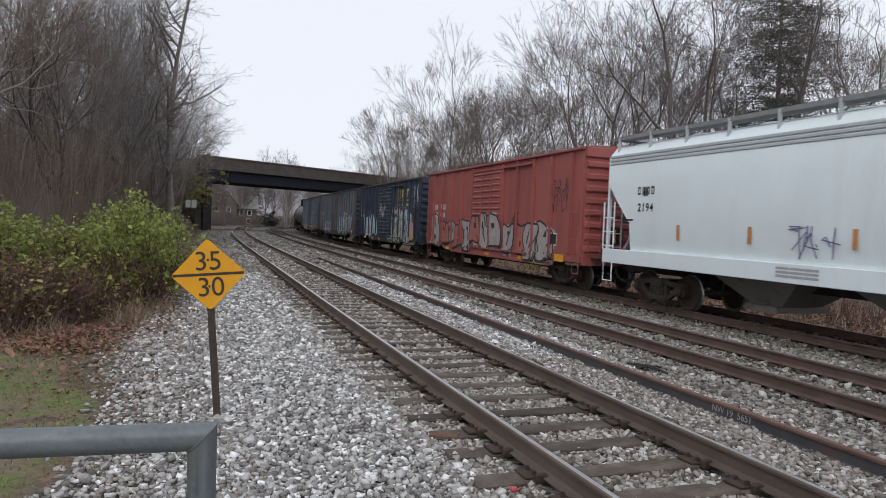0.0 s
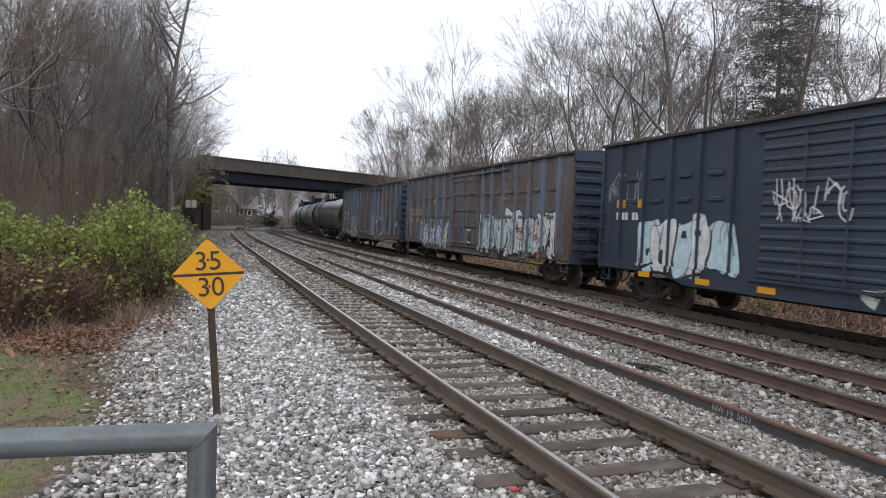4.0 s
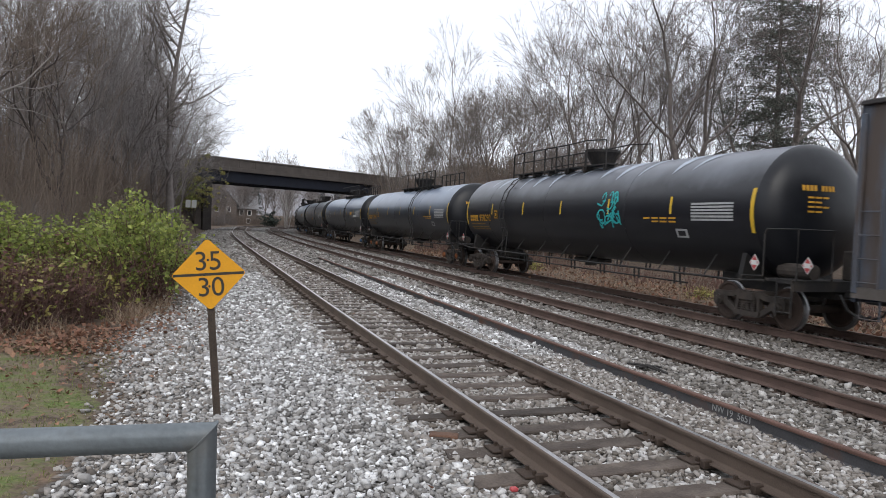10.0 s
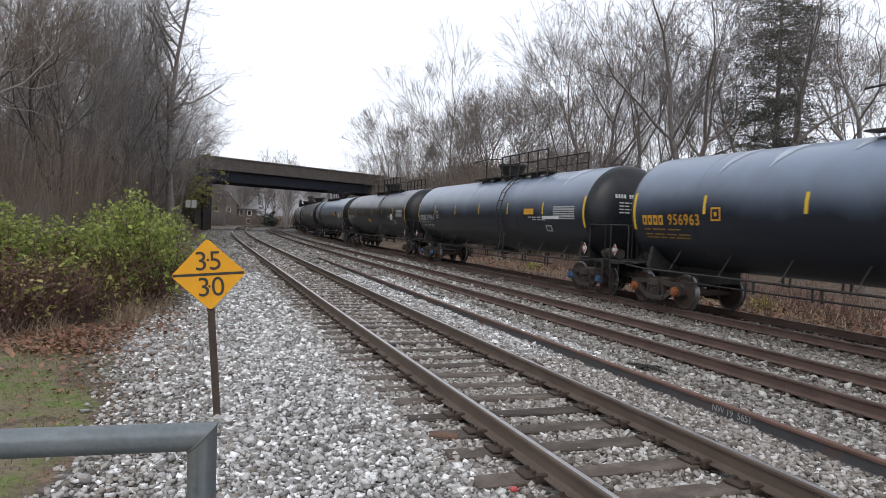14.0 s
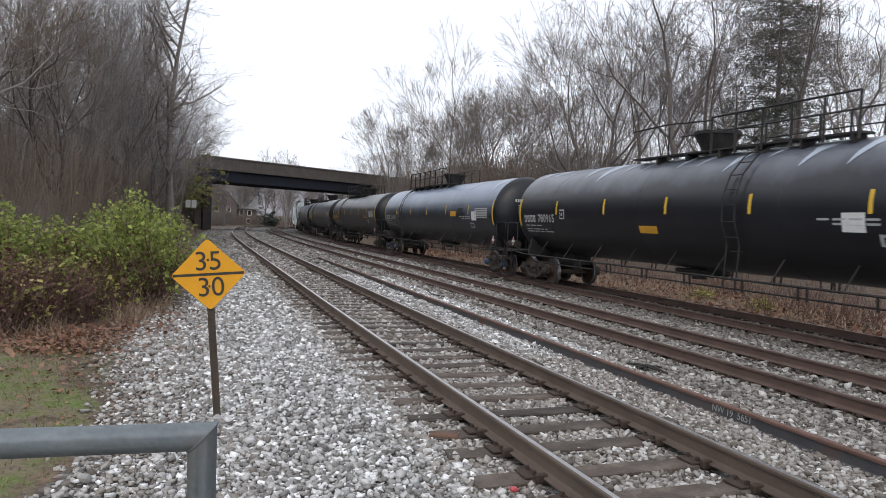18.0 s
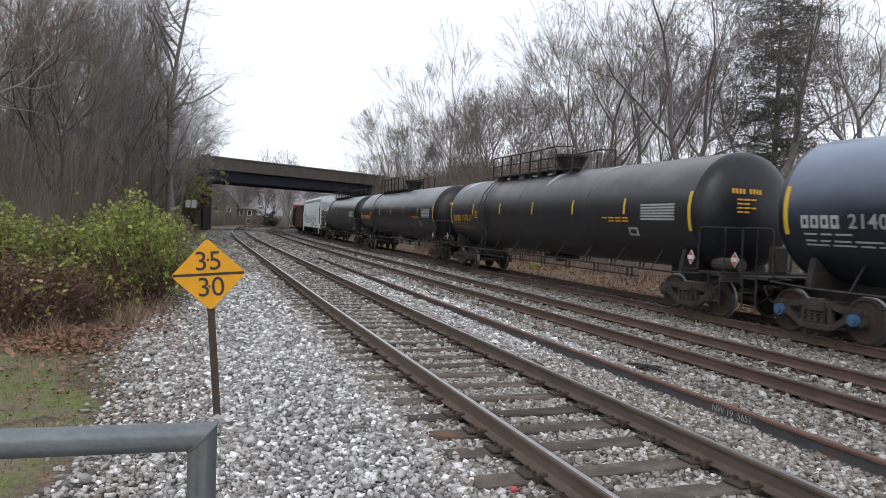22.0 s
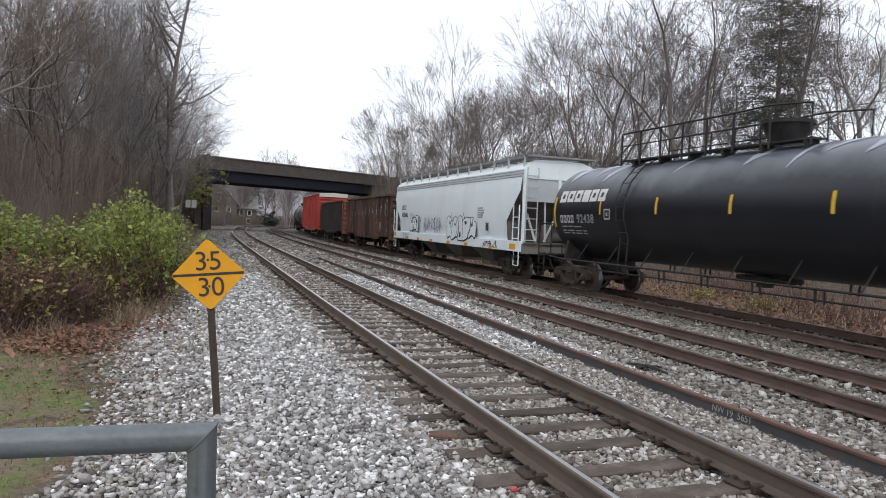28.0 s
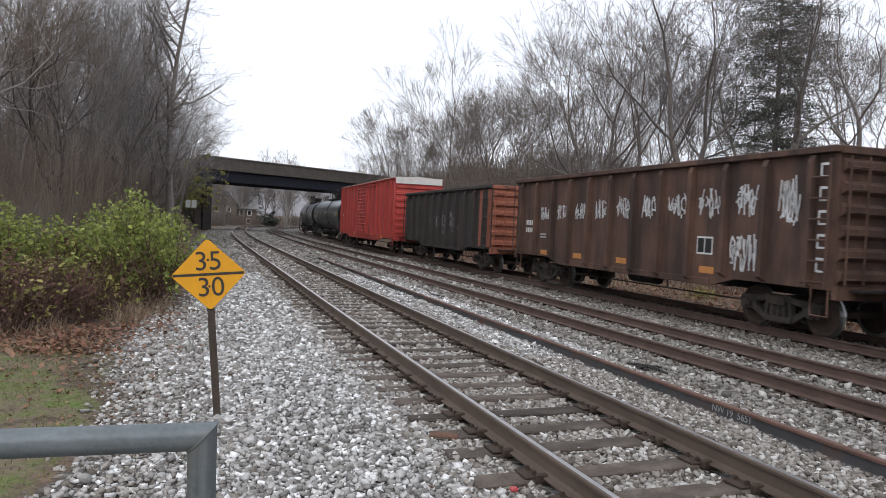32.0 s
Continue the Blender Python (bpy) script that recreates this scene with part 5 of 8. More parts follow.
    xa, xb_ = ((-1.6, 5.3), (-5.0, 2.6), (-1.5, 5.5), (-4.6, 2.4))[style]
    bm = bmesh.new()
    cyl(bm, (mx, 0, zt - 0.12), (mx, 0, zt + 0.14), 0.36, 20)
    cyl(bm, (mx, 0, zt + 0.14), (mx, 0, zt + 0.52), 0.38, 20, 0.58)
    cyl(bm, (mx, 0, zt + 0.52), (mx, 0, zt + 0.60), 0.61, 20)
    for k in range(10):
        t = k * 0.628
        box(bm, 0.5 * math.cos(t) - 0.03, 0.5 * math.cos(t) + 0.03, 0.5 * math.sin(t) - 0.03, 0.5 * math.sin(t) + 0.03, zt + 0.585, zt + 0.64)
    part("valve_dome", bm, M["steel_black"], car, "dark valve housing")
    for sg in (1, -1):
        y0, y1 = sorted((sg * 0.42, sg * 0.80))
        bm = bx(xa, xb_, y0, y1, zt + 0.0, zt + 0.04)
        for xx in np.arange(xa + 0.2, xb_, 1.25):
            box(bm, xx - 0.03, xx + 0.03, y0, y1, zt - 0.18, zt + 0.0)
        part("walkway", bm, M["steel_black"], car, "dark running board")
        bm = bmesh.new()
        y = sg * 0.84
        long0, long1 = (0.8, xb_) if xb_ > -xa else (xa, -0.8)
        short0, short1 = (xa, 0.8) if xb_ > -xa else (-0.8, xb_)
        for xx in np.linspace(long0, long1, 6):
            cyl(bm, (xx, y, zt - 0.12), (xx, y, zt + 0.82), 0.032, 6)
        pipe(bm, [(long0, y, zt + 0.82), (long1, y, zt + 0.82)], 0.026)
        pipe(bm, [(long0, y, zt + 0.45), (long1, y, zt + 0.45)], 0.018)
        for xx in (short0, (short0 + short1) / 2):
            cyl(bm, (xx, y, zt - 0.12), (xx, y, zt + 0.75), 0.026, 6)
        pipe(bm, [(short0, y, zt + 0.75), (short0 * 0.5 + short1 * 0.5, y, zt + 0.85), (short1, y, zt + 0.82)], 0.022)
        part("railing", bm, M["steel_black"], car, "thin dark railing")
        # ladder down the side
        bm = bmesh.new()
        lx = mx - 2.4 if style in (1, 3) else h - 4.1
        arc = [(radians(a), rad + 0.11) for a in (70, 50, 30, 10, -10, -30)]
        for q in (-0.2, 0.2):
            pts = [(lx + q, sg * rr * math.cos(a), zc + rr * math.sin(a)) for a, rr in arc] + [(lx + q, sg * 1.45, 0.80)]
            pipe(bm, pts, 0.02, 5)
        for a in range(-36, 72, 13):
            rr = rad + 0.11
            cyl(bm, (lx - 0.2, sg * rr * math.cos(radians(a)), zc + rr * math.sin(radians(a))), (lx + 0.2, sg * rr * math.cos(radians(a)), zc + rr * math.sin(radians(a))), 0.014, 5)
        part("ladder", bm, M["steel_black"], car)
        # side walk pipe along the sill
        bm = pipe(bmesh.new(), [(-h - 0.3, sg * 1.42, 1.05), (-h + 0.6, sg * 1.44, 1.0), (h - 0.6, sg * 1.44, 1.0), (h + 0.3, sg * 1.42, 1.05)], 0.028)
        for xx in np.linspace(-h + 1.6, h - 1.6, 9):
            cyl(bm, (xx, sg * 1.44, 1.0), (xx, sg * 1.08, 1.52), 0.016, 5)
        part("side_pipe", bm, M["steel_black"], car)
        bm = pipe(bmesh.new(), [(-h + 2.2, sg * 1.40, 0.78), (h - 2.2, sg * 1.40, 0.78)], 0.022)
        for xx in np.linspace(-h + 2.6, h - 2.6, 8):
            for q in (-0.11, 0.11):
                cyl(bm, (xx + q, sg * 1.40, 0.72), (xx + q, sg * 1.42, 1.0), 0.028, 6)
        part("lower_rail", bm, M["steel_black"], car, "thin rail on paired hangers")
    # stub sills, bolsters, saddles, end platforms with railings
    for q in (-1, 1):
        bm = bx(min(q * (h - 2.2), q * (h + ext - 0.05)), max(q * (h - 2.2), q * (h + ext - 0.05)), -0.32, 0.32, 0.74, 1.10)
        xb = q * (h + ext - 1.70)
        prism(bm, [(-1.30, 0.98), (-1.30, 1.12), (-1.20, 1.60), (-1.05, 1.50), (0, 1.10), (1.05, 1.50), (1.20, 1.60), (1.30, 1.12), (1.30, 0.98)], xb - 0.07, xb + 0.07)
        part("bolster", bm, M["steel_black"], car)
        bm = bx(min(q * (h + 0.35), q * (h + ext)), max(q * (h + 0.35), q * (h + ext)), -1.45, 1.45, 1.06, 1.12)
        box(bm, min(q * (h + ext - 0.06), q * (h + ext)), max(q * (h + ext - 0.06), q * (h + ext)), -1.45, 1.45, 0.9, 1.12)
        part("end_platform", bm, M["steel_black"], car)
        for sg in (1, -1):
            bm = bmesh.new()
            pipe(bm, [(q * (h - 0.3), sg * 1.46, 1.1), (q * (h - 0.3), sg * 1.46, 1.12), (q * (h + 0.25), sg * 1.42, 1.15), (q * (h + 0.25), sg * 1.42, 2.05), (q * (h + 0.33), sg * 1.42, 2.15), (q * (h + ext), sg * 1.42, 2.15), (q * (h + ext), sg * 1.42, 1.12)], 0.024)
            pipe(bm, [(q * (h + ext), sg * 1.42, 2.15), (q * (h + ext), sg * 0.5, 2.15), (q * (h + ext), sg * 0.5, 1.12)], 0.02)
            part("end_railing", bm, M["steel_black"], car)
            ladder(car, "step_ladder", M["steel_black"], q * (h + ext - 0.08), q * (h + ext - 0.48), sg * 1.44, 0.45, 1.05, 0.3, 0.016)
    # brake gear, bottom outlet
    bm = bmesh.new()
    cyl(bm, (-h - 0.1, 0.75, 1.28), (-h - 0.95, 0.75, 1.28), 0.16, 12)
    part("brake_reservoir", bm, M["truck"], car)
    part("brake_valve", bx(-h - 1.0, -h - 0.75, -0.6, -0.2, 1.12, 1.75, 0.03), M["truck"], car)
    bm = bmesh.new()
    cyl(bm, (0.4, 0, zc - rad - 0.28), (0.4, 0, zc - rad + 0.1), 0.20, 14)
    box(bm, -0.5, 1.1, -0.28, 0.28, zc - rad - 0.14, zc - rad - 0.02, 0.03)
    part("bottom_outlet", bm, M["steel_black"], car)
    return car, h, rad, zc, band
# ---- covered hoppers ----
def hopper(label, s0, s1, seed, roof_rail=True):
    """A covered hopper with bulging sides, sloped ends and roof walk."""
    car, L = new_car("covered_hopper", label, "hopper car", s0, s1, 2.0)
    P, G = M["hopper"], M["hopper_trim"]
    h = L / 2
    # bulging side profile, bottom to top, on the camera's side
    side = [(1.50, 1.46), (1.56, 1.9), (1.60, 2.4), (1.60, 3.0), (1.57, 3.5), (1.52, 3.86)]
    prof = [(-a, b) for a, b in side[::-1]]
    cutlo, cuthi = 2.15, 0.10

    def inset(z):
        """How far the end slope sheet stands in at height z."""
        if z > 3.35:
            return 0.12
        return 0.12 + (3.35 - z) * 1.0 if z > 2.2 else 0.12 + 1.15 * 1.0
    for sg in (1, -1):
        zs = [1.46, 1.8, 2.0, 2.2, 2.5, 2.9, 3.35, 3.5, 3.86]
        bm = bmesh.new()
        rows = []
        for z in zs:
            y = np.interp(z, [b for a, b in side], [a for a, b in side]) * sg
            k = h - inset(z)
            rows.append([bm.verts.new((x, y, z)) for x in np.linspace(-k, k, 13)])
        for a, b in zip(rows, rows[1:]):
            for i in range(12):
                bm.faces.new((a[i], a[i + 1], b[i + 1], b[i]))
        bmesh.ops.recalc_face_normals(bm, faces=bm.faces)
        part("side_sheet", bm, P, car, smooth=True)
    for q in (-1, 1):
        bm = bmesh.new()
        zs = [1.46, 2.2, 3.35, 3.86]
        A = [bm.verts.new((q * (h - inset(z)), -np.interp(z, [b for a, b in side], [a for a, b in side]) + 0.002, z)) for z in zs]
        B = [bm.verts.new((q * (h - inset(z)), np.interp(z, [b for a, b in side], [a for a, b in side]) - 0.002, z)) for z in zs]
        for i in range(3):
            bm.faces.new((A[i], B[i], B[i + 1], A[i + 1]))
        part("slope_sheet", bm, M["slope"], car, "grimy sloping end sheet, brown-grey with painted shade")
        # upright end plate under the roof, with a centre post and small stencils; greyed for shade
        part("end_plate", bx(min(q * (h - 0.13), q * (h - 0.10)), max(q * (h - 0.13), q * (h - 0.10)), -1.5, 1.5, 2.95, 4.05), G, car, "end plate under the roof, greyed as in shade")
        part("end_post", bx(min(q * (h - 0.10), q * (h + 0.0)), max(q * (h - 0.10), q * (h + 0.0)), -0.05, 0.05, 2.6, 4.4, 0.01), P, car)
        bm = pipe(bmesh.new(), [(q * (h - 0.05), 0.0, 2.65), (q * (h - 0.2), 0.5, 1.45)], 0.045)
        pipe(bm, [(q * (h - 0.05), 0.0, 2.65), (q * (h - 0.2), -0.5, 1.45)], 0.045)
        part("end_strut", bm, G, car)
        part("end_walk", bx(min(q * (h - 0.35), q * (h + 0.12)), max(q * (h - 0.35), q * (h + 0.12)), -1.40, 1.40, 4.60, 4.66), M["grating"], car, "grating across the roof end")
        # end frame: corner posts, ladder, braces, platform; shade is in the darker colours
        for sg in (1, -1):
            bm = bx(min(q * h, q * (h - 0.09)), max(q * h, q * (h - 0.09)), sg * 1.45 - 0.05, sg * 1.45 + 0.05, 1.1, 4.1, 0.01)
            part("corner_post", bm, P, car)
            bm = pipe(bmesh.new(), [(q * (h - 0.1), sg * 0.9, 1.46), (q * (h - 0.9), sg * 0.9, 2.5)], 0.05)
            pipe(bm, [(q * (h - 0.1), sg * 0.5, 1.46), (q * (h - 0.25), sg * 0.5, 3.3)], 0.04)
            part("end_brace", bm, G, car)
            ladder(car, "end_ladder", G, q * (h + 0.06), 0, sg * 0.95, 1.5, 4.1, 0.40, 0.018, "y", sg * 1.40)
            ladder(car, "side_ladder", P, q * (h - 0.05), q * (h - 0.58), sg * 1.62, 1.55, 2.7, 0.40, 0.018)
            stirrup(car, P, q * (h - 0.06), q * (h - 0.5), sg * 1.58, 0.55, 1.1)
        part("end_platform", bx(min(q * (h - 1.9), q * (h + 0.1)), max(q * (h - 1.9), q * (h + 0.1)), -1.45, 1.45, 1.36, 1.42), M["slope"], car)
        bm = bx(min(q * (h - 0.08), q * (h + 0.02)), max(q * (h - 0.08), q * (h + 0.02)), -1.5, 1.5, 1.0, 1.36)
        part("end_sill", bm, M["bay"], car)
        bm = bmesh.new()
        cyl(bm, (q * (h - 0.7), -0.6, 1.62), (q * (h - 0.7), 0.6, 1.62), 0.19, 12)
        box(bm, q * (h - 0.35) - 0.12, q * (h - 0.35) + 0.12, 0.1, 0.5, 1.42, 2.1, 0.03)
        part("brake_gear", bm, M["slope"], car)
    # ribbed eave bands and roof
    for sg in (1, -1):
        bm = bmesh.new()
        for i in range(3):
            zc = 3.90 + i * 0.098
            y = sg * (1.515 - i * 0.012)
            box(bm, -h + 0.1, h - 0.1, min(y - sg * 0.05, y + sg * 0.028), max(y - sg * 0.05, y + sg * 0.028), zc - 0.038, zc + 0.038, 0.015)
        part("eave_band", bm, G, car, "grey ribbed band under the roof")
    bm = prism(bmesh.new(), [(-1.49, 3.86), (-1.48, 4.15), (-1.30, 4.38), (-0.9, 4.50), (0, 4.55), (0.9, 4.50), (1.30, 4.38), (1.48, 4.15), (1.49, 3.86)], -h + 0.1, h - 0.1)
    part("roof", bm, P, car)
    for q in (-1, 1):
        bm = prism(bmesh.new(), [(-1.49, 3.80), (-1.48, 4.15), (-1.30, 4.38), (-0.9, 4.50), (0, 4.55), (0.9, 4.50), (1.30, 4.38), (1.48, 4.15), (1.49, 3.80)], min(q * (h - 0.1), q * (h - 0.06)), max(q * (h - 0.1), q * (h - 0.06)))
        part("roof_end", bm, P, car)
    bm = bx(-h + 0.9, h - 0.9, -0.35, 0.35, 4.555, 4.60)
    for x in np.arange(-h + 1.6, h - 1.2, 2.4):
        cyl(bm, (x, 0, 4.56), (x, 0, 4.64), 0.42, 14)
    part("hatch_cover", bm, G, car, "round loading hatches and cover")
    for sg in (1, -1):
        part("roof_walk", bx(-h + 0.05, h - 0.05, min(sg * 0.95, sg * 1.40), max(sg * 0.95, sg * 1.40), 4.58, 4.68), M["grating"], car, "grating roof walk")
        bk = bx(-0.025, 0.025, sg * 1.36 - 0.02, sg * 1.36 + 0.055, 4.22, 4.66)
        first = None
        for x in np.linspace(-h + 0.3, h - 0.3, 13):
            if first is None:
                first = part("walk_bracket", bk, G, car, m=pose(float(x), 0, 0))
            else:
                part("walk_bracket", first.data, None, car, m=pose(float(x), 0, 0))
    # side sill
    for sg in (1, -1):
        part("side_sill", bx(-h, h, min(sg * 1.50, sg * 1.60), max(sg * 1.50, sg * 1.60), 1.06, 1.46, 0.012), P, car)
    # bays, with the shade under the car put in their colour
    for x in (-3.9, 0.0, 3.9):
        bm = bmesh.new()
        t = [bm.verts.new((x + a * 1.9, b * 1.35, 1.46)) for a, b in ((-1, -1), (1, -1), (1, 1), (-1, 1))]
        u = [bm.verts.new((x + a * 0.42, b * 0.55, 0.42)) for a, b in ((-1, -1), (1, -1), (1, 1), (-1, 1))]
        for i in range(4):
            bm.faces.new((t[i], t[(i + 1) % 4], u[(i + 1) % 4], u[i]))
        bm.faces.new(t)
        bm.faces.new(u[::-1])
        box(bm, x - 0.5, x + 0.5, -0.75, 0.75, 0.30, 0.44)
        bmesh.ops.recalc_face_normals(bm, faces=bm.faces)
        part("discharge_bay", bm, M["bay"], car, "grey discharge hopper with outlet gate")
    part("center_sill", bx(-h + 0.2, h - 0.2, -0.3, 0.3, 0.80, 1.1), M["steel_black"], car)
    return car, L


# ---- gondolas ----
def gondola(label, s0, s1, paint, top, ribs_n, belly, seed, end_paint=None):
    """An open gondola: ribbed side sheets with real thickness, corrugated ends."""
    car, L = new_car("gondola", label, "gondola car", s0, s1, 1.75)
    P = M[paint]
    E = M[end_paint or paint]
    h = L / 2
    z0 = 1.03
    yb = 1.50
    part("floor", bx(-h + 0.05, h - 0.05, -1.42, 1.42, z0, z0 + 0.08), P, car)
    for sg in (1, -1):
        y = sg * yb
        bm = bmesh.new()
        pts = [(-h, z0 - 0.02), (-h + 2.6, z0 - 0.02), (-h + 3.4, belly), (h - 3.4, belly), (h - 2.6, z0 - 0.02), (h, z0 - 0.02), (h, top - 0.12), (-h, top - 0.12)]
        a = [bm.verts.new((px, y - sg * 0.06, pz)) for px, pz in pts]
        b = [bm.verts.new((px, y, pz)) for px, pz in pts]
        n = len(a)
        for i in range(n):
            bm.faces.new((a[i], b[i], b[(i + 1) % n], a[(i + 1) % n]))
        bm.faces.new(a[::-1])
        bm.faces.new(b)
        bmesh.ops.recalc_face_normals(bm, faces=bm.faces)
        part("side_sheet", bm, P, car)
        part("top_chord", bx(-h - 0.02, h + 0.02, min(y - sg * 0.08, y + sg * 0.10), max(y - sg * 0.08, y + sg * 0.13), top - 0.13, top, 0.015), P, car)
        part("bottom_chord", bx(-h + 3.4, h - 3.4, min(y, y + sg * 0.05), max(y, y + sg * 0.05), belly, belly + 0.16, 0.01), P, car)
        for i in range(ribs_n):
            x = -h + 0.55 + i * (L - 1.1) / (ribs_n - 1)
            lo = z0 if abs(x) > h - 3.2 else belly + 0.05
            bm = prism(bmesh.new(), [(y, lo), (y + sg * 0.17, lo + 0.10), (y + sg * 0.15, top - 0.30), (y + sg * 0.08, top - 0.15), (y, top - 0.15)], x - 0.07, x + 0.07)
            part("side_stake", bm, P, car)
        for q in (-1, 1):
            ladder(car, "side_ladder", P, q * (h - 0.06), q * (h - 0.50), sg * (yb + 0.16), z0 + 0.12, top - 0.35, 0.40, 0.02)
            stirrup(car, P, q * (h - 0.10), q * (h - 0.5), sg * yb, 0.5, z0)
    for q in (-1, 1):
        bm = bmesh.new()
        n = 6
        zz, dz = z0 + 0.05, (top - 0.2 - z0) / n
        out = []
        for i in range(n):
            for f, dd in ((0.0, 0.0), (0.15, 0.0), (0.32, 0.10), (0.62, 0.10), (0.80, 0.0)):
                out.append((zz + dz * (i + f), dd))
        out.append((zz + dz * n, 0.0))
        va = [bm.verts.new((q * (h + dd), -1.44, z)) for z, dd in out]
        vb = [bm.verts.new((q * (h + dd), 1.44, z)) for z, dd in out]
        vc = [bm.verts.new((q * (h - 0.08), -1.44, z)) for z, dd in out]
        vd = [bm.verts.new((q * (h - 0.08), 1.44, z)) for z, dd in out]
        for i in range(len(out) - 1):
            bm.faces.new((va[i], vb[i], vb[i + 1], va[i + 1]))
            bm.faces.new((vc[i], vd[i], vd[i + 1], vc[i + 1]))
            bm.faces.new((va[i], vc[i], vc[i + 1], va[i + 1]))
            bm.faces.new((vb[i], vd[i], vd[i + 1], vb[i + 1]))
        bmesh.ops.recalc_face_normals(bm, faces=bm.faces)
        part("corrugated_end", bm, E, car, "ribbed steel end wall")
        part("end_top", bx(min(q * (h - 0.08), q * (h + 0.10)), max(q * (h - 0.08), q * (h + 0.10)), -1.5, 1.5, top - 0.16, top - 0.004, 0.015), E, car)
        part("end_sill", bx(min(q * (h - 0.03), q * (h + 0.1)), max(q * (h - 0.03), q * (h + 0.1)), -1.5, 1.5, 0.84, z0 + 0.06), E, car)
        ladder(car, "end_ladder", E, q * (h + 0.17), 0, 0.95, z0 + 0.2, top - 0.3, 0.42, 0.016, "y", 1.40)
        part("crossover_step", bx(min(q * (h + 0.1), q * (h + 0.34)), max(q * (h + 0.1), q * (h + 0.34)), -1.2, 1.2, z0 - 0.03, z0 + 0.01), M["steel_black"], car)
    bm = bx(-h + 0.4, h - 0.4, -0.3, 0.3, 0.74, z0)
    for x in np.arange(-h + 3, h - 2.9, 1.6):
        box(bm, x - 0.06, x + 0.06, -1.4, 1.4, 0.82, z0)
    cyl(bm, (-0.8, 0.8, 0.74), (0.4, 0.8, 0.74), 0.19, 10)
    pipe(bm, [(-h + 2.5, 1.1, 0.55), (h - 2.5, 1.1, 0.55)], 0.022)
    pipe(bm, [(-1.6, 1.1, 0.55), (-1.6, 1.1, 0.85)], 0.022)
    part("underframe", bm, M["steel_black"], car)
    return car, L, yb + 0.002


# ---- the consist, front to rear; places along the line at the start of the clip ----
def consist():
    car, L = hopper("pale grey covered hopper car with orange side stripes", -3.5, 14.95, 1)
    h = L / 2
    letters(car, h - 1.65, 3.18, 1.600, 0.12, 0.21, 4, "blackpaint", bar=False, name="marking")
    side_text("2194", car, h - 1.65, 2.62, 1.606, 0.30, "blackpaint")
    bars(car, h - 1.0, 2.32, 1.598, [0.05, 0.05], "blackpaint", 3, [3, 2], wide=3.0, lines=2)
    for i, x in enumerate((h - 3.4, h - 5.8, h - 8.4)):
        part("side_stripe", bx(x - 0.045, x + 0.045, 1.588, 1.604, 1.80, 2.18), M["hazard_orange"], car, "orange painted stripe")
    part("side_stripe", bx(h - 0.60, h - 0.52, 1.560, 1.572, 1.62, 2.0), M["hazard_orange"], car, "orange painted stripe")
    tag(car, h - 8.2, h - 7.0, 1.6, 2.2, 1.60, "spray_purple", 3, 3, 0.03)
    bars(car, h - 6.6, 1.38, 1.602, [0.05, 0.05, 0.05], "offwhite", 5, [3, 3, 3], wide=7.0, lines=3)
    label_plate(car, h - 2.0, 3.05, 1.602, 0.22, 0.28)

    # red boxcar
    posts = [0.75, 2.15, 3.5, 4.9, 6.2, 9.55, 10.85, 12.2, 13.6, 14.9]
    car, L, ribs, y, d = boxcar("faded red ribbed boxcar with grey graffiti along its lower side", 16.4, 32.3, "red", 4.55, (6.35, 9.4), "red", posts, end_paint="red", seed=2)
    h = L / 2
    mural(car, -h + 2.0, -h + 6.2, 0.9, 2.25, y, ["spray_silver", "spray_silver", "spray_rose"], "spray_dark", 11, 4, ribs, d, low=0.78, w=0.07, cloud="spray_silver")
    mural(car, -h + 9.6, h - 0.9, 0.9, 2.2, y, ["spray_silver", "spray_rose"], "spray_dark", 12, 5, ribs, d, low=0.8, w=0.07, cloud="spray_rose")
    mural(car, -h + 6.5, -h + 9.3, 0.95, 2.5, y + 0.112, ["spray_silver", "spray_silver", "spray_rose"], "spray_dark", 13, 3, w=0.07, cloud="spray_silver")
    tag(car, -h + 0.9, -h + 2.1, 2.6, 3.6, y, "spray_dark", 5, 4, 0.03, ribs, d)
    bars(car, h - 1.1, 2.95, y, [0.26], "white", 6, 2, ribs=ribs, depth=d)
    bars(car, h - 2.3, 2.95, y, [0.26], "white", 6, 2, ribs=ribs, depth=d)
    bars(car, h - 1.2, 2.55, y, [0.24], "white", 7, 2, ribs=ribs, depth=d)
    bars(car, h - 2.3, 2.55, y, [0.24], "white", 8, 2, ribs=ribs, depth=d)
    label_plate(car, -h + 1.9, 1.62, y)
    reflectors(car, [-h + 1.35], 1.02, 1.572, 0.62, 0.24)
    reflectors(car, [-h + 4.3, -h + 7.6, -h + 10.2, -h + 12.6], 0.86, 1.572, 0.5, 0.13)
    reflectors(car, [h - 1.0], 1.02, 1.572, 0.5, 0.14)

    # navy boxcar
    posts = [0.7, 1.9, 3.1, 4.3, 5.5, 10.2, 11.3, 12.4, 13.5, 14.6]
    car, L, ribs, y, d = boxcar("navy blue ribbed boxcar with gold lettering and pale graffiti", 34.0, 49.6, "navy", 4.47, (6.1, 9.3), "navy", posts, end_paint="navy", roof="roof_dark", seed=3, tabs=(3.35, 2.75))
    h = L / 2
    letters(car, -h + 4.75, 3.95, y, 0.62, 0.72, 3, "gold_pale", ribs, d)
    mural(car, -h + 1.5, -h + 6.9, 0.9, 2.6, y, ["spray_white", "spray_aqua", "spray_white", "spray_mint"], "spray_dark", 21, 7, ribs, d, low=0.76, cloud="spray_mint", w=0.045)
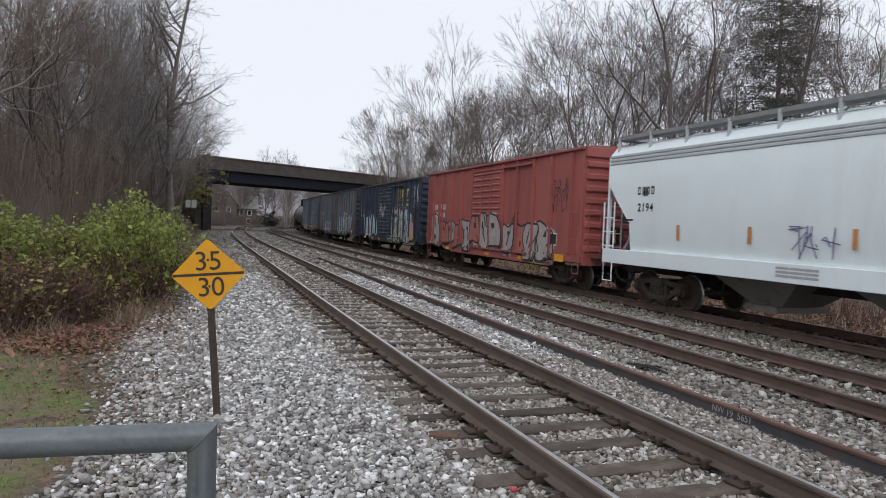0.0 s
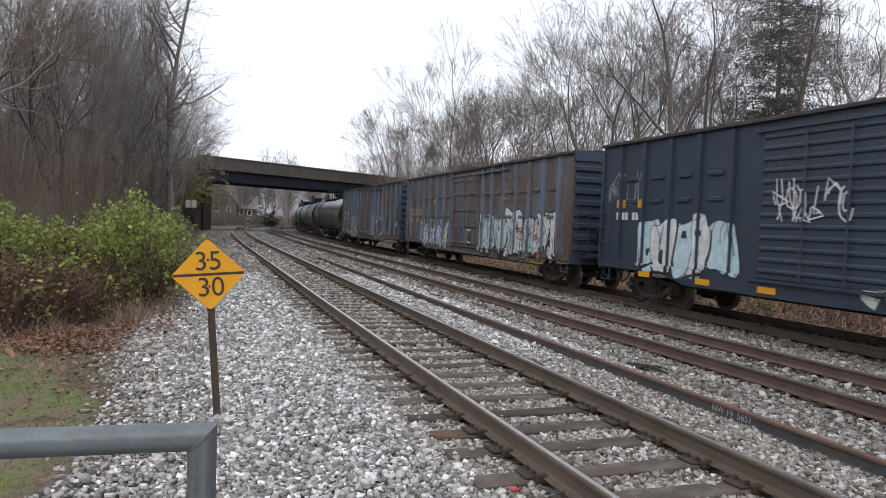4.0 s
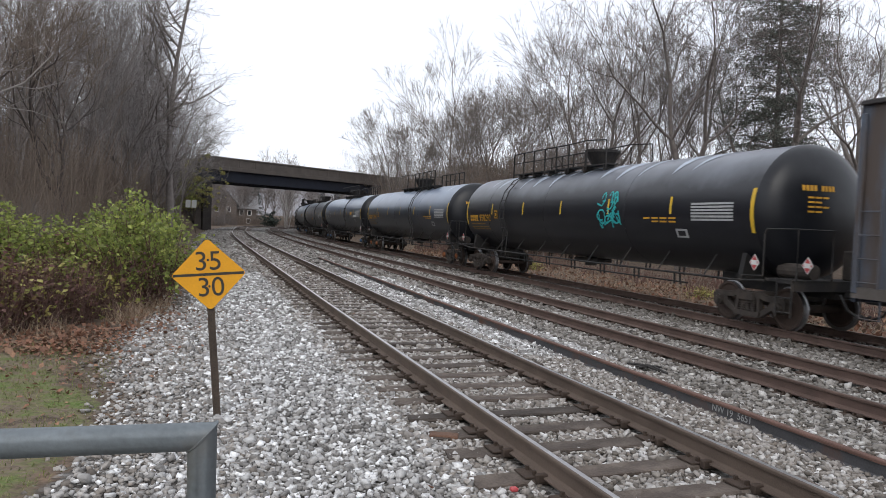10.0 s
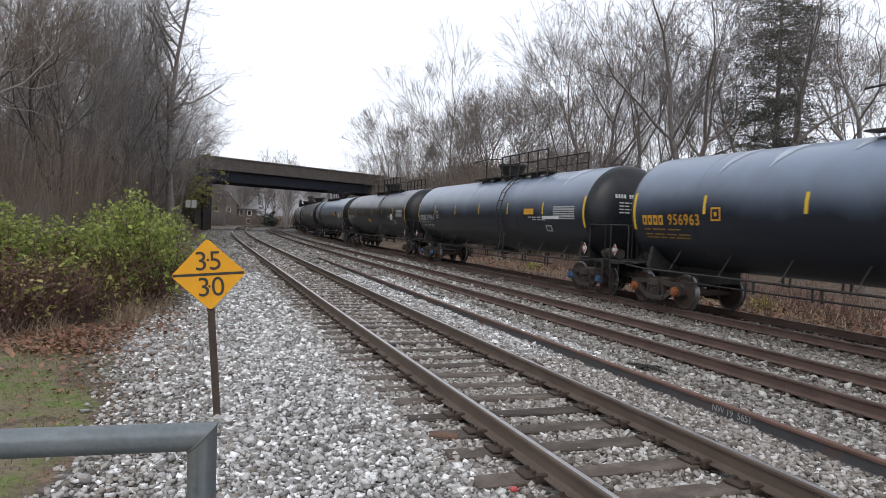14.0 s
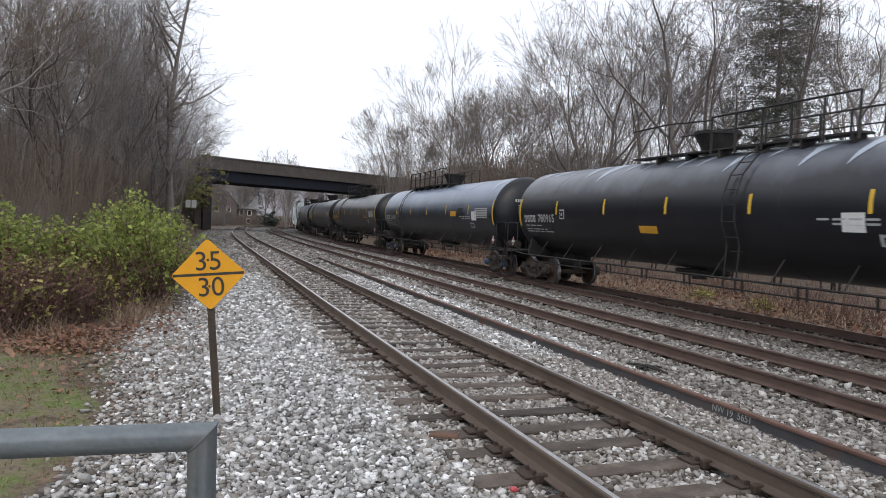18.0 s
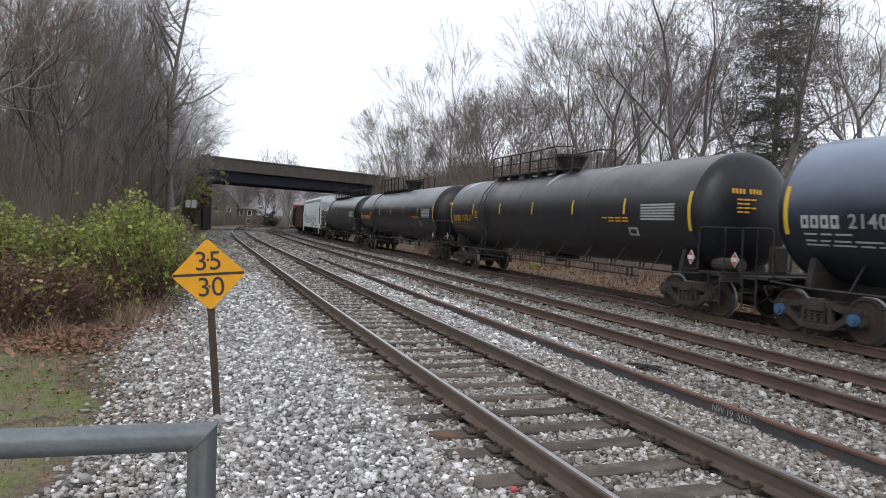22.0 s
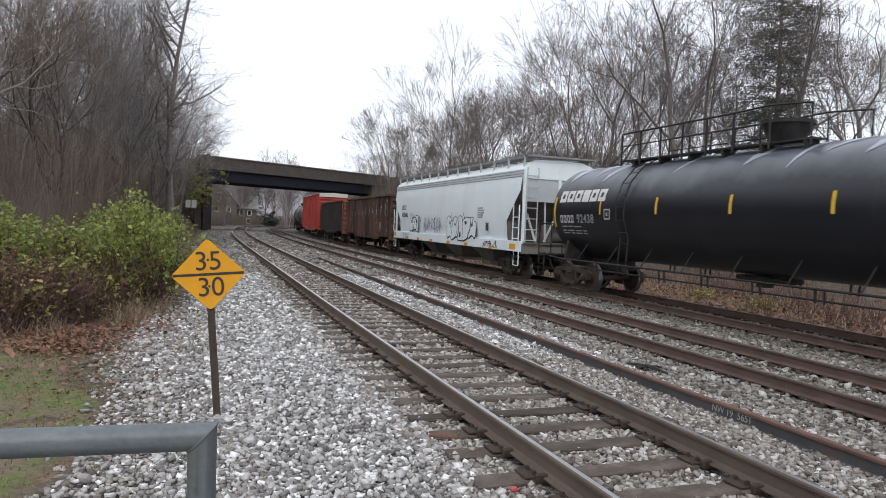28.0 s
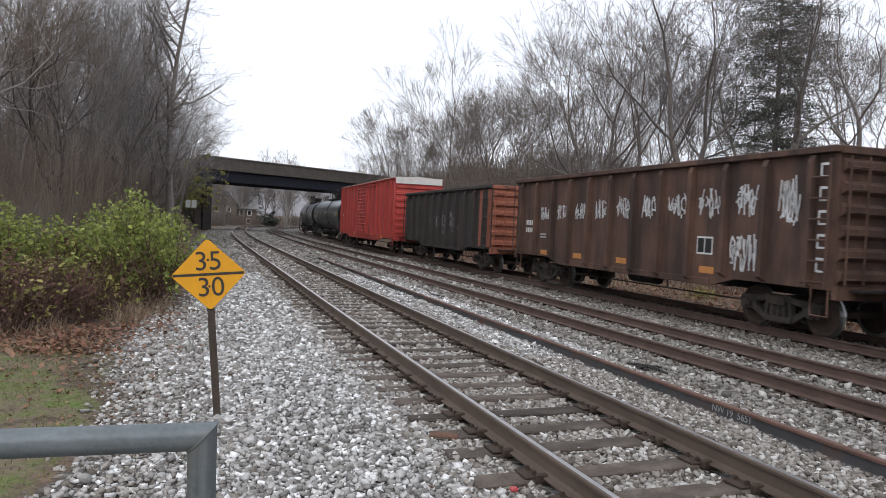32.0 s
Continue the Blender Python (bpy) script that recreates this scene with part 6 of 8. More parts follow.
    tag(car, -h + 1.9, -h + 6.6, 1.0, 2.5, y + 0.014, "spray_dark", 28, 8, 0.035, ribs, d)
    tag(car, -h + 2.2, -h + 6.2, 0.95, 1.6, y + 0.016, "spray_lime", 29, 6, 0.03, ribs, d)
    mural(car, -h + 0.9, -h + 2.2, 1.0, 2.2, y + 0.012, ["spray_pink"], None, 22, 2, ribs, d)
    mural(car, -h + 2.6, -h + 5.6, 2.35, 2.95, y, ["spray_pink", "spray_grey"], None, 27, 3, ribs, d)
    mural(car, h - 5.5, h - 2.0, 0.85, 2.4, y, ["spray_aqua", "spray_white"], "spray_dark", 23, 5, ribs, d, low=0.8, cloud="spray_aqua", w=0.025)
    tag(car, -h + 6.9, -h + 8.9, 2.35, 3.15, y + 0.112, "spray_white", 24, 6, 0.035)
    tag(car, -h + 0.15, -h + 1.2, 2.9, 4.0, y, "spray_white", 25, 4, 0.05, ribs, d)
    tag(car, h - 2.0, h - 0.4, 2.8, 3.6, y, "spray_grey", 26, 4, 0.04, ribs, d)
    bars(car, h - 0.9, 2.85, y, [0.22], "gold", 6, 2, ribs=ribs, depth=d)
    bars(car, h - 1.8, 2.85, y, [0.22], "gold", 6, 2, ribs=ribs, depth=d)
    bars(car, h - 0.9, 2.5, y, [0.2], "white", 7, 6, ribs=ribs, depth=d)
    label_plate(car, -h + 3.1, 1.95, y + 0.012)
    reflectors(car, [-h + 0.9], 2.85, y + 0.004, 0.45, 0.40, "gold")
    reflectors(car, [-h + 1.05], 1.25, y + 0.055, 0.5, 0.26)
    reflectors(car, [-h + 5.6, -h + 9.0, -h + 11.0, -h + 13.3], 0.86, 1.572, 0.5, 0.14)

    # two long weathered boxcars with plug doors
    posts = [0.85, 2.0, 3.15, 4.3, 5.45, 6.6, 7.6, 11.6, 12.7, 13.8, 14.9, 16.0, 17.1, 18.3]
    car, L, ribs, y, d = boxcar("rusting grey-brown long boxcar with white graffiti", 51.5, 70.8, "greyrust", 4.47, (8.0, 11.3), "rustdoor", posts, end_paint="navy", roof="roof_dark", seed=4, door_kind="barred", cap="truck", tabs=(3.25, 2.30), post_mat="post_blue", sill_mat="sill_dust")
    h = L / 2
    letters(car, -h + 5.6, 3.9, y, 0.62, 0.75, 3, "rustmark", ribs, d)
    mural(car, -h + 0.9, -h + 7.9, 0.95, 2.5, y, ["spray_white", "spray_white", "spray_aqua", "spray_white"], "spray_dark", 31, 8, ribs, d, low=0.78, w=0.055, cloud="spray_rose")
    tag(car, -h + 1.2, -h + 7.6, 1.0, 2.4, y + 0.014, "spray_aqua", 38, 8, 0.07, ribs, d)
    tag(car, -h + 1.2, -h + 7.6, 1.0, 2.4, y + 0.016, "spray_dark", 39, 9, 0.03, ribs, d)
    mural(car, h - 7.2, h - 3.0, 0.95, 1.9, y, ["spray_white"], "spray_purple", 32, 8, ribs, d, low=0.78, w=0.03, cloud="spray_white")
    tag(car, h - 7.4, h - 2.8, 1.2, 2.2, y + 0.014, "spray_aqua", 36, 9, 0.06, ribs, d)
    tag(car, h - 7.2, h - 3.0, 1.2, 2.1, y + 0.016, "spray_dark", 37, 7, 0.025, ribs, d)
    tag(car, -h + 2.4, -h + 4.0, 1.4, 2.3, y + 0.012, "spray_rose", 34, 2, 0.06, ribs, d)
    letters(car, h - 1.0, 2.75, y, 0.22, 0.30, 2, "gold_pale", ribs, d, bar=False)
    letters(car, h - 2.15, 2.75, y, 0.22, 0.30, 2, "gold_pale", ribs, d, bar=False)
    bars(car, h - 1.0, 2.25, y, [0.2], "gold", 9, 2, ribs=ribs, depth=d)
    bars(car, h - 2.15, 2.25, y, [0.2], "gold", 10, 2, ribs=ribs, depth=d)
    bars(car, h - 3.2, 2.25, y, [0.2], "gold", 10, 2, ribs=ribs, depth=d)
    reflectors(car, [h - 5.2], 3.15, y + 0.002, 0.5, 0.26, "gold")
    reflectors(car, [h - 7.3], 1.5, y + 0.05, 0.14, 0.5)
    reflectors(car, [h - 0.4], 1.6, y + 0.06, 0.10, 1.0, "amber")
    label_plate(car, -h + 8.9, 1.5, y + 0.13, 0.5, 0.6)
    tag(car, -h + 9.6, -h + 10.8, 1.5, 2.2, y + 0.14, "spray_purple", 35, 3, 0.05)

    posts = [0.95, 2.2, 3.3, 4.4, 5.5, 6.6, 7.55, 11.4, 12.5, 13.6, 14.7, 15.8, 16.8, 17.8]
    car, L, ribs, y, d = boxcar("faded grey-blue long boxcar with rust stains and silver graffiti", 72.5, 91.3, "greyblue", 4.46, (7.8, 11.1), "rustdoor", posts, end_paint="navy", roof="roof_dark", seed=5, door_kind="barred", tabs=(3.25, 2.35), post_mat="post_blue", sill_mat="sill_dust")
    h = L / 2
    letters(car, -h + 5.3, 3.95, y, 0.62, 0.78, 3, "rustmark", ribs, d)
    mural(car, -h + 4.0, -h + 7.6, 1.0, 2.6, y, ["greyblue", "spray_grey"], "spray_white", 41, 4, ribs, d, low=0.78, w=0.03)
    mural(car, h - 6.8, h - 2.6, 0.95, 2.3, y, ["greyblue", "spray_grey"], "spray_white", 42, 5, ribs, d, low=0.78, w=0.03)
    for i, x in enumerate((1.6, 3.3, 5.0, 6.7)):
        part("paint_patch", bx(-h + x - 0.38, -h + x + 0.38, y, y + 0.012, 1.15, 2.1), M["navy"], car, "dark repainted panel")
        part("paint_patch", bx(h - x - 0.30, h - x + 0.30, y, y + 0.012, 1.2, 2.7 if i < 2 else 1.8), M["navy"], car, "dark repainted panel")
    reflectors(car, [-h + 2.3, -h + 4.2, -h + 6.0, -h + 8.6, -h + 10.2, h - 3.0, h - 5.0, h - 6.6, h - 1.3], 1.24, y + 0.13, 0.45, 0.13)
    letters(car, h - 1.1, 2.65, y + 0.015, 0.20, 0.26, 2, "gold_pale", ribs, d, bar=False)
    letters(car, h - 2.0, 2.65, y + 0.015, 0.20, 0.26, 2, "gold_pale", ribs, d, bar=False)
    for x in (1.1, 2.0, 3.0):
        bars(car, h - x, 2.3, y + 0.015, [0.2], "gold", 9, 2, ribs=ribs, depth=d)
    reflectors(car, [h - 4.9], 3.2, y + 0.002, 0.45, 0.3, "gold")
    label_plate(car, -h + 2.3, 1.85, y + 0.02)
    mural(car, -h + 0.5, -h + 1.1, 1.7, 2.1, y, ["spray_white"], None, 44, 1)

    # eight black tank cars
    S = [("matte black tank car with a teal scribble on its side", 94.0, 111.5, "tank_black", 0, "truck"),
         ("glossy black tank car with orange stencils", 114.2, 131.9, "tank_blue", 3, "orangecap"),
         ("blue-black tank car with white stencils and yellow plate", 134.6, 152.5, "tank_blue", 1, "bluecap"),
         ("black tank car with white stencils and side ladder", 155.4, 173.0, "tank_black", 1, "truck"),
         ("weathered blue-black tank car with chalky patches and painted sheen", 175.6, 193.8, "tank_blue", 2, "bluecap"),
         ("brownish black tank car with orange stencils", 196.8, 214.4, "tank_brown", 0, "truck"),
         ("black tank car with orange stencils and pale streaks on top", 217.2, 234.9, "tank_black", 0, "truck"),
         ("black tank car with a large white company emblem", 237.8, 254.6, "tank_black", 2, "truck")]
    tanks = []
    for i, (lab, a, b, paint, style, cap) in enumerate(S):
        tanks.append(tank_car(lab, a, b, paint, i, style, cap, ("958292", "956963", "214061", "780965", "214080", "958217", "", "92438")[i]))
    for i, (car, h, rad, zc, band) in enumerate(tanks):
        # chalky streaks that run down from the top, sky reflection painted into their colour
        r = random.Random(70 + i)
        for k in range((14, 8, 9, 14, 10, 6, 14, 13)[i]):
            x = h - 0.9 - k * 1.12 + r.uniform(-0.2, 0.2) if i in (0, 3, 6, 7) else r.uniform(-h + 0.5, h - 0.9)
            vs, fs = [], []
            a0, a1 = r.uniform(80, 88), r.uniform(34, 58)
            w0, lean = r.uniform(0.16, 0.55), r.uniform(0.25, 0.7)
            n = 8
            for j in range(n + 1):
                f = j / n
                a = radians(a0 + (a1 - a0) * f)
                w = w0 * (1 - f) * (0.7 + 0.5 * r.random()) + 0.01
                for q in (-1, 1):
                    vs.append((x + lean * f + q * w, (rad + 0.009) * math.cos(a), zc + (rad + 0.009) * math.sin(a)))
            for j in range(n):
                fs.append((2 * j, 2 * j + 1, 2 * j + 3, 2 * j + 2))
            part("chalk_streak", mesh_of("chalk_streak", vs, fs, M["tank_streak"], True), None, car, "pale streak of chalk and painted sky reflection")
    car, h, rad, zc, band = tanks[0]
    r = random.Random(5)
    bm = bmesh.new()
    for i in range(6):
        for st in stroke_set(r, r.randrange(8)):
            ribbon(bm, smooth_path([(-h + 5.3 + 0.36 * (i % 3) + 0.34 * a, 2.62 - 0.5 * (i // 3) + 0.45 * b) for a, b in st]), 0.05, 0)
    for v in bm.verts:
        dz = max(-1.2, min(1.2, v.co.z - zc))
        v.co.y = math.sqrt((rad + 0.007) ** 2 - dz * dz)
    part("spray_tag", bm, M["teal"], car, "teal sprayed scribble")
    band2 = tanks[2][4]
    band2(-tanks[2][1] + 3.6, -tanks[2][1] + 4.4, -4, 4, "gold", "caution_plate", 0.008, "yellow caution plate")
    band2(-tanks[2][1] + 1.7, -tanks[2][1] + 2.9, -10, -6, "white", "notice_plate", 0.008)
    b3, h3 = tanks[3][4], tanks[3][1]
    b3(-h3 + 3.0, -h3 + 3.5, -17, -3, "white", "notice_plate", 0.008, "white notice plate")
    b3(-h3 + 9.2, -h3 + 10.0, -24, -16, "gold", "caution_plate", 0.008, "yellow caution plate")
    b4, h4 = tanks[4][4], tanks[4][1]
    b4(-h4 + 4.5, -h4 + 5.3, -7, 2, "gold", "caution_plate", 0.008, "yellow caution plate")
    b4(-h4 + 1.9, -h4 + 2.5, -14, 1, "white", "notice_plate", 0.008, "white notice plate")
    b4(h4 - 14.6, h4 - 13.9, -2, 7, "steel_black", "patch", 0.008)
    # white emblem of the last tank car, as plain blocks
    b7, h7 = tanks[7][4], tanks[7][1]
    for i in range(6):
        a = h7 - 0.35 - i * 0.47
        b7(a - 0.40, a, 11, 26, "white", "emblem", 0.007, "white block of the company emblem")
        if i in (0, 1, 2, 4, 5):
            b7(a - 0.27, a - 0.13, 15.5, 21.5, "tank_black", "emblem_gap", 0.011)

    # pale hopper with graffiti
    car, L = hopper("pale grey covered hopper car with black and purple graffiti", 257.1, 275.3, 2)
    h = L / 2
    letters(car, h - 1.75, 2.98, 1.602, 0.14, 0.25, 4, "blackpaint", bar=False, name="marking")
    side_text("458486", car, h - 1.75, 2.42, 1.608, 0.36, "blackpaint")
    bars(car, h - 1.2, 2.1, 1.592, [0.05, 0.05], "offwhite", 3, [3, 2], wide=3.0, lines=2)
    mural(car, -h + 4.6, -h + 8.2, 1.25, 2.35, 1.605, ["hopper"], "spray_dark", 51, 5, w=0.035)
    tag(car, -h + 9.2, -h + 12.2, 1.55, 2.3, 1.60, "spray_purple", 52, 9, 0.035)
    tag(car, -h + 12.6, -h + 14.4, 1.7, 2.4, 1.60, "spray_purple", 53, 4, 0.045)
    mural(car, h - 5.2, h - 3.5, 1.5, 2.4, 1.604, ["hopper"], "spray_dark", 54, 3, w=0.04)
    tag(car, -h + 2.0, -h + 3.6, 1.1, 1.4, 1.602, "spray_dark", 55, 5, 0.03)
    tag(car, h - 3.4, h - 2.2, 1.08, 1.4, 1.602, "spray_purple", 56, 4, 0.03)
    bars(car, -h + 4.3, 2.75, 1.606, [0.06] * 5, "offwhite", 6, [3, 4, 4, 3, 3], wide=3.0, lines=5)
    label_plate(car, -h + 3.2, 1.95, 1.594, 0.34, 0.40)
    reflectors(car, [-h + 0.6], 1.24, 1.602, 0.55, 0.2)
    reflectors(car, [-h + 2.7, -h + 5.6, -h + 8.0, -h + 10.7, -h + 13.0, h - 3.0], 1.14, 1.602, 0.42, 0.13)
    reflectors(car, [h - 0.35], 1.28, 1.602, 0.4, 0.2)

    # rusty gondola
    car, L, y = gondola("rust-brown open gondola with white chalk graffiti", 276.8, 291.0, "rustbrown", 3.74, 12, 0.80, 3)
    h = L / 2
    step = (L - 1.1) / 11
    xs = [-h + 0.55 + step * (i + 0.5) for i in range(11)]
    for i, x in enumerate(xs[1:10]):
        tag(car, x - 0.32, x + 0.32, 2.45 - 0.02 * i, 3.1 - 0.05 * i, y, "spray_white", 60 + i, 4, 0.038)
    tag(car, xs[1] - 0.4, xs[1] + 0.4, 1.25, 2.0, y, "spray_white", 72, 6, 0.04)
    tag(car, xs[0] - 0.25, xs[0] + 0.3, 2.3, 3.2, y, "spray_white", 73, 4, 0.04)
    bars(car, h - 0.85, 2.25, y, [0.17], "white", 1, 4)
    bars(car, h - 0.85, 1.98, y, [0.17], "white", 2, 4)
    bars(car, h - 2.0, 1.8, y, [0.06, 0.06], "offwhite", 2, [3, 3], wide=2.2, lines=2)
    label_plate(car, xs[2] + 0.1, 1.72, y, 0.55, 0.42)
    reflectors(car, [xs[2] + 0.0, xs[5], xs[7] + 0.1, xs[9]], 1.15, y, 0.5, 0.16, "hazard_orange")
    bm = bmesh.new()
    for i in range(5):
        zc = 3.42 - i * 0.45
        flat(bm, [(-h + 0.30, zc), (-h + 0.12, zc), (-h + 0.12, zc - 0.05), (-h + 0.30, zc - 0.05)], y + 0.135)
        flat(bm, [(-h + 0.30, zc), (-h + 0.26, zc), (-h + 0.26, zc - 0.28), (-h + 0.30, zc - 0.28)], y + 0.135)
        flat(bm, [(-h + 0.30, zc - 0.24), (-h + 0.12, zc - 0.24), (-h + 0.12, zc - 0.28), (-h + 0.30, zc - 0.28)], y + 0.135)
    part("spray_stroke", bm, M["spray_white"], car, "chalk-white block strokes on the ladder corner")

    car, L, y = gondola("worn black open gondola with an orange-red end", 293.6, 306.4, "gon_black", 3.68, 11, 0.80, 4, "orange_worn")
    h = L / 2
    tag(car, -h + 4.0, -h + 8.0, 1.6, 2.6, y, "spray_grey", 81, 5, 0.05)
    part("paint_patch", bx(-h, -h + 1.3, y - 0.001, y + 0.004, 1.1, 3.5), M["orange_worn"], car, "orange-red worn panel")

    # bright red high boxcar with a pale roof end
    posts = [0.9, 2.2, 3.5, 4.8, 6.1, 7.4, 11.3, 12.6, 13.9, 15.2, 16.5, 17.6]
    car, L, ribs, y, d = boxcar("bright red tall boxcar with pale roof edge", 309.2, 327.4, "red_bright", 4.75, (8.0, 11.0), "red_bright", posts, roof="roof_white", seed=6)
    h = L / 2
    part("end_cap", bx(-h - 0.09, -h - 0.055, -1.5, 1.5, 4.40, 4.80), M["roof_white"], car, "white upper end panel")
    bars(car, h - 1.0, 2.6, y, [0.22], "white", 1, 4, ribs=ribs, depth=d)
    reflectors(car, [-h + 3, -h + 6, -h + 12], 1.0, 1.58)

    for a in (329.8, 350.1):
        car, h, rad, zc, band = tank_car("black tank car at the rear of the train", a, a + 17.6, "tank_black", 9, 1)
        band(-1.5, -0.6, 2, 8, "white", "notice_plate", 0.008)


consist()
# ---- trees ----
def tube_arrays(paths):
    """Branches as tapered tubes in triangles: paths of (points (n,3), radii (n), sides); two-point paths end in a tip."""
    groups = {}
    for pts, rad, n in paths:
        groups.setdefault((len(pts), n), []).append((pts, rad))
    V, F, base = [], [], 0
    for (k, n), items in groups.items():
        P = np.array([p for p, _ in items])
        R = np.array([q for _, q in items])
        m = len(P)
        t = np.gradient(P, axis=1)
        t /= np.linalg.norm(t, axis=2, keepdims=True) + 1e-9
        steep = np.abs(t[:, :1, 1:2]) < 0.9
        ref = np.where(steep, np.array([0.31, 0.95, 0.05]), np.array([1.0, 0.0, 0.0]))
        u = np.cross(t, np.broadcast_to(ref, t.shape))
        u /= np.linalg.norm(u, axis=2, keepdims=True) + 1e-9
        w = np.cross(t, u)
        a = np.arange(n) * 2 * np.pi / n
        j = np.arange(n)
        if k == 2:
            ring = P[:, :1] + R[:, :1, None] * (np.cos(a)[None, :, None] * u[:, :1] + np.sin(a)[None, :, None] * w[:, :1])
            V.append(np.concatenate([ring, P[:, 1:]], axis=1).reshape(-1, 3))
            one = np.stack([j, (j + 1) % n, np.full(n, n)], -1)
            size = n + 1
        else:
            ring = P[:, :, None, :] + R[:, :, None, None] * (np.cos(a)[None, None, :, None] * u[:, :, None, :] + np.sin(a)[None, None, :, None] * w[:, :, None, :])
            V.append(ring.reshape(-1, 3))
            i = np.arange(k - 1)[:, None] * n
            jj, jn = j[None, :], (j[None, :] + 1) % n
            q = np.stack([i + jj, i + jn, i + n + jn, i + n + jj], -1).reshape(-1, 4)
            one = np.concatenate([q[:, [0, 1, 2]], q[:, [0, 2, 3]]])
            size = k * n
        F.append((one[None] + (base + np.arange(m) * size)[:, None, None]).reshape(-1, 3))
        base += m * size
    return np.concatenate(V), np.concatenate(F)


def bare_tree(seed, height, spread=0.5, trunks=1, twig=0.006, levels=4, kids=(9, 7, 6, 5), lean=0.0, first=0.25, droop=0.0, trunk_r=None, ratio=(0.42, 0.66), wild=1.0):
    """Branch paths of a leafless tree."""
    r = np.random.RandomState(seed)
    trunk, limbs, fine = [], [], []

    def grow(p, d, length, rad, level):
        n = (8, 6, 5, 3, 2)[level]
        pts = [p]
        step = length / (n - 1)
        d = d / np.linalg.norm(d)
        for i in range(n - 1):
            d = d + r.normal(0, (0.07, 0.14, 0.2, 0.25, 0.3)[level] * wild, 3) + np.array([0, 0, (0.05, 0.07, 0.04, 0.0, 0.0)[level] - droop * level])
            d /= np.linalg.norm(d)
            pts.append(pts[-1] + d * step)
        pts = np.array(pts)
        end = rad * (0.1 if level == 0 else 0.3 if level < levels - 1 else 0.5)
        rr = np.linspace(rad, max(end, twig * 0.6), n)
        (trunk if level == 0 else limbs if level < 3 else fine).append((pts, rr, (8, 5, 4, 3, 3)[level]))
        if level >= levels:
            return
        c = kids[level] * r.uniform(0.8, 1.2)
        c = int(c + 0.5)
        lo = first if level == 0 else 0.15
        for k in range(c):
            f = lo + (1 - lo) * (k + r.uniform(0.2, 0.95)) / c
            x = f * (n - 1)
            i = min(int(x), n - 2)
            q = pts[i] + (pts[i + 1] - pts[i]) * (x - i)
            dd = pts[i + 1] - pts[i]
            dd /= np.linalg.norm(dd)
            side = r.normal(0, 1, 3)
            side -= side.dot(dd) * dd
            side /= np.linalg.norm(side) + 1e-9
            ang = spread * r.uniform(0.7, 1.35) + 0.06 * level
            nd = dd * math.cos(ang) + side * math.sin(ang)
            ll = length * r.uniform(*ratio) * (1.1 - 0.55 * f if level == 0 else 1.0 - 0.35 * f)
            grow(q, nd, ll, max(twig, np.interp(f, [0, 1], [rad, end]) * (r.uniform(0.5, 0.74) if level < 2 else r.uniform(0.42, 0.6))), level + 1)

    for k in range(trunks):
        a = r.uniform(0, 6.28)
        tilt = lean if trunks == 1 else 0.12 + 0.14 * r.rand()
        d = np.array([math.cos(a) * tilt, math.sin(a) * tilt, 1.0])
        p = np.array([0, 0, -0.3]) if trunks == 1 else np.array([math.cos(a) * 0.3, math.sin(a) * 0.3, -0.3])
        grow(p, d, height * (0.85 if k == 0 else r.uniform(0.6, 0.9)), (trunk_r or height * 0.013) * (1.0 if trunks == 1 else 0.75), 0)
    return trunk, limbs, fine


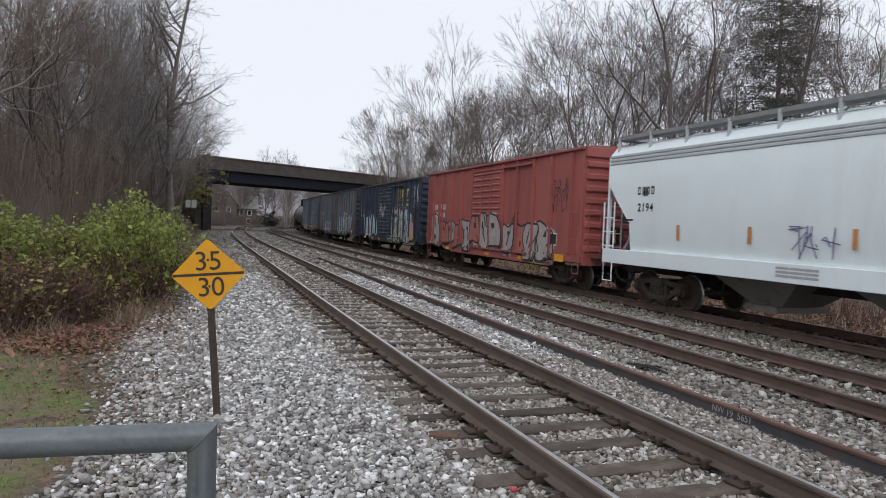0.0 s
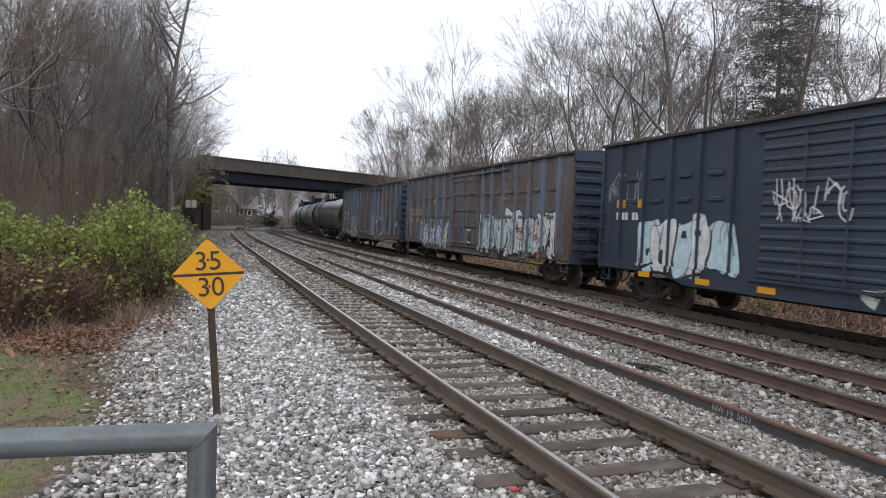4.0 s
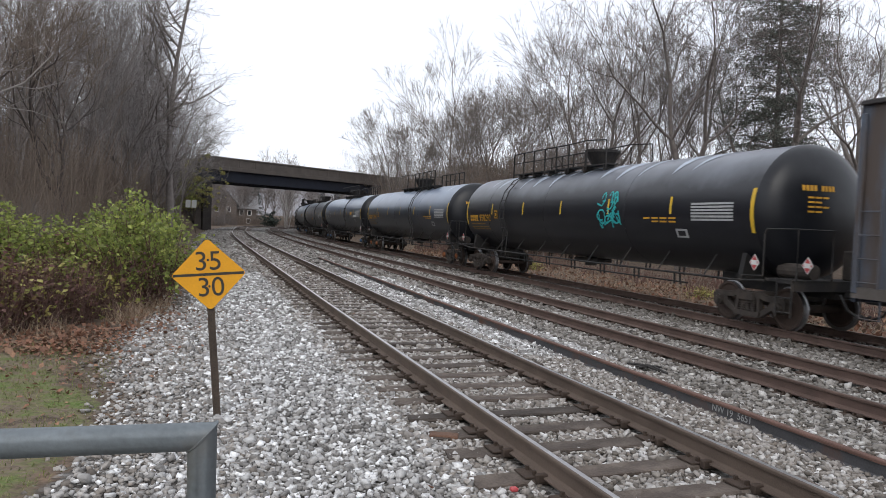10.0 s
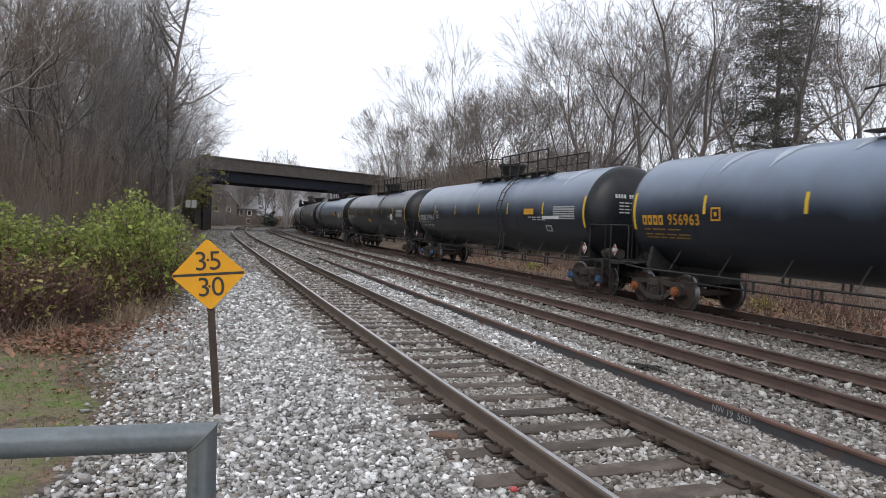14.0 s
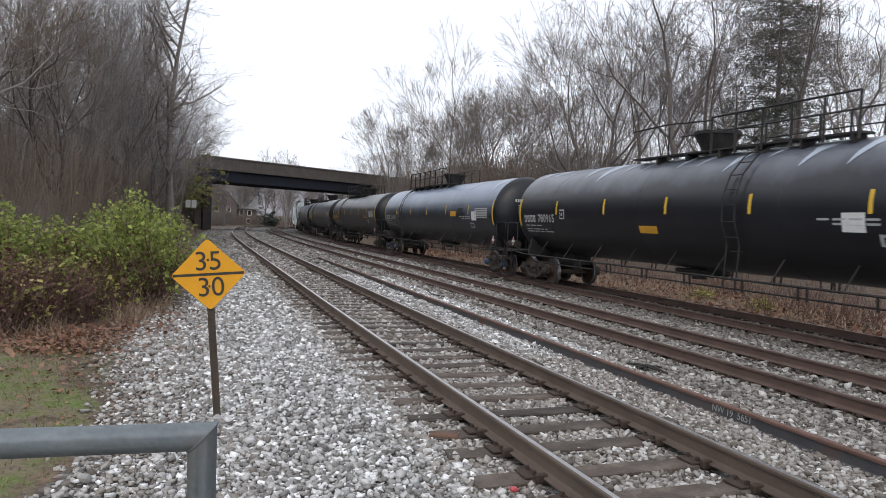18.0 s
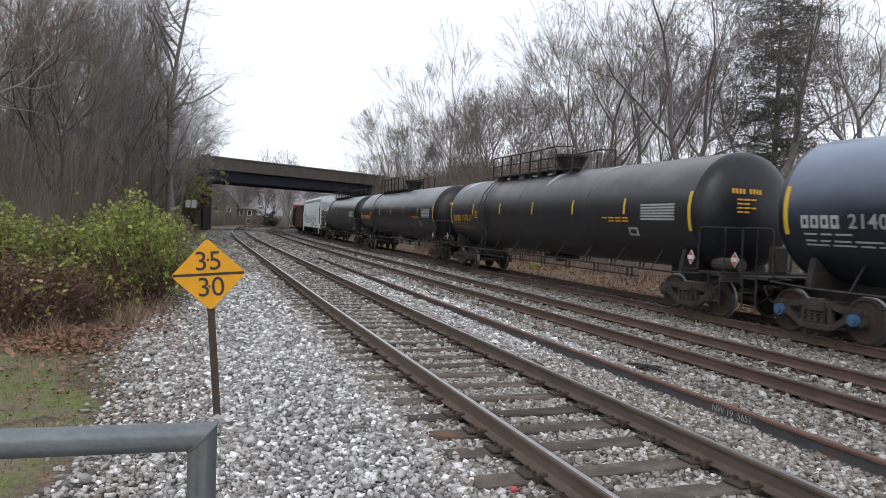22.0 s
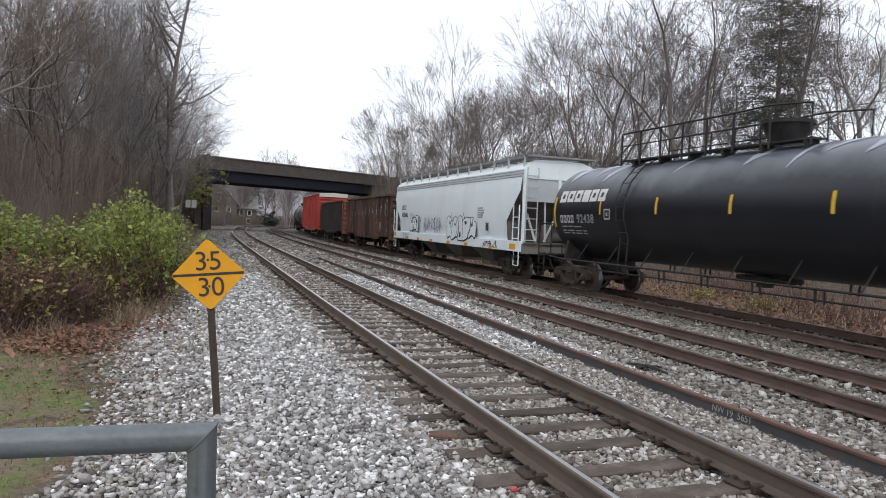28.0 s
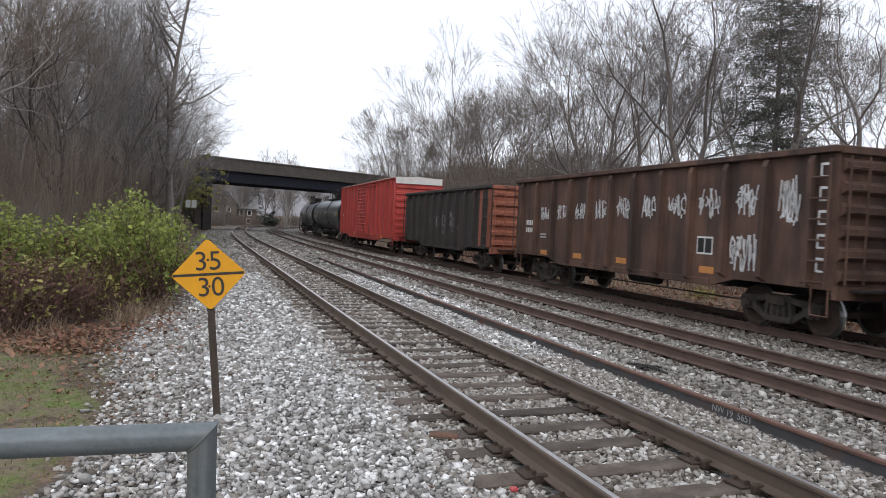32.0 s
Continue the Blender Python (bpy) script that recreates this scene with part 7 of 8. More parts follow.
def fork_tree(seed, height, angle=0.5, depth=8, trunk_r=0.25, up=0.10, kink=0.12, twig=0.008, trunks=1, shrink=0.82):
    """Branch paths of a leafless tree whose limbs fork again and again, with short side twigs."""
    r = np.random.RandomState(seed)
    trunk, limbs, fine = [], [], []

    def grow(p, d, length, rad, level):
        n = 5 if level < 3 else 4
        pts = [p]
        for i in range(n - 1):
            d = d + r.normal(0, kink, 3) + np.array([0, 0, up])
            d /= np.linalg.norm(d)
            pts.append(pts[-1] + d * length / (n - 1))
        pts = np.array(pts)
        end = max(twig, rad * 0.78)
        (trunk if level == 0 else limbs if level < 5 else fine).append((pts, np.linspace(rad, end, n), 8 if level == 0 else 5 if level < 4 else 3))
        if level > 2:
            for _ in range(2):
                q = pts[r.randint(1, n)]
                e = d * 0.6 + r.normal(0, 0.6, 3)
                fine.append((np.array([q, q + e / np.linalg.norm(e) * length * r.uniform(0.3, 0.7)]), np.array([twig, twig * 0.5]), 3))
        if level == depth:
            for _ in range(3):
                e = d + r.normal(0, 0.45, 3)
                fine.append((np.array([pts[-1], pts[-1] + e / np.linalg.norm(e) * length * r.uniform(0.6, 1.1)]), np.array([twig, twig * 0.5]), 3))
            return
        kids = 3 if r.rand() < (0.75 if level < 2 else 0.3) else 2
        turn = r.uniform(0, 6.28)
        u = np.cross(d, [0.3, 0.9, 0.2])
        u /= np.linalg.norm(u)
        w = np.cross(d, u)
        for k in range(kids):
            a = angle * (r.uniform(0.25, 0.7) if k == 0 else r.uniform(0.8, 1.5))
            b = turn + 6.28 * k / kids + r.uniform(-0.5, 0.5)
            e = d * math.cos(a) + (u * math.cos(b) + w * math.sin(b)) * math.sin(a)
            grow(pts[-1], e, length * (shrink * r.uniform(0.9, 1.12) if k == 0 else shrink * r.uniform(0.7, 1.0)), max(twig, end * (r.uniform(0.78, 0.9) if k == 0 else r.uniform(0.5, 0.72))), level + 1)

    first = height * (1 - shrink) / (1 - shrink ** (depth + 1)) * 1.12
    for k in range(trunks):
        a = r.uniform(0, 6.28)
        t = 0.0 if trunks == 1 else 0.3 * r.rand()
        grow(np.array([0.25 * math.cos(a) * (trunks > 1), 0.25 * math.sin(a) * (trunks > 1), -0.3]), np.array([math.cos(a) * t, math.sin(a) * t, 1.0]), first * (1 if k == 0 else r.uniform(0.75, 1)), trunk_r, 0)
    return trunk, limbs, fine


def tree_thing(name, label, category, group, seed, bark, m, twigs=None, **kw):
    trunk, limbs, fine = (fork_tree if "angle" in kw else bare_tree)(seed, **kw)
    t = thing(name, label, category, m, group)
    v, f = tube_arrays(trunk)
    part("trunk", np_mesh("trunk", v, f, M[bark], True), None, t)
    v, f = tube_arrays(limbs)
    part("bough", np_mesh("bough", v, f, M[bark], False), None, t)
    v, f = tube_arrays(fine)
    part("crown", np_mesh("crown", v, f, M[twigs or bark], False), None, t, "leafless crown of fine twigs")
    return t


def at(s, o, rot=0.0, scale=1.0, dz=0.0):
    x, y, h = line(s, o)
    return pose(float(x), float(y), float(ground_height(s, o)) + dz, 0, 0, rot) @ Matrix.Scale(scale, 4)


def place(ob, s, o, rot, scale):
    """A copy at (s, o), turned and scaled."""
    c = copy_thing(ob, at(s, o, rot))
    c.scale = (scale, scale, scale)
    return c


def stems(seed, n, radius, height, twig=0.006, kids=5, lean=0.25):
    """A thicket: many thin upright stems with side twigs."""
    r = np.random.RandomState(seed)
    out = []
    for _ in range(n):
        a, q = r.uniform(0, 6.28), radius * math.sqrt(r.rand())
        p = np.array([q * math.cos(a), q * math.sin(a), -0.1])
        d = np.array([r.normal(0, lean), r.normal(0, lean), 1.0])
        L = height * r.uniform(0.45, 1.0)
        pts = [p]
        for i in range(5):
            d = d + r.normal(0, 0.12, 3)
            d /= np.linalg.norm(d)
            pts.append(pts[-1] + d * L / 5)
        pts = np.array(pts)
        out.append((pts, np.linspace(twig * 2.2, twig, 6), 3))
        for k in range(kids):
            i = r.randint(1, 5)
            e = r.normal(0, 0.6, 3) + np.array([0, 0, 0.5])
            e /= np.linalg.norm(e)
            l2 = L * r.uniform(0.12, 0.32)
            q1 = pts[i] + e * l2 * 0.5 + r.normal(0, 0.05, 3)
            out.append((np.array([pts[i], pts[i] + e * l2 + r.normal(0, 0.1, 3)]), np.array([twig, twig * 0.6]), 3))
    return out


def thicket(label, seed, n, radius, height, material, m, **kw):
    paths = stems(seed, n, radius, height, **kw)
    t = thing("brush_thicket", label, "brush", m, "roadside brush")
    for name, some in (("woody_base", [p for p in paths if len(p[0]) > 2]), ("twig_crown", [p for p in paths if len(p[0]) == 2])):
        v, f = tube_arrays(some)
        part(name, np_mesh(name, v, f, M[material]), None, t)
    return t


def leaf_quads(centres, size, r, up=0.5):
    """Small folded leaves, two triangles a side of the midrib."""
    n = len(centres)
    d = r.normal(0, 1, (n, 3))
    d[:, 2] *= 0.6
    d /= np.linalg.norm(d, axis=1, keepdims=True)
    nrm = r.normal(0, 1, (n, 3)) + np.array([0, 0, up * 2])
    side = np.cross(d, nrm)
    side /= np.linalg.norm(side, axis=1, keepdims=True) + 1e-9
    upv = np.cross(side, d)
    k = (size * np.exp(r.normal(0, 0.25, n)))[:, None]
    a = centres
    b = centres + d * k + side * 0.0
    c = centres + d * k * 0.45 + side * k * 0.36 + upv * k * 0.10
    e = centres + d * k * 0.45 - side * k * 0.36 + upv * k * 0.10
    v = np.stack([a, c, b, e], 1).reshape(-1, 3)
    i = np.arange(n)[:, None] * 4
    f = np.concatenate([i + np.array([[0, 1, 2]]), i + np.array([[0, 2, 3]])])
    return v, f


def leafy_shrub(label, seed, radius, height, n, material, size, m, stems_n=26, bark="twig_red", top_heavy=0.5):
    """A shrub: thin stems and many small separate leaves gathered in sprays."""
    r = np.random.RandomState(seed)
    t = thing("shrub", label, "shrub", m, "shrubs beside the track")
    st = stems(seed, stems_n, radius * 0.7, height, 0.006, 5, 0.35)
    v, f = tube_arrays(st)
    part("woody_base", np_mesh("woody_base", v, f, M[bark]), None, t)
    tips = np.array([p[0][-1] for p in st] + [p[0][len(p[0]) // 2] for p in st])
    tips = tips[tips[:, 2] > height * 0.12]
    wgt = ((tips[:, 2] / height) ** (2 * top_heavy) + 0.05) * np.exp(r.normal(0, 0.9, len(tips)))
    pick = tips[r.choice(len(tips), n, p=wgt / wgt.sum())]
    c = pick + r.normal(0, 0.115, (n, 3)) * np.array([1, 1, 0.75])
    c[:, 2] = np.maximum(c[:, 2], 0.03)
    v, f = leaf_quads(c, size, r)
    part("foliage", np_mesh("foliage", v, f, M[material]), None, t)
    return t


def pine(label, seed, height, m, needles="needle", boughs_n=330, girth=3.0):
    """A ragged conifer: trunk, drooping whorled boughs and needle tufts."""
    r = np.random.RandomState(seed)
    t = thing("pine_tree", label, "pine tree", m)
    trunk = [(np.array([[0, 0, z * height] for z in np.linspace(-0.02, 1, 8)]) + r.normal(0, 0.06, (8, 3)), np.linspace(0.22, 0.03, 8), 8)]
    boughs, cent = [], []
    for k in range(boughs_n):
        z = height * (0.10 + 0.88 * r.rand())
        L = (0.7 + girth * (1 - z / height) ** 0.5) * r.uniform(0.45, 1.15)
        a = r.uniform(0, 6.28)
        d = np.array([math.cos(a), math.sin(a), r.uniform(-0.15, 0.35)])
        pts = np.array([np.array([0, 0, z]) + d * L * q + np.array([0, 0, -0.18 * L * q * q]) for q in np.linspace(0, 1, 5)])
        boughs.append((pts, np.linspace(0.035, 0.01, 5), 4))
        for q in np.linspace(0.3, 1.0, 6):
            p = np.array([np.interp(q, np.linspace(0, 1, 5), pts[:, i]) for i in range(3)])
            for _ in range(2):
                e = r.normal(0, 0.30, 3) * np.array([1, 1, 0.5])
                boughs.append((np.array([p, p + e]), np.array([0.012, 0.006]), 3))
                if r.rand() < 0.85:
                    cent.append(p + e * r.uniform(0.4, 1.0))
    v, f = tube_arrays(trunk)
    part("trunk", np_mesh("trunk", v, f, M["bark_dark"], True), None, t)
    v, f = tube_arrays(boughs)
    part("bough_frame", np_mesh("bough_frame", v, f, M["bark_dark"]), None, t)
    cent = np.repeat(np.array(cent), 20, axis=0)
    cent = cent + r.normal(0, 0.19, cent.shape) * np.array([1, 1, 0.5])
    v, f = leaf_quads(cent, 0.085, r, 0.2)
    part("foliage", np_mesh("foliage", v, f, M[needles]), None, t, "dark green needle tufts")
    return t


def woods():
    r = random.Random(8)
    K4 = (11, 9, 7, 4)
    tall = [tree_thing("bare_tree", "tall leafless grey-barked tree behind the tracks", "tree", "trees behind the tracks", 100 + i, b, pose(x, y, -0.4, 0, 0, 40 * i), height=hh, angle=an, depth=8, trunk_r=0.23, twig=tw, up=0.045, kink=0.05, twigs="bark") for i, (b, x, y, hh, an, tw) in enumerate((("bark", -7.2, 100, 18, 0.40, 0.012), ("bark", 1.0, 83, 22, 0.38, 0.011), ("bark_dark", 4.3, 75, 18, 0.45, 0.011), ("bark", 10.4, 52, 18, 0.40, 0.008)))]
    big = [tree_thing("oak_tree", "large spreading leafless oak with dark limbs", "tree", "trees behind the tracks", sd, "bark_dark", pose(x, y, -0.5, 0, 0, rz), height=hh, angle=0.60, depth=8, trunk_r=0.34, twig=0.009, up=0.05, kink=0.07, twigs="bark_dark", shrink=0.81) for sd, x, y, rz, hh in ((150, 13.6, 40.6, 0, 18), (151, 16.6, 36.8, 90, 17))]
    brush = [tree_thing("scrub_tree", "grey-brown leafless scrub tree behind the far track", "tree", "trees behind the tracks", 180 + i, "bark", pose(x, y, -0.5), height=7.5, angle=0.45, depth=5, trunk_r=0.06, twig=0.010, trunks=4, kink=0.12, twigs=tw) for i, (x, y, tw) in enumerate(((9.5, 56, "twig_grey"), (3.0, 72, "bark")))]
    slim = [tree_thing("slim_tree", "slim leafless brown tree in dense woods", "tree", "dense bare woods", 200 + i, b, at(s, o, 70 * i), height=hh, spread=0.40, levels=4, kids=(12, 8, 6, 4), first=0.12, twig=0.008, trunks=tr, trunk_r=0.15, wild=1.2, twigs="twig_grey") for i, (b, s, o, hh, tr) in enumerate((("bark", 33, -11, 13, 1), ("bark", 45, -10, 15, 2), ("bark_dark", 57, -9.5, 16, 1), ("bark", 73, -7.0, 19, 1)))]
    # behind the train: x, y and scale
    for x, y, sc in [(-22.0, 136, 0.55), (-18.0, 134, 0.5), (-15.5, 128, 0.62), (-12.4, 118, 0.66), (-9.0, 112, 0.78), (-4.0, 94, 0.78), (-1.5, 88, 0.80), (-0.4, 99, 1.0), (2.6, 90, 0.92), (6.0, 70, 0.85), (7.6, 80, 0.95), (8.4, 63, 0.80), (12.0, 70, 0.95), (-6, 122, 0.9), (3, 112, 1.0), (14.5, 62, 0.9), (12.6, 47, 0.95), (24.0, 41.0, 0.85), (27.5, 39.5, 0.8), (20, 62, 0.8), (22.5, 53, 0.7), (15.8, 49, 0.8)]:
        c = copy_thing(r.choice(tall), pose(x, y, -0.4, 0, 0, r.uniform(0, 360)))
        k = sc * r.uniform(0.95, 1.05)
        c.scale = (k, k, k)
    for x, y, rz, sc in [(11.2, 50.5, 120, 0.9), (18.0, 30.5, 300, 0.72)]:
        c = copy_thing(r.choice(big), pose(x, y, -0.5, 0, 0, rz))
        c.scale = (sc, sc, sc)
    for s in range(16, 152, 3):
        place(r.choice(brush), s + r.uniform(-1, 1), 20.5 + r.uniform(-1.5, 2.5), r.uniform(0, 360), r.uniform(0.55, 0.85))
        if s > 44:
            place(r.choice(brush), s + r.uniform(-1, 1), 26 + r.uniform(-2, 3), r.uniform(0, 360), r.uniform(0.95, 1.35))
        elif s % 2:
            place(r.choice(brush), s + r.uniform(-1, 1), 33 + r.uniform(-2, 3), r.uniform(0, 360), r.uniform(0.8, 1.1))
            place(r.choice(brush), s + r.uniform(-1, 1), 40 + r.uniform(-2, 3), r.uniform(0, 360), r.uniform(0.9, 1.3))
    pine("broad ragged dark green hemlock among bare trees", 5, 20.5, pose(18.3, 39.8, -0.4), boughs_n=420, girth=4.0)
    pine("dark green spruce beyond the bridge", 6, 10.5, pose(-54.5, 204, 0.0), "needle_dark", 130, 2.6)
    # beyond the bridge
    far = tree_thing("bare_tree", "leafless tree beyond the bridge", "tree", "woods beyond the bridge", 170, "bark", at(185, -9), height=13, spread=0.5, levels=3, kids=(16, 10, 8), first=0.15, twig=0.022, trunk_r=0.16)
    for s, o, sc in [(128, -9, 0.7), (134, -12, 0.8), (140, -8.5, 0.7), (146, -13, 0.9), (152, -9, 0.8), (158, -12, 0.9), (164, -8.5, 0.8), (172, -11, 0.9), (178, -14, 1.0), (192, -8, 0.9), (200, -12, 1.0), (150, -20, 0.9), (165, -24, 1.0), (140, -22, 0.8), (180, -26, 1.1), (208, -9, 1.0), (218, -13, 1.1), (170, -18, 1.0), (190, -20, 1.1), (205, -22, 1.1), (222, -8, 1.0), (135, -17, 0.7), (127, -15, 0.7), (232, -12, 1.1)]:
        place(far, s, o, r.uniform(0, 360), sc * r.uniform(0.9, 1.1))
    # left of the line
    for s, o, sc in [(29, -13, 0.9), (38, -12, 1.0), (41, -16, 1.1), (50, -13, 1.1), (54, -17, 1.15), (62, -9, 0.95), (66, -13, 1.1), (80, -8.5, 1.0), (86, -11, 1.0), (35, -19, 1.0), (46, -22, 1.1), (60, -22, 1.1), (76, -15, 1.15), (92, -10, 0.9), (52, -9, 0.75), (64, -6.2, 0.85), (69, -6.8, 1.05), (77, -8.6, 0.9), (78, -9.5, 1.1), (83, -7.5, 0.9), (58, -7.2, 0.8), (72, -10, 1.2), (80, -12, 1.2), (39, -9.5, 0.8), (43, -13, 1.1), (56, -11.5, 1.1), (70, -18, 1.15), (33, -24, 1.1), (22, -18, 0.95), (36, -15, 1.0), (48, -17, 1.1), (42, -7.6, 1.0), (47, -6.8, 1.1), (52, -6.4, 1.2), (50, -8.2, 1.3)]:
        place(r.choice(slim), s, o + r.uniform(-0.7, 0.7), r.uniform(0, 360), sc * r.uniform(0.92, 1.08))
    tree_thing("bare_tree", "pale leafless tree whose branches reach over the grass", "tree", "dense bare woods", 260, "bark_pale", at(14.5, -10.5, 200), height=9, spread=0.9, levels=4, kids=(9, 6, 5, 4), first=0.25, twig=0.005, trunk_r=0.12, ratio=(0.5, 0.75), wild=1.3)
    tree_thing("bare_tree", "tall grey-barked tree with twisting limbs over the line", "tree", "dense bare woods", 263, "bark", pose(-19.6, 51.0, 0.0, 0, 0, 60), height=27, spread=0.85, levels=4, kids=(20, 10, 7, 5), first=0.2, twig=0.008, trunk_r=0.30, ratio=(0.24, 0.42), wild=1.2)
    for x, y, sd, hh in ((-13.6, 26.0, 271, 9.5), (-16.0, 24.0, 272, 11)):
        tree_thing("bare_tree", "dark forked tree wrapped in brown brush", "tree", "dense bare woods", sd, "bark_black", pose(x, y, 0.0, 0, 0, sd), height=hh, angle=0.5, depth=7, trunk_r=0.15, twig=0.007, kink=0.16, twigs="brush_brown")
    # brush under the trees
    th = [thicket("brown leafless brush below the trees", 300 + i, 150, 2.4, 5.0, ("brush_brown", "bark_dark", "brush_brown")[i], at(40 + 9 * i, -9.5 - 0.5 * i, 0), twig=0.007, lean=0.14, kids=8) for i in range(3)]
    for s in (24, 27.5, 31, 35, 38, 44, 52, 55, 62, 66, 71, 77, 83, 88):
        for o in (-9.5, -13.5):
            place(r.choice(th), s + r.uniform(-1, 1), o + r.uniform(-1, 1), r.uniform(0, 360), r.uniform(0.8, 1.3))
    for s in range(17, 34, 2):
        place(r.choice(th), s + r.uniform(-1, 1), -7.6 + r.uniform(-1, 0.6), r.uniform(0, 360), r.uniform(0.45, 0.62))
    sap = [thicket("dense brown leafless saplings", 320 + i, 230, 3.2, 9.5, "brush_brown", at(34 + 12 * i, -16, 0), twig=0.010, kids=9, lean=0.16) for i in range(2)]
    for s, o, sc in [(20, -17, 0.7), (24, -21, 0.9), (28, -16, 0.8), (30, -23, 1.0), (38, -18, 0.95), (41, -24, 1.1), (44, -14, 0.9), (49, -19, 1.1), (52, -13, 0.9), (58, -16, 1.1), (61, -11, 0.9), (66, -15, 1.1), (70, -9.5, 0.9), (74, -13, 1.1), (79, -10, 1.0), (84, -13, 1.1), (56, -24, 1.2), (35, -30, 1.1), (26, -28, 1.0), (17, -22, 0.9), (48, -29, 1.2), (86, -10, 0.8)]:
        place(r.choice(sap), s, o, r.uniform(0, 360), sc * r.uniform(0.92, 1.08))
    for s in range(112, 230, 6):
        for o in (-7.5, -11.5, -17.0):
            place(r.choice(th), s + r.uniform(-2, 2), o + r.uniform(-1, 1.5), r.uniform(0, 360), r.uniform(0.35, 0.65) * (1.5 if o < -15 else 1.0))
    for s in range(46, 152, 3):
        place(r.choice(th), s + r.uniform(-2, 2), 23 + r.uniform(-1.5, 2.5), r.uniform(0, 360), r.uniform(1.3, 2.0))
        place(r.choice(brush), s + r.uniform(-1.5, 1.5), 25 + r.uniform(-2, 6), r.uniform(0, 360), r.uniform(0.9, 1.35))
        if 62 < s < 135:
            place(r.choice(brush), s + 1.5, 21.5 + r.uniform(-0.5, 1.5), r.uniform(0, 360), r.uniform(0.8, 1.05))
        if s > 58:
            place(r.choice(th), s, 26.5 + r.uniform(-1.5, 2), r.uniform(0, 360), r.uniform(1.8, 2.4))
    low = thicket("low dry brush behind the far track", 310, 90, 1.6, 1.1, "twig_red", at(20, 16.5), twig=0.006)
    for s in (9, 12, 14.5, 17.5, 23, 26, 31, 36, 42, 48, 55, 63):
        place(low, s, 16 + r.uniform(-1, 2.5), r.uniform(0, 360), r.uniform(0.7, 1.2))


woods()


def shrubs():
    r = random.Random(12)
    green = [leafy_shrub("leafy green shrub at the edge of the woods", 400 + i, 1.0, 1.9, 2900, "leaf_green", 0.078, at(s, o), 34, top_heavy=0.8) for i, (s, o) in enumerate(((12.4, -6.6), (13.4, -7.4), (11.2, -7.9)))]
    for s, o, sc in [(10.6, -9.6, 0.85), (11.8, -5.9, 0.78), (13.6, -8.0, 0.92), (16.2, -4.3, 0.62), (18.6, -5.2, 0.75), (19.4, -4.6, 0.66), (14.8, -4.9, 0.68), (22.5, -5.0, 0.7), (13.0, -10.2, 0.95), (9.6, -11.5, 0.85), (16.0, -5.2, 0.75), (11.0, -8.6, 0.8), (13.1, -6.1, 1.05), (12.6, -7.2, 1.0)]:
        place(r.choice(green), s, o, r.uniform(0, 360), sc * r.uniform(0.92, 1.08))
    for x, y, sc in ((-6.3, 14.6, 1.2), (-6.9, 15.6, 1.3), (-7.0, 16.4, 1.25)):
        c = copy_thing(r.choice(green), pose(x, y, -0.25, 0, 0, r.uniform(0, 360)))
        c.scale = (sc * 0.85, sc * 0.85, sc)
    br = [leafy_shrub("reddish brown bramble with few yellow-green leaves", 420 + i, 1.0, 1.25, (2300, 750)[i], ("leaf_dark", "leaf_yellow")[i], (0.055, 0.085)[i], at(s, o), 120, top_heavy=0.3) for i, (s, o) in enumerate(((10.6, -5.7), (11.6, -5.2)))]
    for s, o, k in [(9.4, -6.6, 0), (9.2, -7.8, 0), (9.9, -6.2, 1), (10.4, -7.0, 0), (12.6, -5.3, 0), (13.6, -4.9, 0), (14.8, -4.7, 0), (9.0, -8.8, 1), (9.3, -9.9, 0), (16.2, -4.6, 0), (11.2, -6.3, 0), (12.4, -6.0, 1), (17.8, -4.5, 0), (10.0, -8.4, 0), (19.5, -4.5, 0)]:
        place(br[k], s, o, r.uniform(0, 360), r.uniform(0.95, 1.25))
    iv = leafy_shrub("ivy-green bush by the bridge pier", 440, 1.6, 3.4, 3000, "leaf_green", 0.16, at(85, -8.6), 40, top_heavy=0.6)
    iv2 = leafy_shrub("tall ivy-grown tree hiding the bridge end", 445, 1.9, 10.0, 9000, "leaf_yellow", 0.20, pose(-33.0, 90.0, 1.0), 70, "bark_dark", top_heavy=0.5)
    place(iv2, 88, -9.5, 140, 0.8)
    place(iv, 86, -8.3, 120, 1.4)
    place(iv, 86, -9.0, 220, 1.3)
    weeds = leafy_shrub("small yellow-green weed on the far bank", 450, 0.5, 0.5, 350, "leaf_yellow", 0.07, at(16, 14.6), 14)
    for s, o in ((19, 14.6), (34, 15)):
        place(weeds, s, o, r.uniform(0, 360), r.uniform(0.8, 1.3))


shrubs()
# ---- litter, grass ----
def scatter_leaves(name, label, cells, material, seed, size):
    r = np.random.RandomState(seed)
    S_, O_ = [], []
    for s0, s1, o0, o1, n in cells:
        S_.append(r.uniform(s0, s1, n))
        O_.append(r.normal((o0 + o1) / 2, abs(o1 - o0) / 3, n))
    s, o = np.concatenate(S_), np.concatenate(O_)
    x, y, _ = line(s, o)
    c = np.stack([x, y, ground_height(s, o) + r.uniform(0.012, 0.05, len(s))], -1)
    v, f = leaf_quads(c, size, r, 1.2)
    return tagged(new(name, np_mesh(name, v, f, M[material])), label, "leaves", kind="stuff")


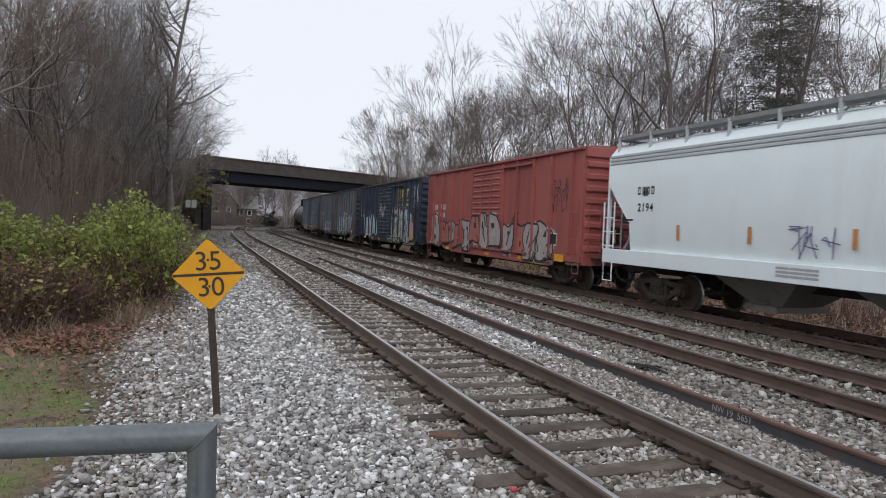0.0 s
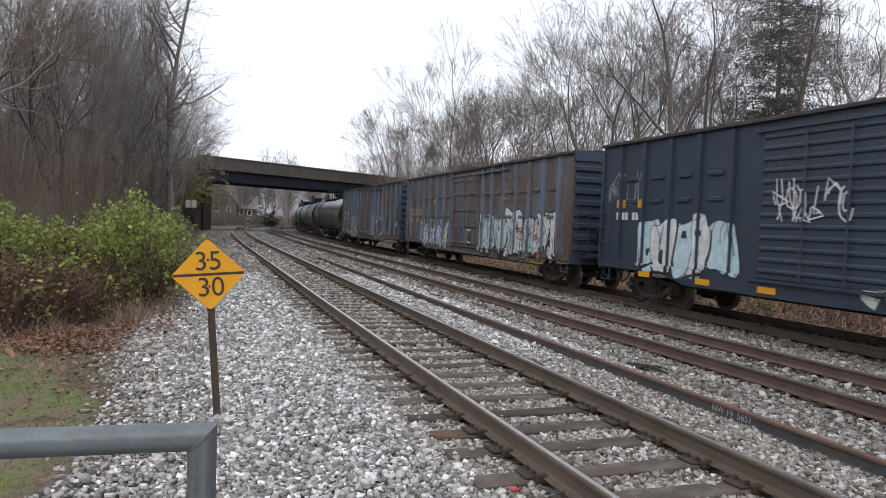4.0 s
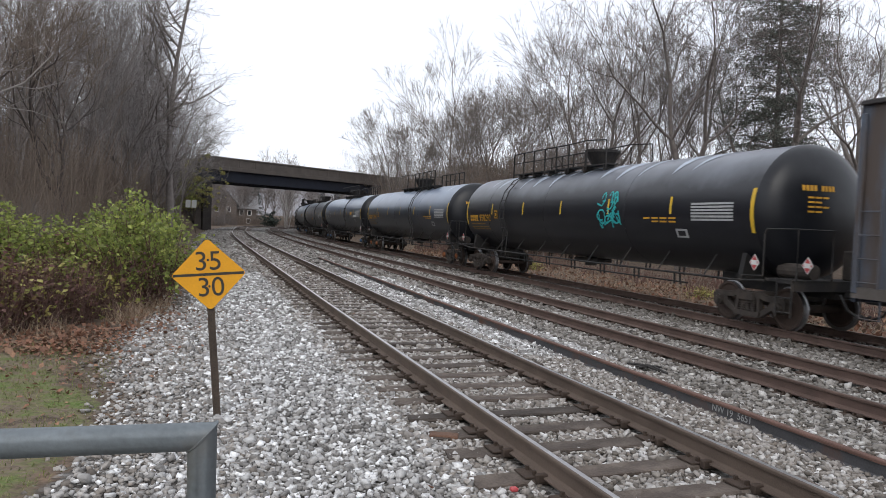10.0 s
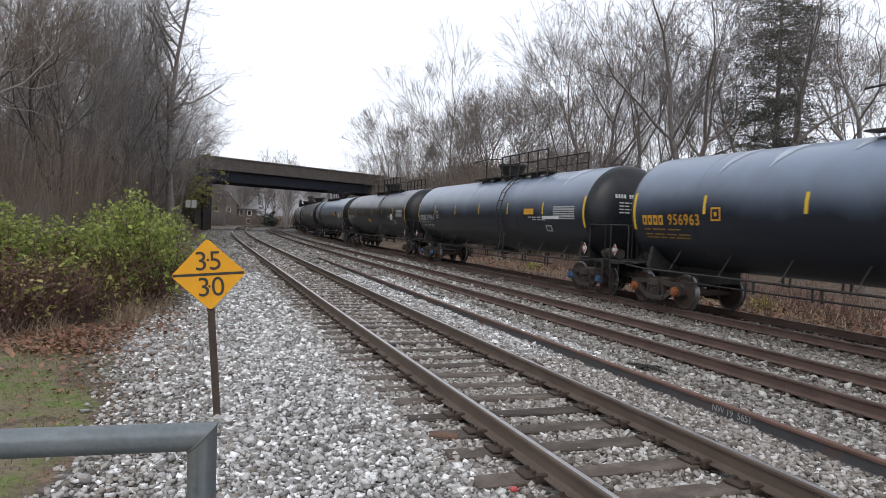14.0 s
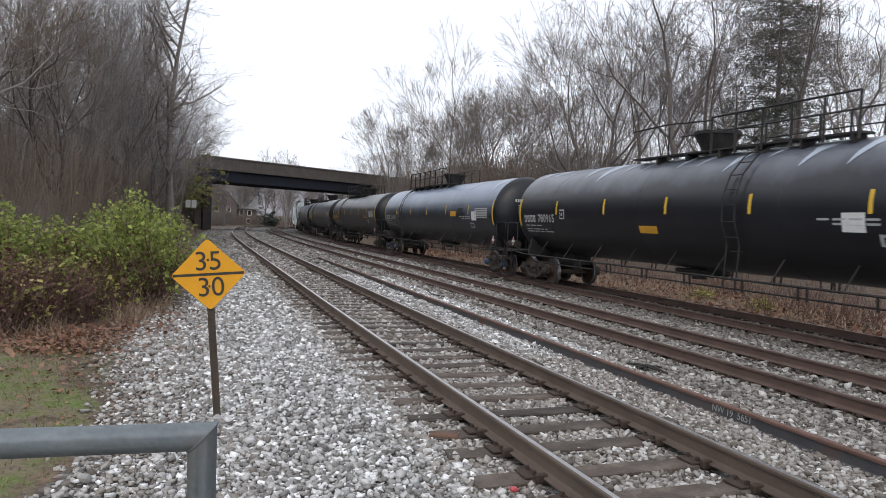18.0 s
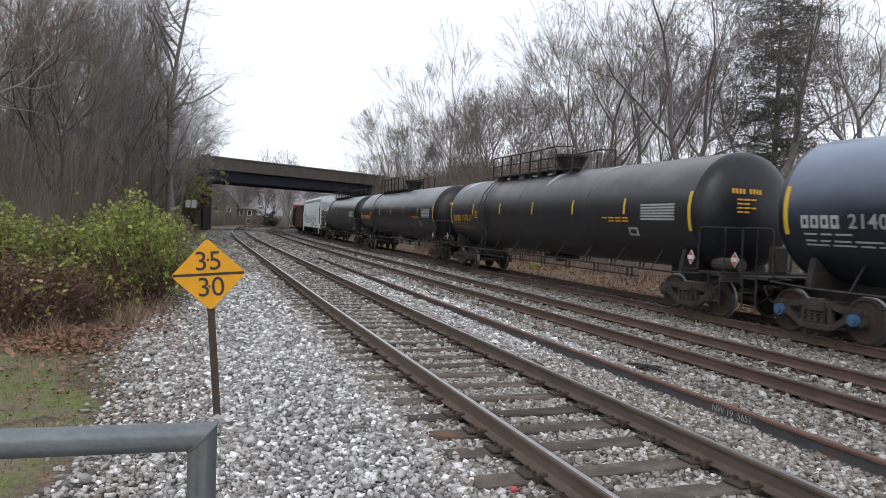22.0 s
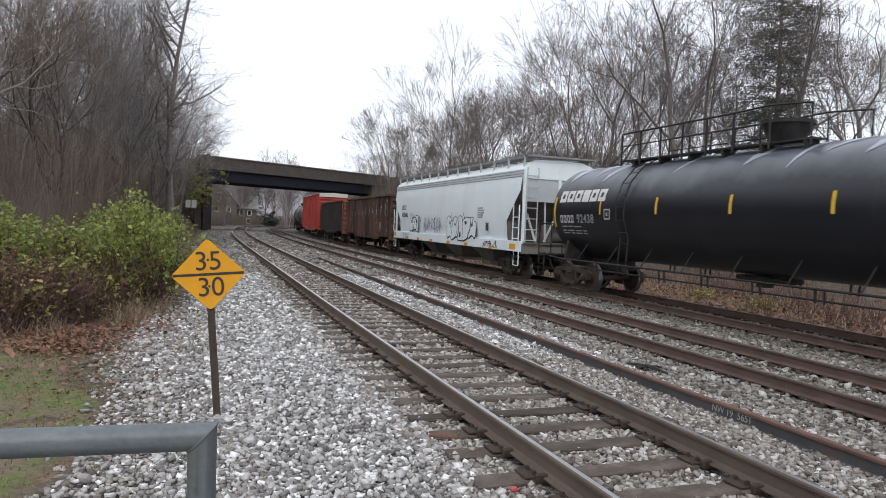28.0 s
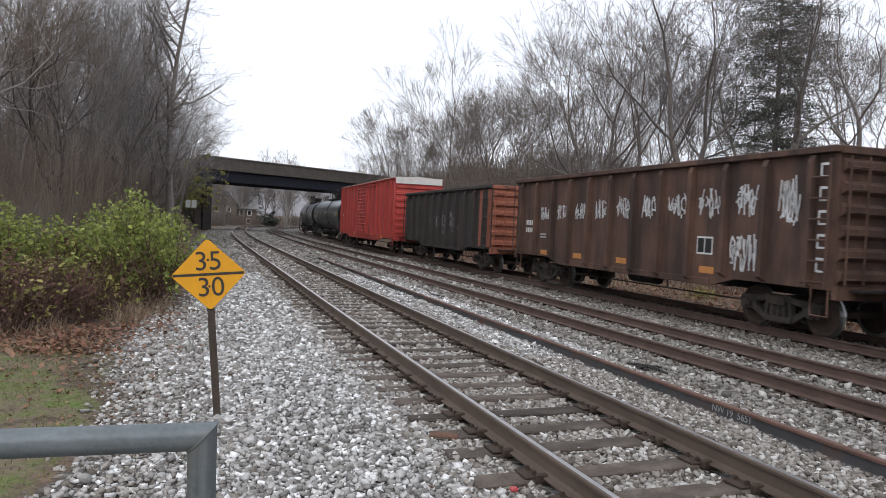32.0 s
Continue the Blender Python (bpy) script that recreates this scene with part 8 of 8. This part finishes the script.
scatter_leaves("fallen_leaves", "orange-brown fallen leaves along the edge of the brush", [(7.6, 10, -5.6, -4.2, 700), (9, 20, -5.0, -3.4, 1900), (16, 40, -5.5, -3.2, 1400), (6, 9, -9.5, -5.2, 700), (4, 8, -5.4, -3.8, 160), (7.4, 9.6, -6.4, -4.4, 900), (1, 14, -3.5, 1.0, 25)], "leaf_brown", 21, 0.07)
scatter_leaves("fallen_leaves", "brown fallen leaves on the bank behind the far track", [(5, 25, 12.8, 18, 3200), (25, 60, 12.8, 18, 2600)], "leaf_brown", 22, 0.15)


def blades(name, label, cells, material, seed, length, width, lean):
    """Grass blades: bent three-sided strips."""
    r = np.random.RandomState(seed)
    S_, O_ = [], []
    for s0, s1, o0, o1, n in cells:
        S_.append(r.uniform(s0, s1, n))
        O_.append(r.uniform(o0, o1, n))
    s, o = np.concatenate(S_), np.concatenate(O_)
    x, y, _ = line(s, o)
    n = len(s)
    z = ground_height(s, o)
    a = r.uniform(0, 6.28, n)
    L = length * np.exp(r.normal(0, 0.35, n))
    d = np.stack([np.cos(a), np.sin(a), np.zeros(n)], -1)
    t = np.stack([-np.sin(a), np.cos(a), np.zeros(n)], -1)
    p = np.stack([x, y, z], -1)
    ln = (lean * r.uniform(0.3, 1.6, n))[:, None]
    m = p + np.array([0, 0, 0.6]) * L[:, None] + d * L[:, None] * ln * 0.35
    e = p + np.array([0, 0, 0.85]) * L[:, None] + d * L[:, None] * ln
    w = width
    v = np.stack([p - t * w, p + t * w, m + t * w * 0.8, m - t * w * 0.8, e], 1).reshape(-1, 3)
    i = np.arange(n)[:, None] * 5
    f = np.concatenate([i + np.array([[0, 1, 2]]), i + np.array([[0, 2, 3]]), i + np.array([[3, 2, 4]])])
    return tagged(new(name, np_mesh(name, v, f, M[material])), label, "grass", kind="stuff")


blades("grass", "short thin green grass beside the ballast", [(0.5, 8.6, -9.5, -4.9, 22000), (0.5, 8.6, -4.9, -4.2, 2000)], "grass", 31, 0.036, 0.0035, 1.2)
blades("dry_grass", "tufts of pale dry grass before the brush", [(10.2, 12.0, -4.8, -4.1, 420), (11.6, 13.4, -4.5, -3.8, 260), (8.6, 10, -6.2, -5.2, 200)], "straw", 32, 0.28, 0.003, 1.6)
blades("dry_grass", "straw-coloured grass on the bank behind the far track", [(4, 30, 13.2, 18, 5200), (30, 70, 13.2, 18, 4000)], "straw", 33, 0.16, 0.006, 1.2)


# ---- speed sign ----
def speed_sign():
    t = thing("speed_sign", "yellow diamond speed sign on a leaning rusty post", "sign", pose(-2.107, 6.870, -0.566, 0, -4.9, 12))
    t.scale = (1.157, 1.157, 1.157)
    # U-channel post
    bm = bmesh.new()
    prism(bm, [(-0.018, 0), (0.018, 0), (0.018, 1), (-0.018, 1)], -0.019, 0.019)
    for v in bm.verts:
        v.co = Vector((v.co.x, v.co.y, v.co.z * 1.74 - 0.3 * (1 - v.co.z)))
    part("post", bm, M["post_rust"], t)
    for q in (-1, 1):
        part("post_flange", bx(min(q * 0.019, q * 0.030), max(q * 0.019, q * 0.030), -0.024, -0.018, -0.3, 1.74), M["post_rust"], t)
    bm = bmesh.new()
    for i in range(30):
        cyl(bm, (0, -0.0185, 0.02 + i * 0.05), (0, -0.0195, 0.02 + i * 0.05), 0.005, 6)
    part("bolt_holes", bm, M["sign_black"], t)
    # diamond plate with rounded corners
    zc = 1.455
    R = 0.292
    pts = []
    for k in range(4):
        a = math.pi / 2 * k
        c = Vector((math.cos(a), math.sin(a))) * (R - 0.035)
        for j in range(5):
            b = a - math.pi / 4 + j * math.pi / 8
            pts.append((c.x + 0.032 * math.cos(b), c.y + 0.032 * math.sin(b)))
    bm = bmesh.new()
    f = [bm.verts.new((x, -0.030, zc + z)) for x, z in pts]
    b = [bm.verts.new((x, -0.027, zc + z)) for x, z in pts]
    n = len(f)
    for i in range(n):
        bm.faces.new((f[i], f[(i + 1) % n], b[(i + 1) % n], b[i]))
    bm.faces.new(f[::-1])
    bm.faces.new(b)
    bmesh.ops.recalc_face_normals(bm, faces=bm.faces)
    plate = part("sign_plate", bm, M["sign_yellow"], t, "yellow diamond plate")
    part("divider", bx(-0.283, 0.283, -0.0325, -0.0305, zc - 0.010, zc + 0.012), M["sign_black"], plate, "black dividing bar")
    face = pose(0, 0, 0, 90, 0, 0)
    text_part("35", 0.225, Matrix.Translation((0, -0.0325, zc + 0.105)) @ face, M["sign_black"], plate, "numeral")
    text_part("30", 0.225, Matrix.Translation((0.012, -0.0325, zc - 0.112)) @ face, M["sign_black"], plate, "numeral")
    for z in (0.12, -0.10):
        bm = bmesh.new()
        cyl(bm, (0, -0.0305, zc + z), (0, -0.036, zc + z), 0.010, 8)
        part("bolt", bm, M["post_rust"], plate)


speed_sign()


# ---- galvanised pipe rail by the camera ----
def pipe_rail():
    t = thing("pipe_railing", "grey galvanised pipe railing with a square mitred corner", "railing", pose(-0.498, 1.506, 1.206, 0, -0.5, 14))
    r = 0.0300
    bm = bmesh.new()
    n = 24

    def ring(c, u, w):
        return [bm.verts.new(Vector(c) + r * (math.cos(2 * math.pi * k / n) * Vector(u) + math.sin(2 * math.pi * k / n) * Vector(w))) for k in range(n)]
    a = ring((-2.4, 0, 0), (0, 1, 0), (0, 0, 1))
    b = [bm.verts.new((-0.0 + v.co.z * 1.0, v.co.y, v.co.z)) for v in a]
    c = [bm.verts.new((v.co.z, v.co.y, -1.45)) for v in a]
    for k in range(n):
        bm.faces.new((a[k], a[(k + 1) % n], b[(k + 1) % n], b[k]))
        bm.faces.new((b[k], b[(k + 1) % n], c[(k + 1) % n], c[k]))
    bm.faces.new(a)
    bm.faces.new(c)
    bmesh.ops.recalc_face_normals(bm, faces=bm.faces)
    part("top_rail", bm, M["galv"], t, smooth=False)
    for k, ob in enumerate([o for o in t.children]):
        ob.data.polygons.foreach_set("use_smooth", [True] * len(ob.data.polygons))
        ob.data.set_sharp_from_angle(angle=radians(30))
    part("post", cyl(bmesh.new(), (-1.9, 0, -1.45), (-1.9, 0, -r * 0.5), r, 24), M["galv"], t)
    # weld bead on the mitre
    bm = bmesh.new()
    pipe(bm, [Vector((r * math.sin(q), r * math.cos(q), r * math.sin(q))) * 1.01 for q in np.linspace(0, 2 * math.pi, 25)], 0.003, 5)
    part("weld_bead", bm, M["galv"], t)


pipe_rail()


# ---- spare rail lying between the tracks ----
def spare_rail():
    t = thing("spare_rail", "rusty spare rail lying on the ballast with chalk marks", "rail", kind="")
    sweep_rail("rail_length", -6.0, 31.5, 2.12, -0.105, [M["spare"], M["rail_rust"]], t, label="loose rusty steel rail", head=3)
    s = 2.95
    m = on_line(s, 2.12 - 0.0105, -0.19)
    # chalk writing on the web, facing the near track
    text_part("NW 19  5651", 0.105, m @ pose(0, 0, 0, 90, 0, 180) @ pose(0, 0, 0.0), M["offwhite"], t, "chalk_mark")


spare_rail()


def short_rail_bits():
    """Scrap between the tracks: a bent bar end, a dark strap, a broken red-brown tie end."""
    bm = pipe(bmesh.new(), [(0, 0, 0), (0.5, 0.05, 0.02), (0.8, 0.02, 0.14)], 0.015)
    me = bpy.data.meshes.new("scrap_bar")
    bm.to_mesh(me)
    bm.free()
    me.materials.append(M["fence"])
    for s, o, z, a in ((15.2, 3.1, -0.27, 20), (31.5, 2.3, -0.2, 100)):
        ob = new("scrap_bar", me)
        ob.matrix_basis = on_line(s, o, z, a)
        tagged(ob, "bent dark steel bar on the ballast", "scrap")
    r = random.Random(3)
    bm = bmesh.new()
    for i in range(5):
        pipe(bm, [(r.uniform(-0.4, 0.4), r.uniform(-0.1, 0.1), 0.02 + 0.01 * i), (r.uniform(-0.1, 0.1), r.uniform(-0.1, 0.1), 0.05), (r.uniform(-0.4, 0.4), r.uniform(-0.1, 0.1), 0.02)], 0.018, 5)
    me = bpy.data.meshes.new("rubber_strap")
    bm.to_mesh(me)
    bm.free()
    me.materials.append(M["fence"])
    ob = new("rubber_strap", me)
    ob.matrix_basis = on_line(5.6, 2.95, -0.29, 15)
    tagged(ob, "black rubber strap scrap lying on stones", "scrap")
    me = bpy.data.meshes.new("wood_block")
    bm = bx(-0.13, 0.13, -0.06, 0.06, 0, 0.05, 0.01)
    bm.to_mesh(me)
    bm.free()
    me.materials.append(M["wood_red"])
    ob = new("wood_block", me)
    ob.matrix_basis = pose(0.08, 6.3, -0.235, 0, 0, -4)
    tagged(ob, "reddish brown split wood block at the tie ends", "wood block")
    me = bpy.data.meshes.new("red_scrap")
    bm = bx(-0.03, 0.03, -0.022, 0.022, 0, 0.03, 0.008)
    bm.to_mesh(me)
    bm.free()
    me.materials.append(M["placard_red"])
    ob = new("red_scrap", me)
    ob.matrix_basis = pose(0.58, 5.02, -0.20, 10, 5, 30)
    tagged(ob, "small red plastic scrap on the stones", "litter")
    me = bpy.data.meshes.new("litter_cup")
    bm = bmesh.new()
    cyl(bm, (-0.06, 0, 0.03), (0.06, 0, 0.035), 0.03, 12, 0.038)
    bm.to_mesh(me)
    bm.free()
    me.materials.append(M["white"])
    ob = new("litter_cup", me)
    ob.matrix_basis = pose(-4.9, 17.6, -0.26, 0, 0, 20)
    tagged(ob, "crushed white paper cup on the stones", "litter")


short_rail_bits()


# ---- beyond: second sign, house, hill ----
def far_things():
    t = thing("track_sign", "pair of small white signs on a post by the track", "sign", pose(-26.25, 75.0, -0.35))
    part("post", cyl(bmesh.new(), (0, 0, 0), (-0.35, 0, 3.3), 0.045, 8), M["post_rust"], t)
    for x, a in ((-0.85, 4), (-0.22, -6)):
        part("sign_plate", bx(x - 0.26, x + 0.26, -0.07, -0.05, 2.75, 3.55, 0.01), M["white_sign"], t, "blank white sign plate")
    # house: a front gable and a lower wing
    t = thing("house", "brown two-storey house with a pale gable behind the bridge", "house", pose(-53.0, 172, -0.6, 0, 0, 18))
    part("wall", bx(-3.6, 2.4, -4, 4, 0, 5.2), M["house_wall"], t)
    part("wing_wall", bx(2.4, 7.0, -3.0, 4, 0, 4.4), M["house_wall"], t)
    for q in (-1, 1):
        bm = bmesh.new()
        ridge, eave = (-0.6, 8.9), (-0.6 + q * 3.6, 4.8)
        vs = [bm.verts.new((x, y, z + k)) for k in (0, 0.2) for y in (-4.4, 4.4) for x, z in (ridge, eave)]
        for a in ((0, 1, 3, 2), (4, 6, 7, 5), (0, 4, 5, 1), (2, 3, 7, 6), (0, 2, 6, 4), (1, 5, 7, 3)):
            bm.faces.new([vs[i] for i in a])
        bmesh.ops.recalc_face_normals(bm, faces=bm.faces)
        part("roof", bm, M["house_roof"], t)
    bm = bmesh.new()
    a = [bm.verts.new((x, y, z)) for y in (-4.0, -3.85) for x, z in ((-3.6, 5.2), (2.4, 5.2), (-0.6, 8.6))]
    for f in ((0, 1, 2), (5, 4, 3), (0, 3, 4, 1), (1, 4, 5, 2), (2, 5, 3, 0)):
        bm.faces.new([a[i] for i in f])
    bmesh.ops.recalc_face_normals(bm, faces=bm.faces)
    part("gable", bm, M["house_wall"], t)
    part("wing_roof", prism(bmesh.new(), [(-3.6, 4.1), (0.5, 7.2), (4.4, 4.1), (4.4, 4.3), (0.5, 7.45), (-3.6, 4.3)], 2.2, 7.5), M["house_roof"], t, "pale grey shingle roof of the wing")
    for x, y, z in ((-2.2, -4, 3.2), (0.6, -4, 3.2), (-0.8, -4, 6.2), (3.6, -3, 2.6), (5.4, -3, 2.6), (5.2, -3, 0.6), (-2.0, -4, 0.9)):
        win = part("window", bx(x - 0.5, x + 0.5, y - 0.06, y - 0.002, z, z + 1.3), M["house_trim"], t, "white-framed window")
        part("pane", bx(x - 0.33, x + 0.33, y - 0.07, y - 0.062, z + 0.14, z + 1.16), M["glass_dark"], win)
    part("chimney", bx(-2.4, -1.7, -0.4, 0.4, 6.0, 9.6), M["house_wall"], t)
    tree_thing("bare_tree", "pale many-stemmed leafless tree beyond the bridge", "tree", "woods beyond the bridge", 281, "bark_pale", pose(-31.5, 142, -0.3), height=15, angle=0.28, depth=5, trunk_r=0.13, twig=0.02, trunks=5)
    leafy_shrub("dark evergreen bush beyond the bridge", 455, 1.5, 3.4, 2600, "needle_dark", 0.22, pose(-34.2, 140, -0.3), 30, "bark_dark")
    # wooded hill far off
    r = random.Random(4)
    verts, faces = [], []
    n = 60
    for i in range(n + 1):
        x = -420 + i * 14.0
        hgt = 33 + 5 * math.sin(i * 0.35) + 3 * math.sin(i * 0.93 + 1) + r.uniform(-0.8, 0.8)
        for y, z in ((430, -2), (470, hgt * 0.7), (520, hgt), (640, 0)):
            verts.append((x, y, z))
    for i in range(n):
        for k in range(3):
            a = i * 4 + k
            faces.append((a, a + 4, a + 5, a + 1))
    tagged(new("backdrop_hill", mesh_of("backdrop_hill", verts, faces, M["hill"], True)), "grey hazy wooded hill in the distance", "hill", kind="structure")


far_things()
# ---- what moves ----
SPEED_T = [0, 4, 8, 12, 16, 20, 24, 28, 32]
SPEED_V = [8.67, 8.52, 8.35, 8.35, 8.43, 8.38, 8.51, 8.39, 8.33]


def run(t):
    """Metres that the train has gone since the start."""
    q = np.linspace(0, t, max(2, int(t * 20) + 1))
    v = np.interp(q, SPEED_T, SPEED_V)
    return float(np.sum((v[1:] + v[:-1]) / 2 * np.diff(q)))


def motions():
    gone = {t: run(t) for t in range(33)}
    for car, s, a in TRAIN:
        rows = []
        for t in range(33):
            x0, y0, _ = line(s - a - gone[t], OFF[3])
            x1, y1, _ = line(s + a - gone[t], OFF[3])
            rows.append((t, pose(float(x0 + x1) / 2, float(y0 + y1) / 2, TOP[3], 0, 0, math.degrees(math.atan2(y1 - y0, x1 - x0)))))
        walk(car, rows)
    # wheels turn while their car is near enough to see it
    mid = {car.name: s for car, s, a in TRAIN}
    for w, q, car in car_wheels:
        rows = [(0.0, pose(q, 0, 0.452))]
        ang = 0.0
        t = 0.1
        while t < 31.95:
            near = mid[car.name] - run(t)
            if -14 < near < 45:
                ang -= 8.4 * 0.0667 / 0.452
                rows.append((t, Matrix.Translation((q, 0, 0.452)) @ Matrix.Rotation(ang, 4, "Y")))
            t += 0.0667
        rows.append((32.0, Matrix.Translation((q, 0, 0.452)) @ Matrix.Rotation(ang, 4, "Y")))
        walk(w, rows)


motions()
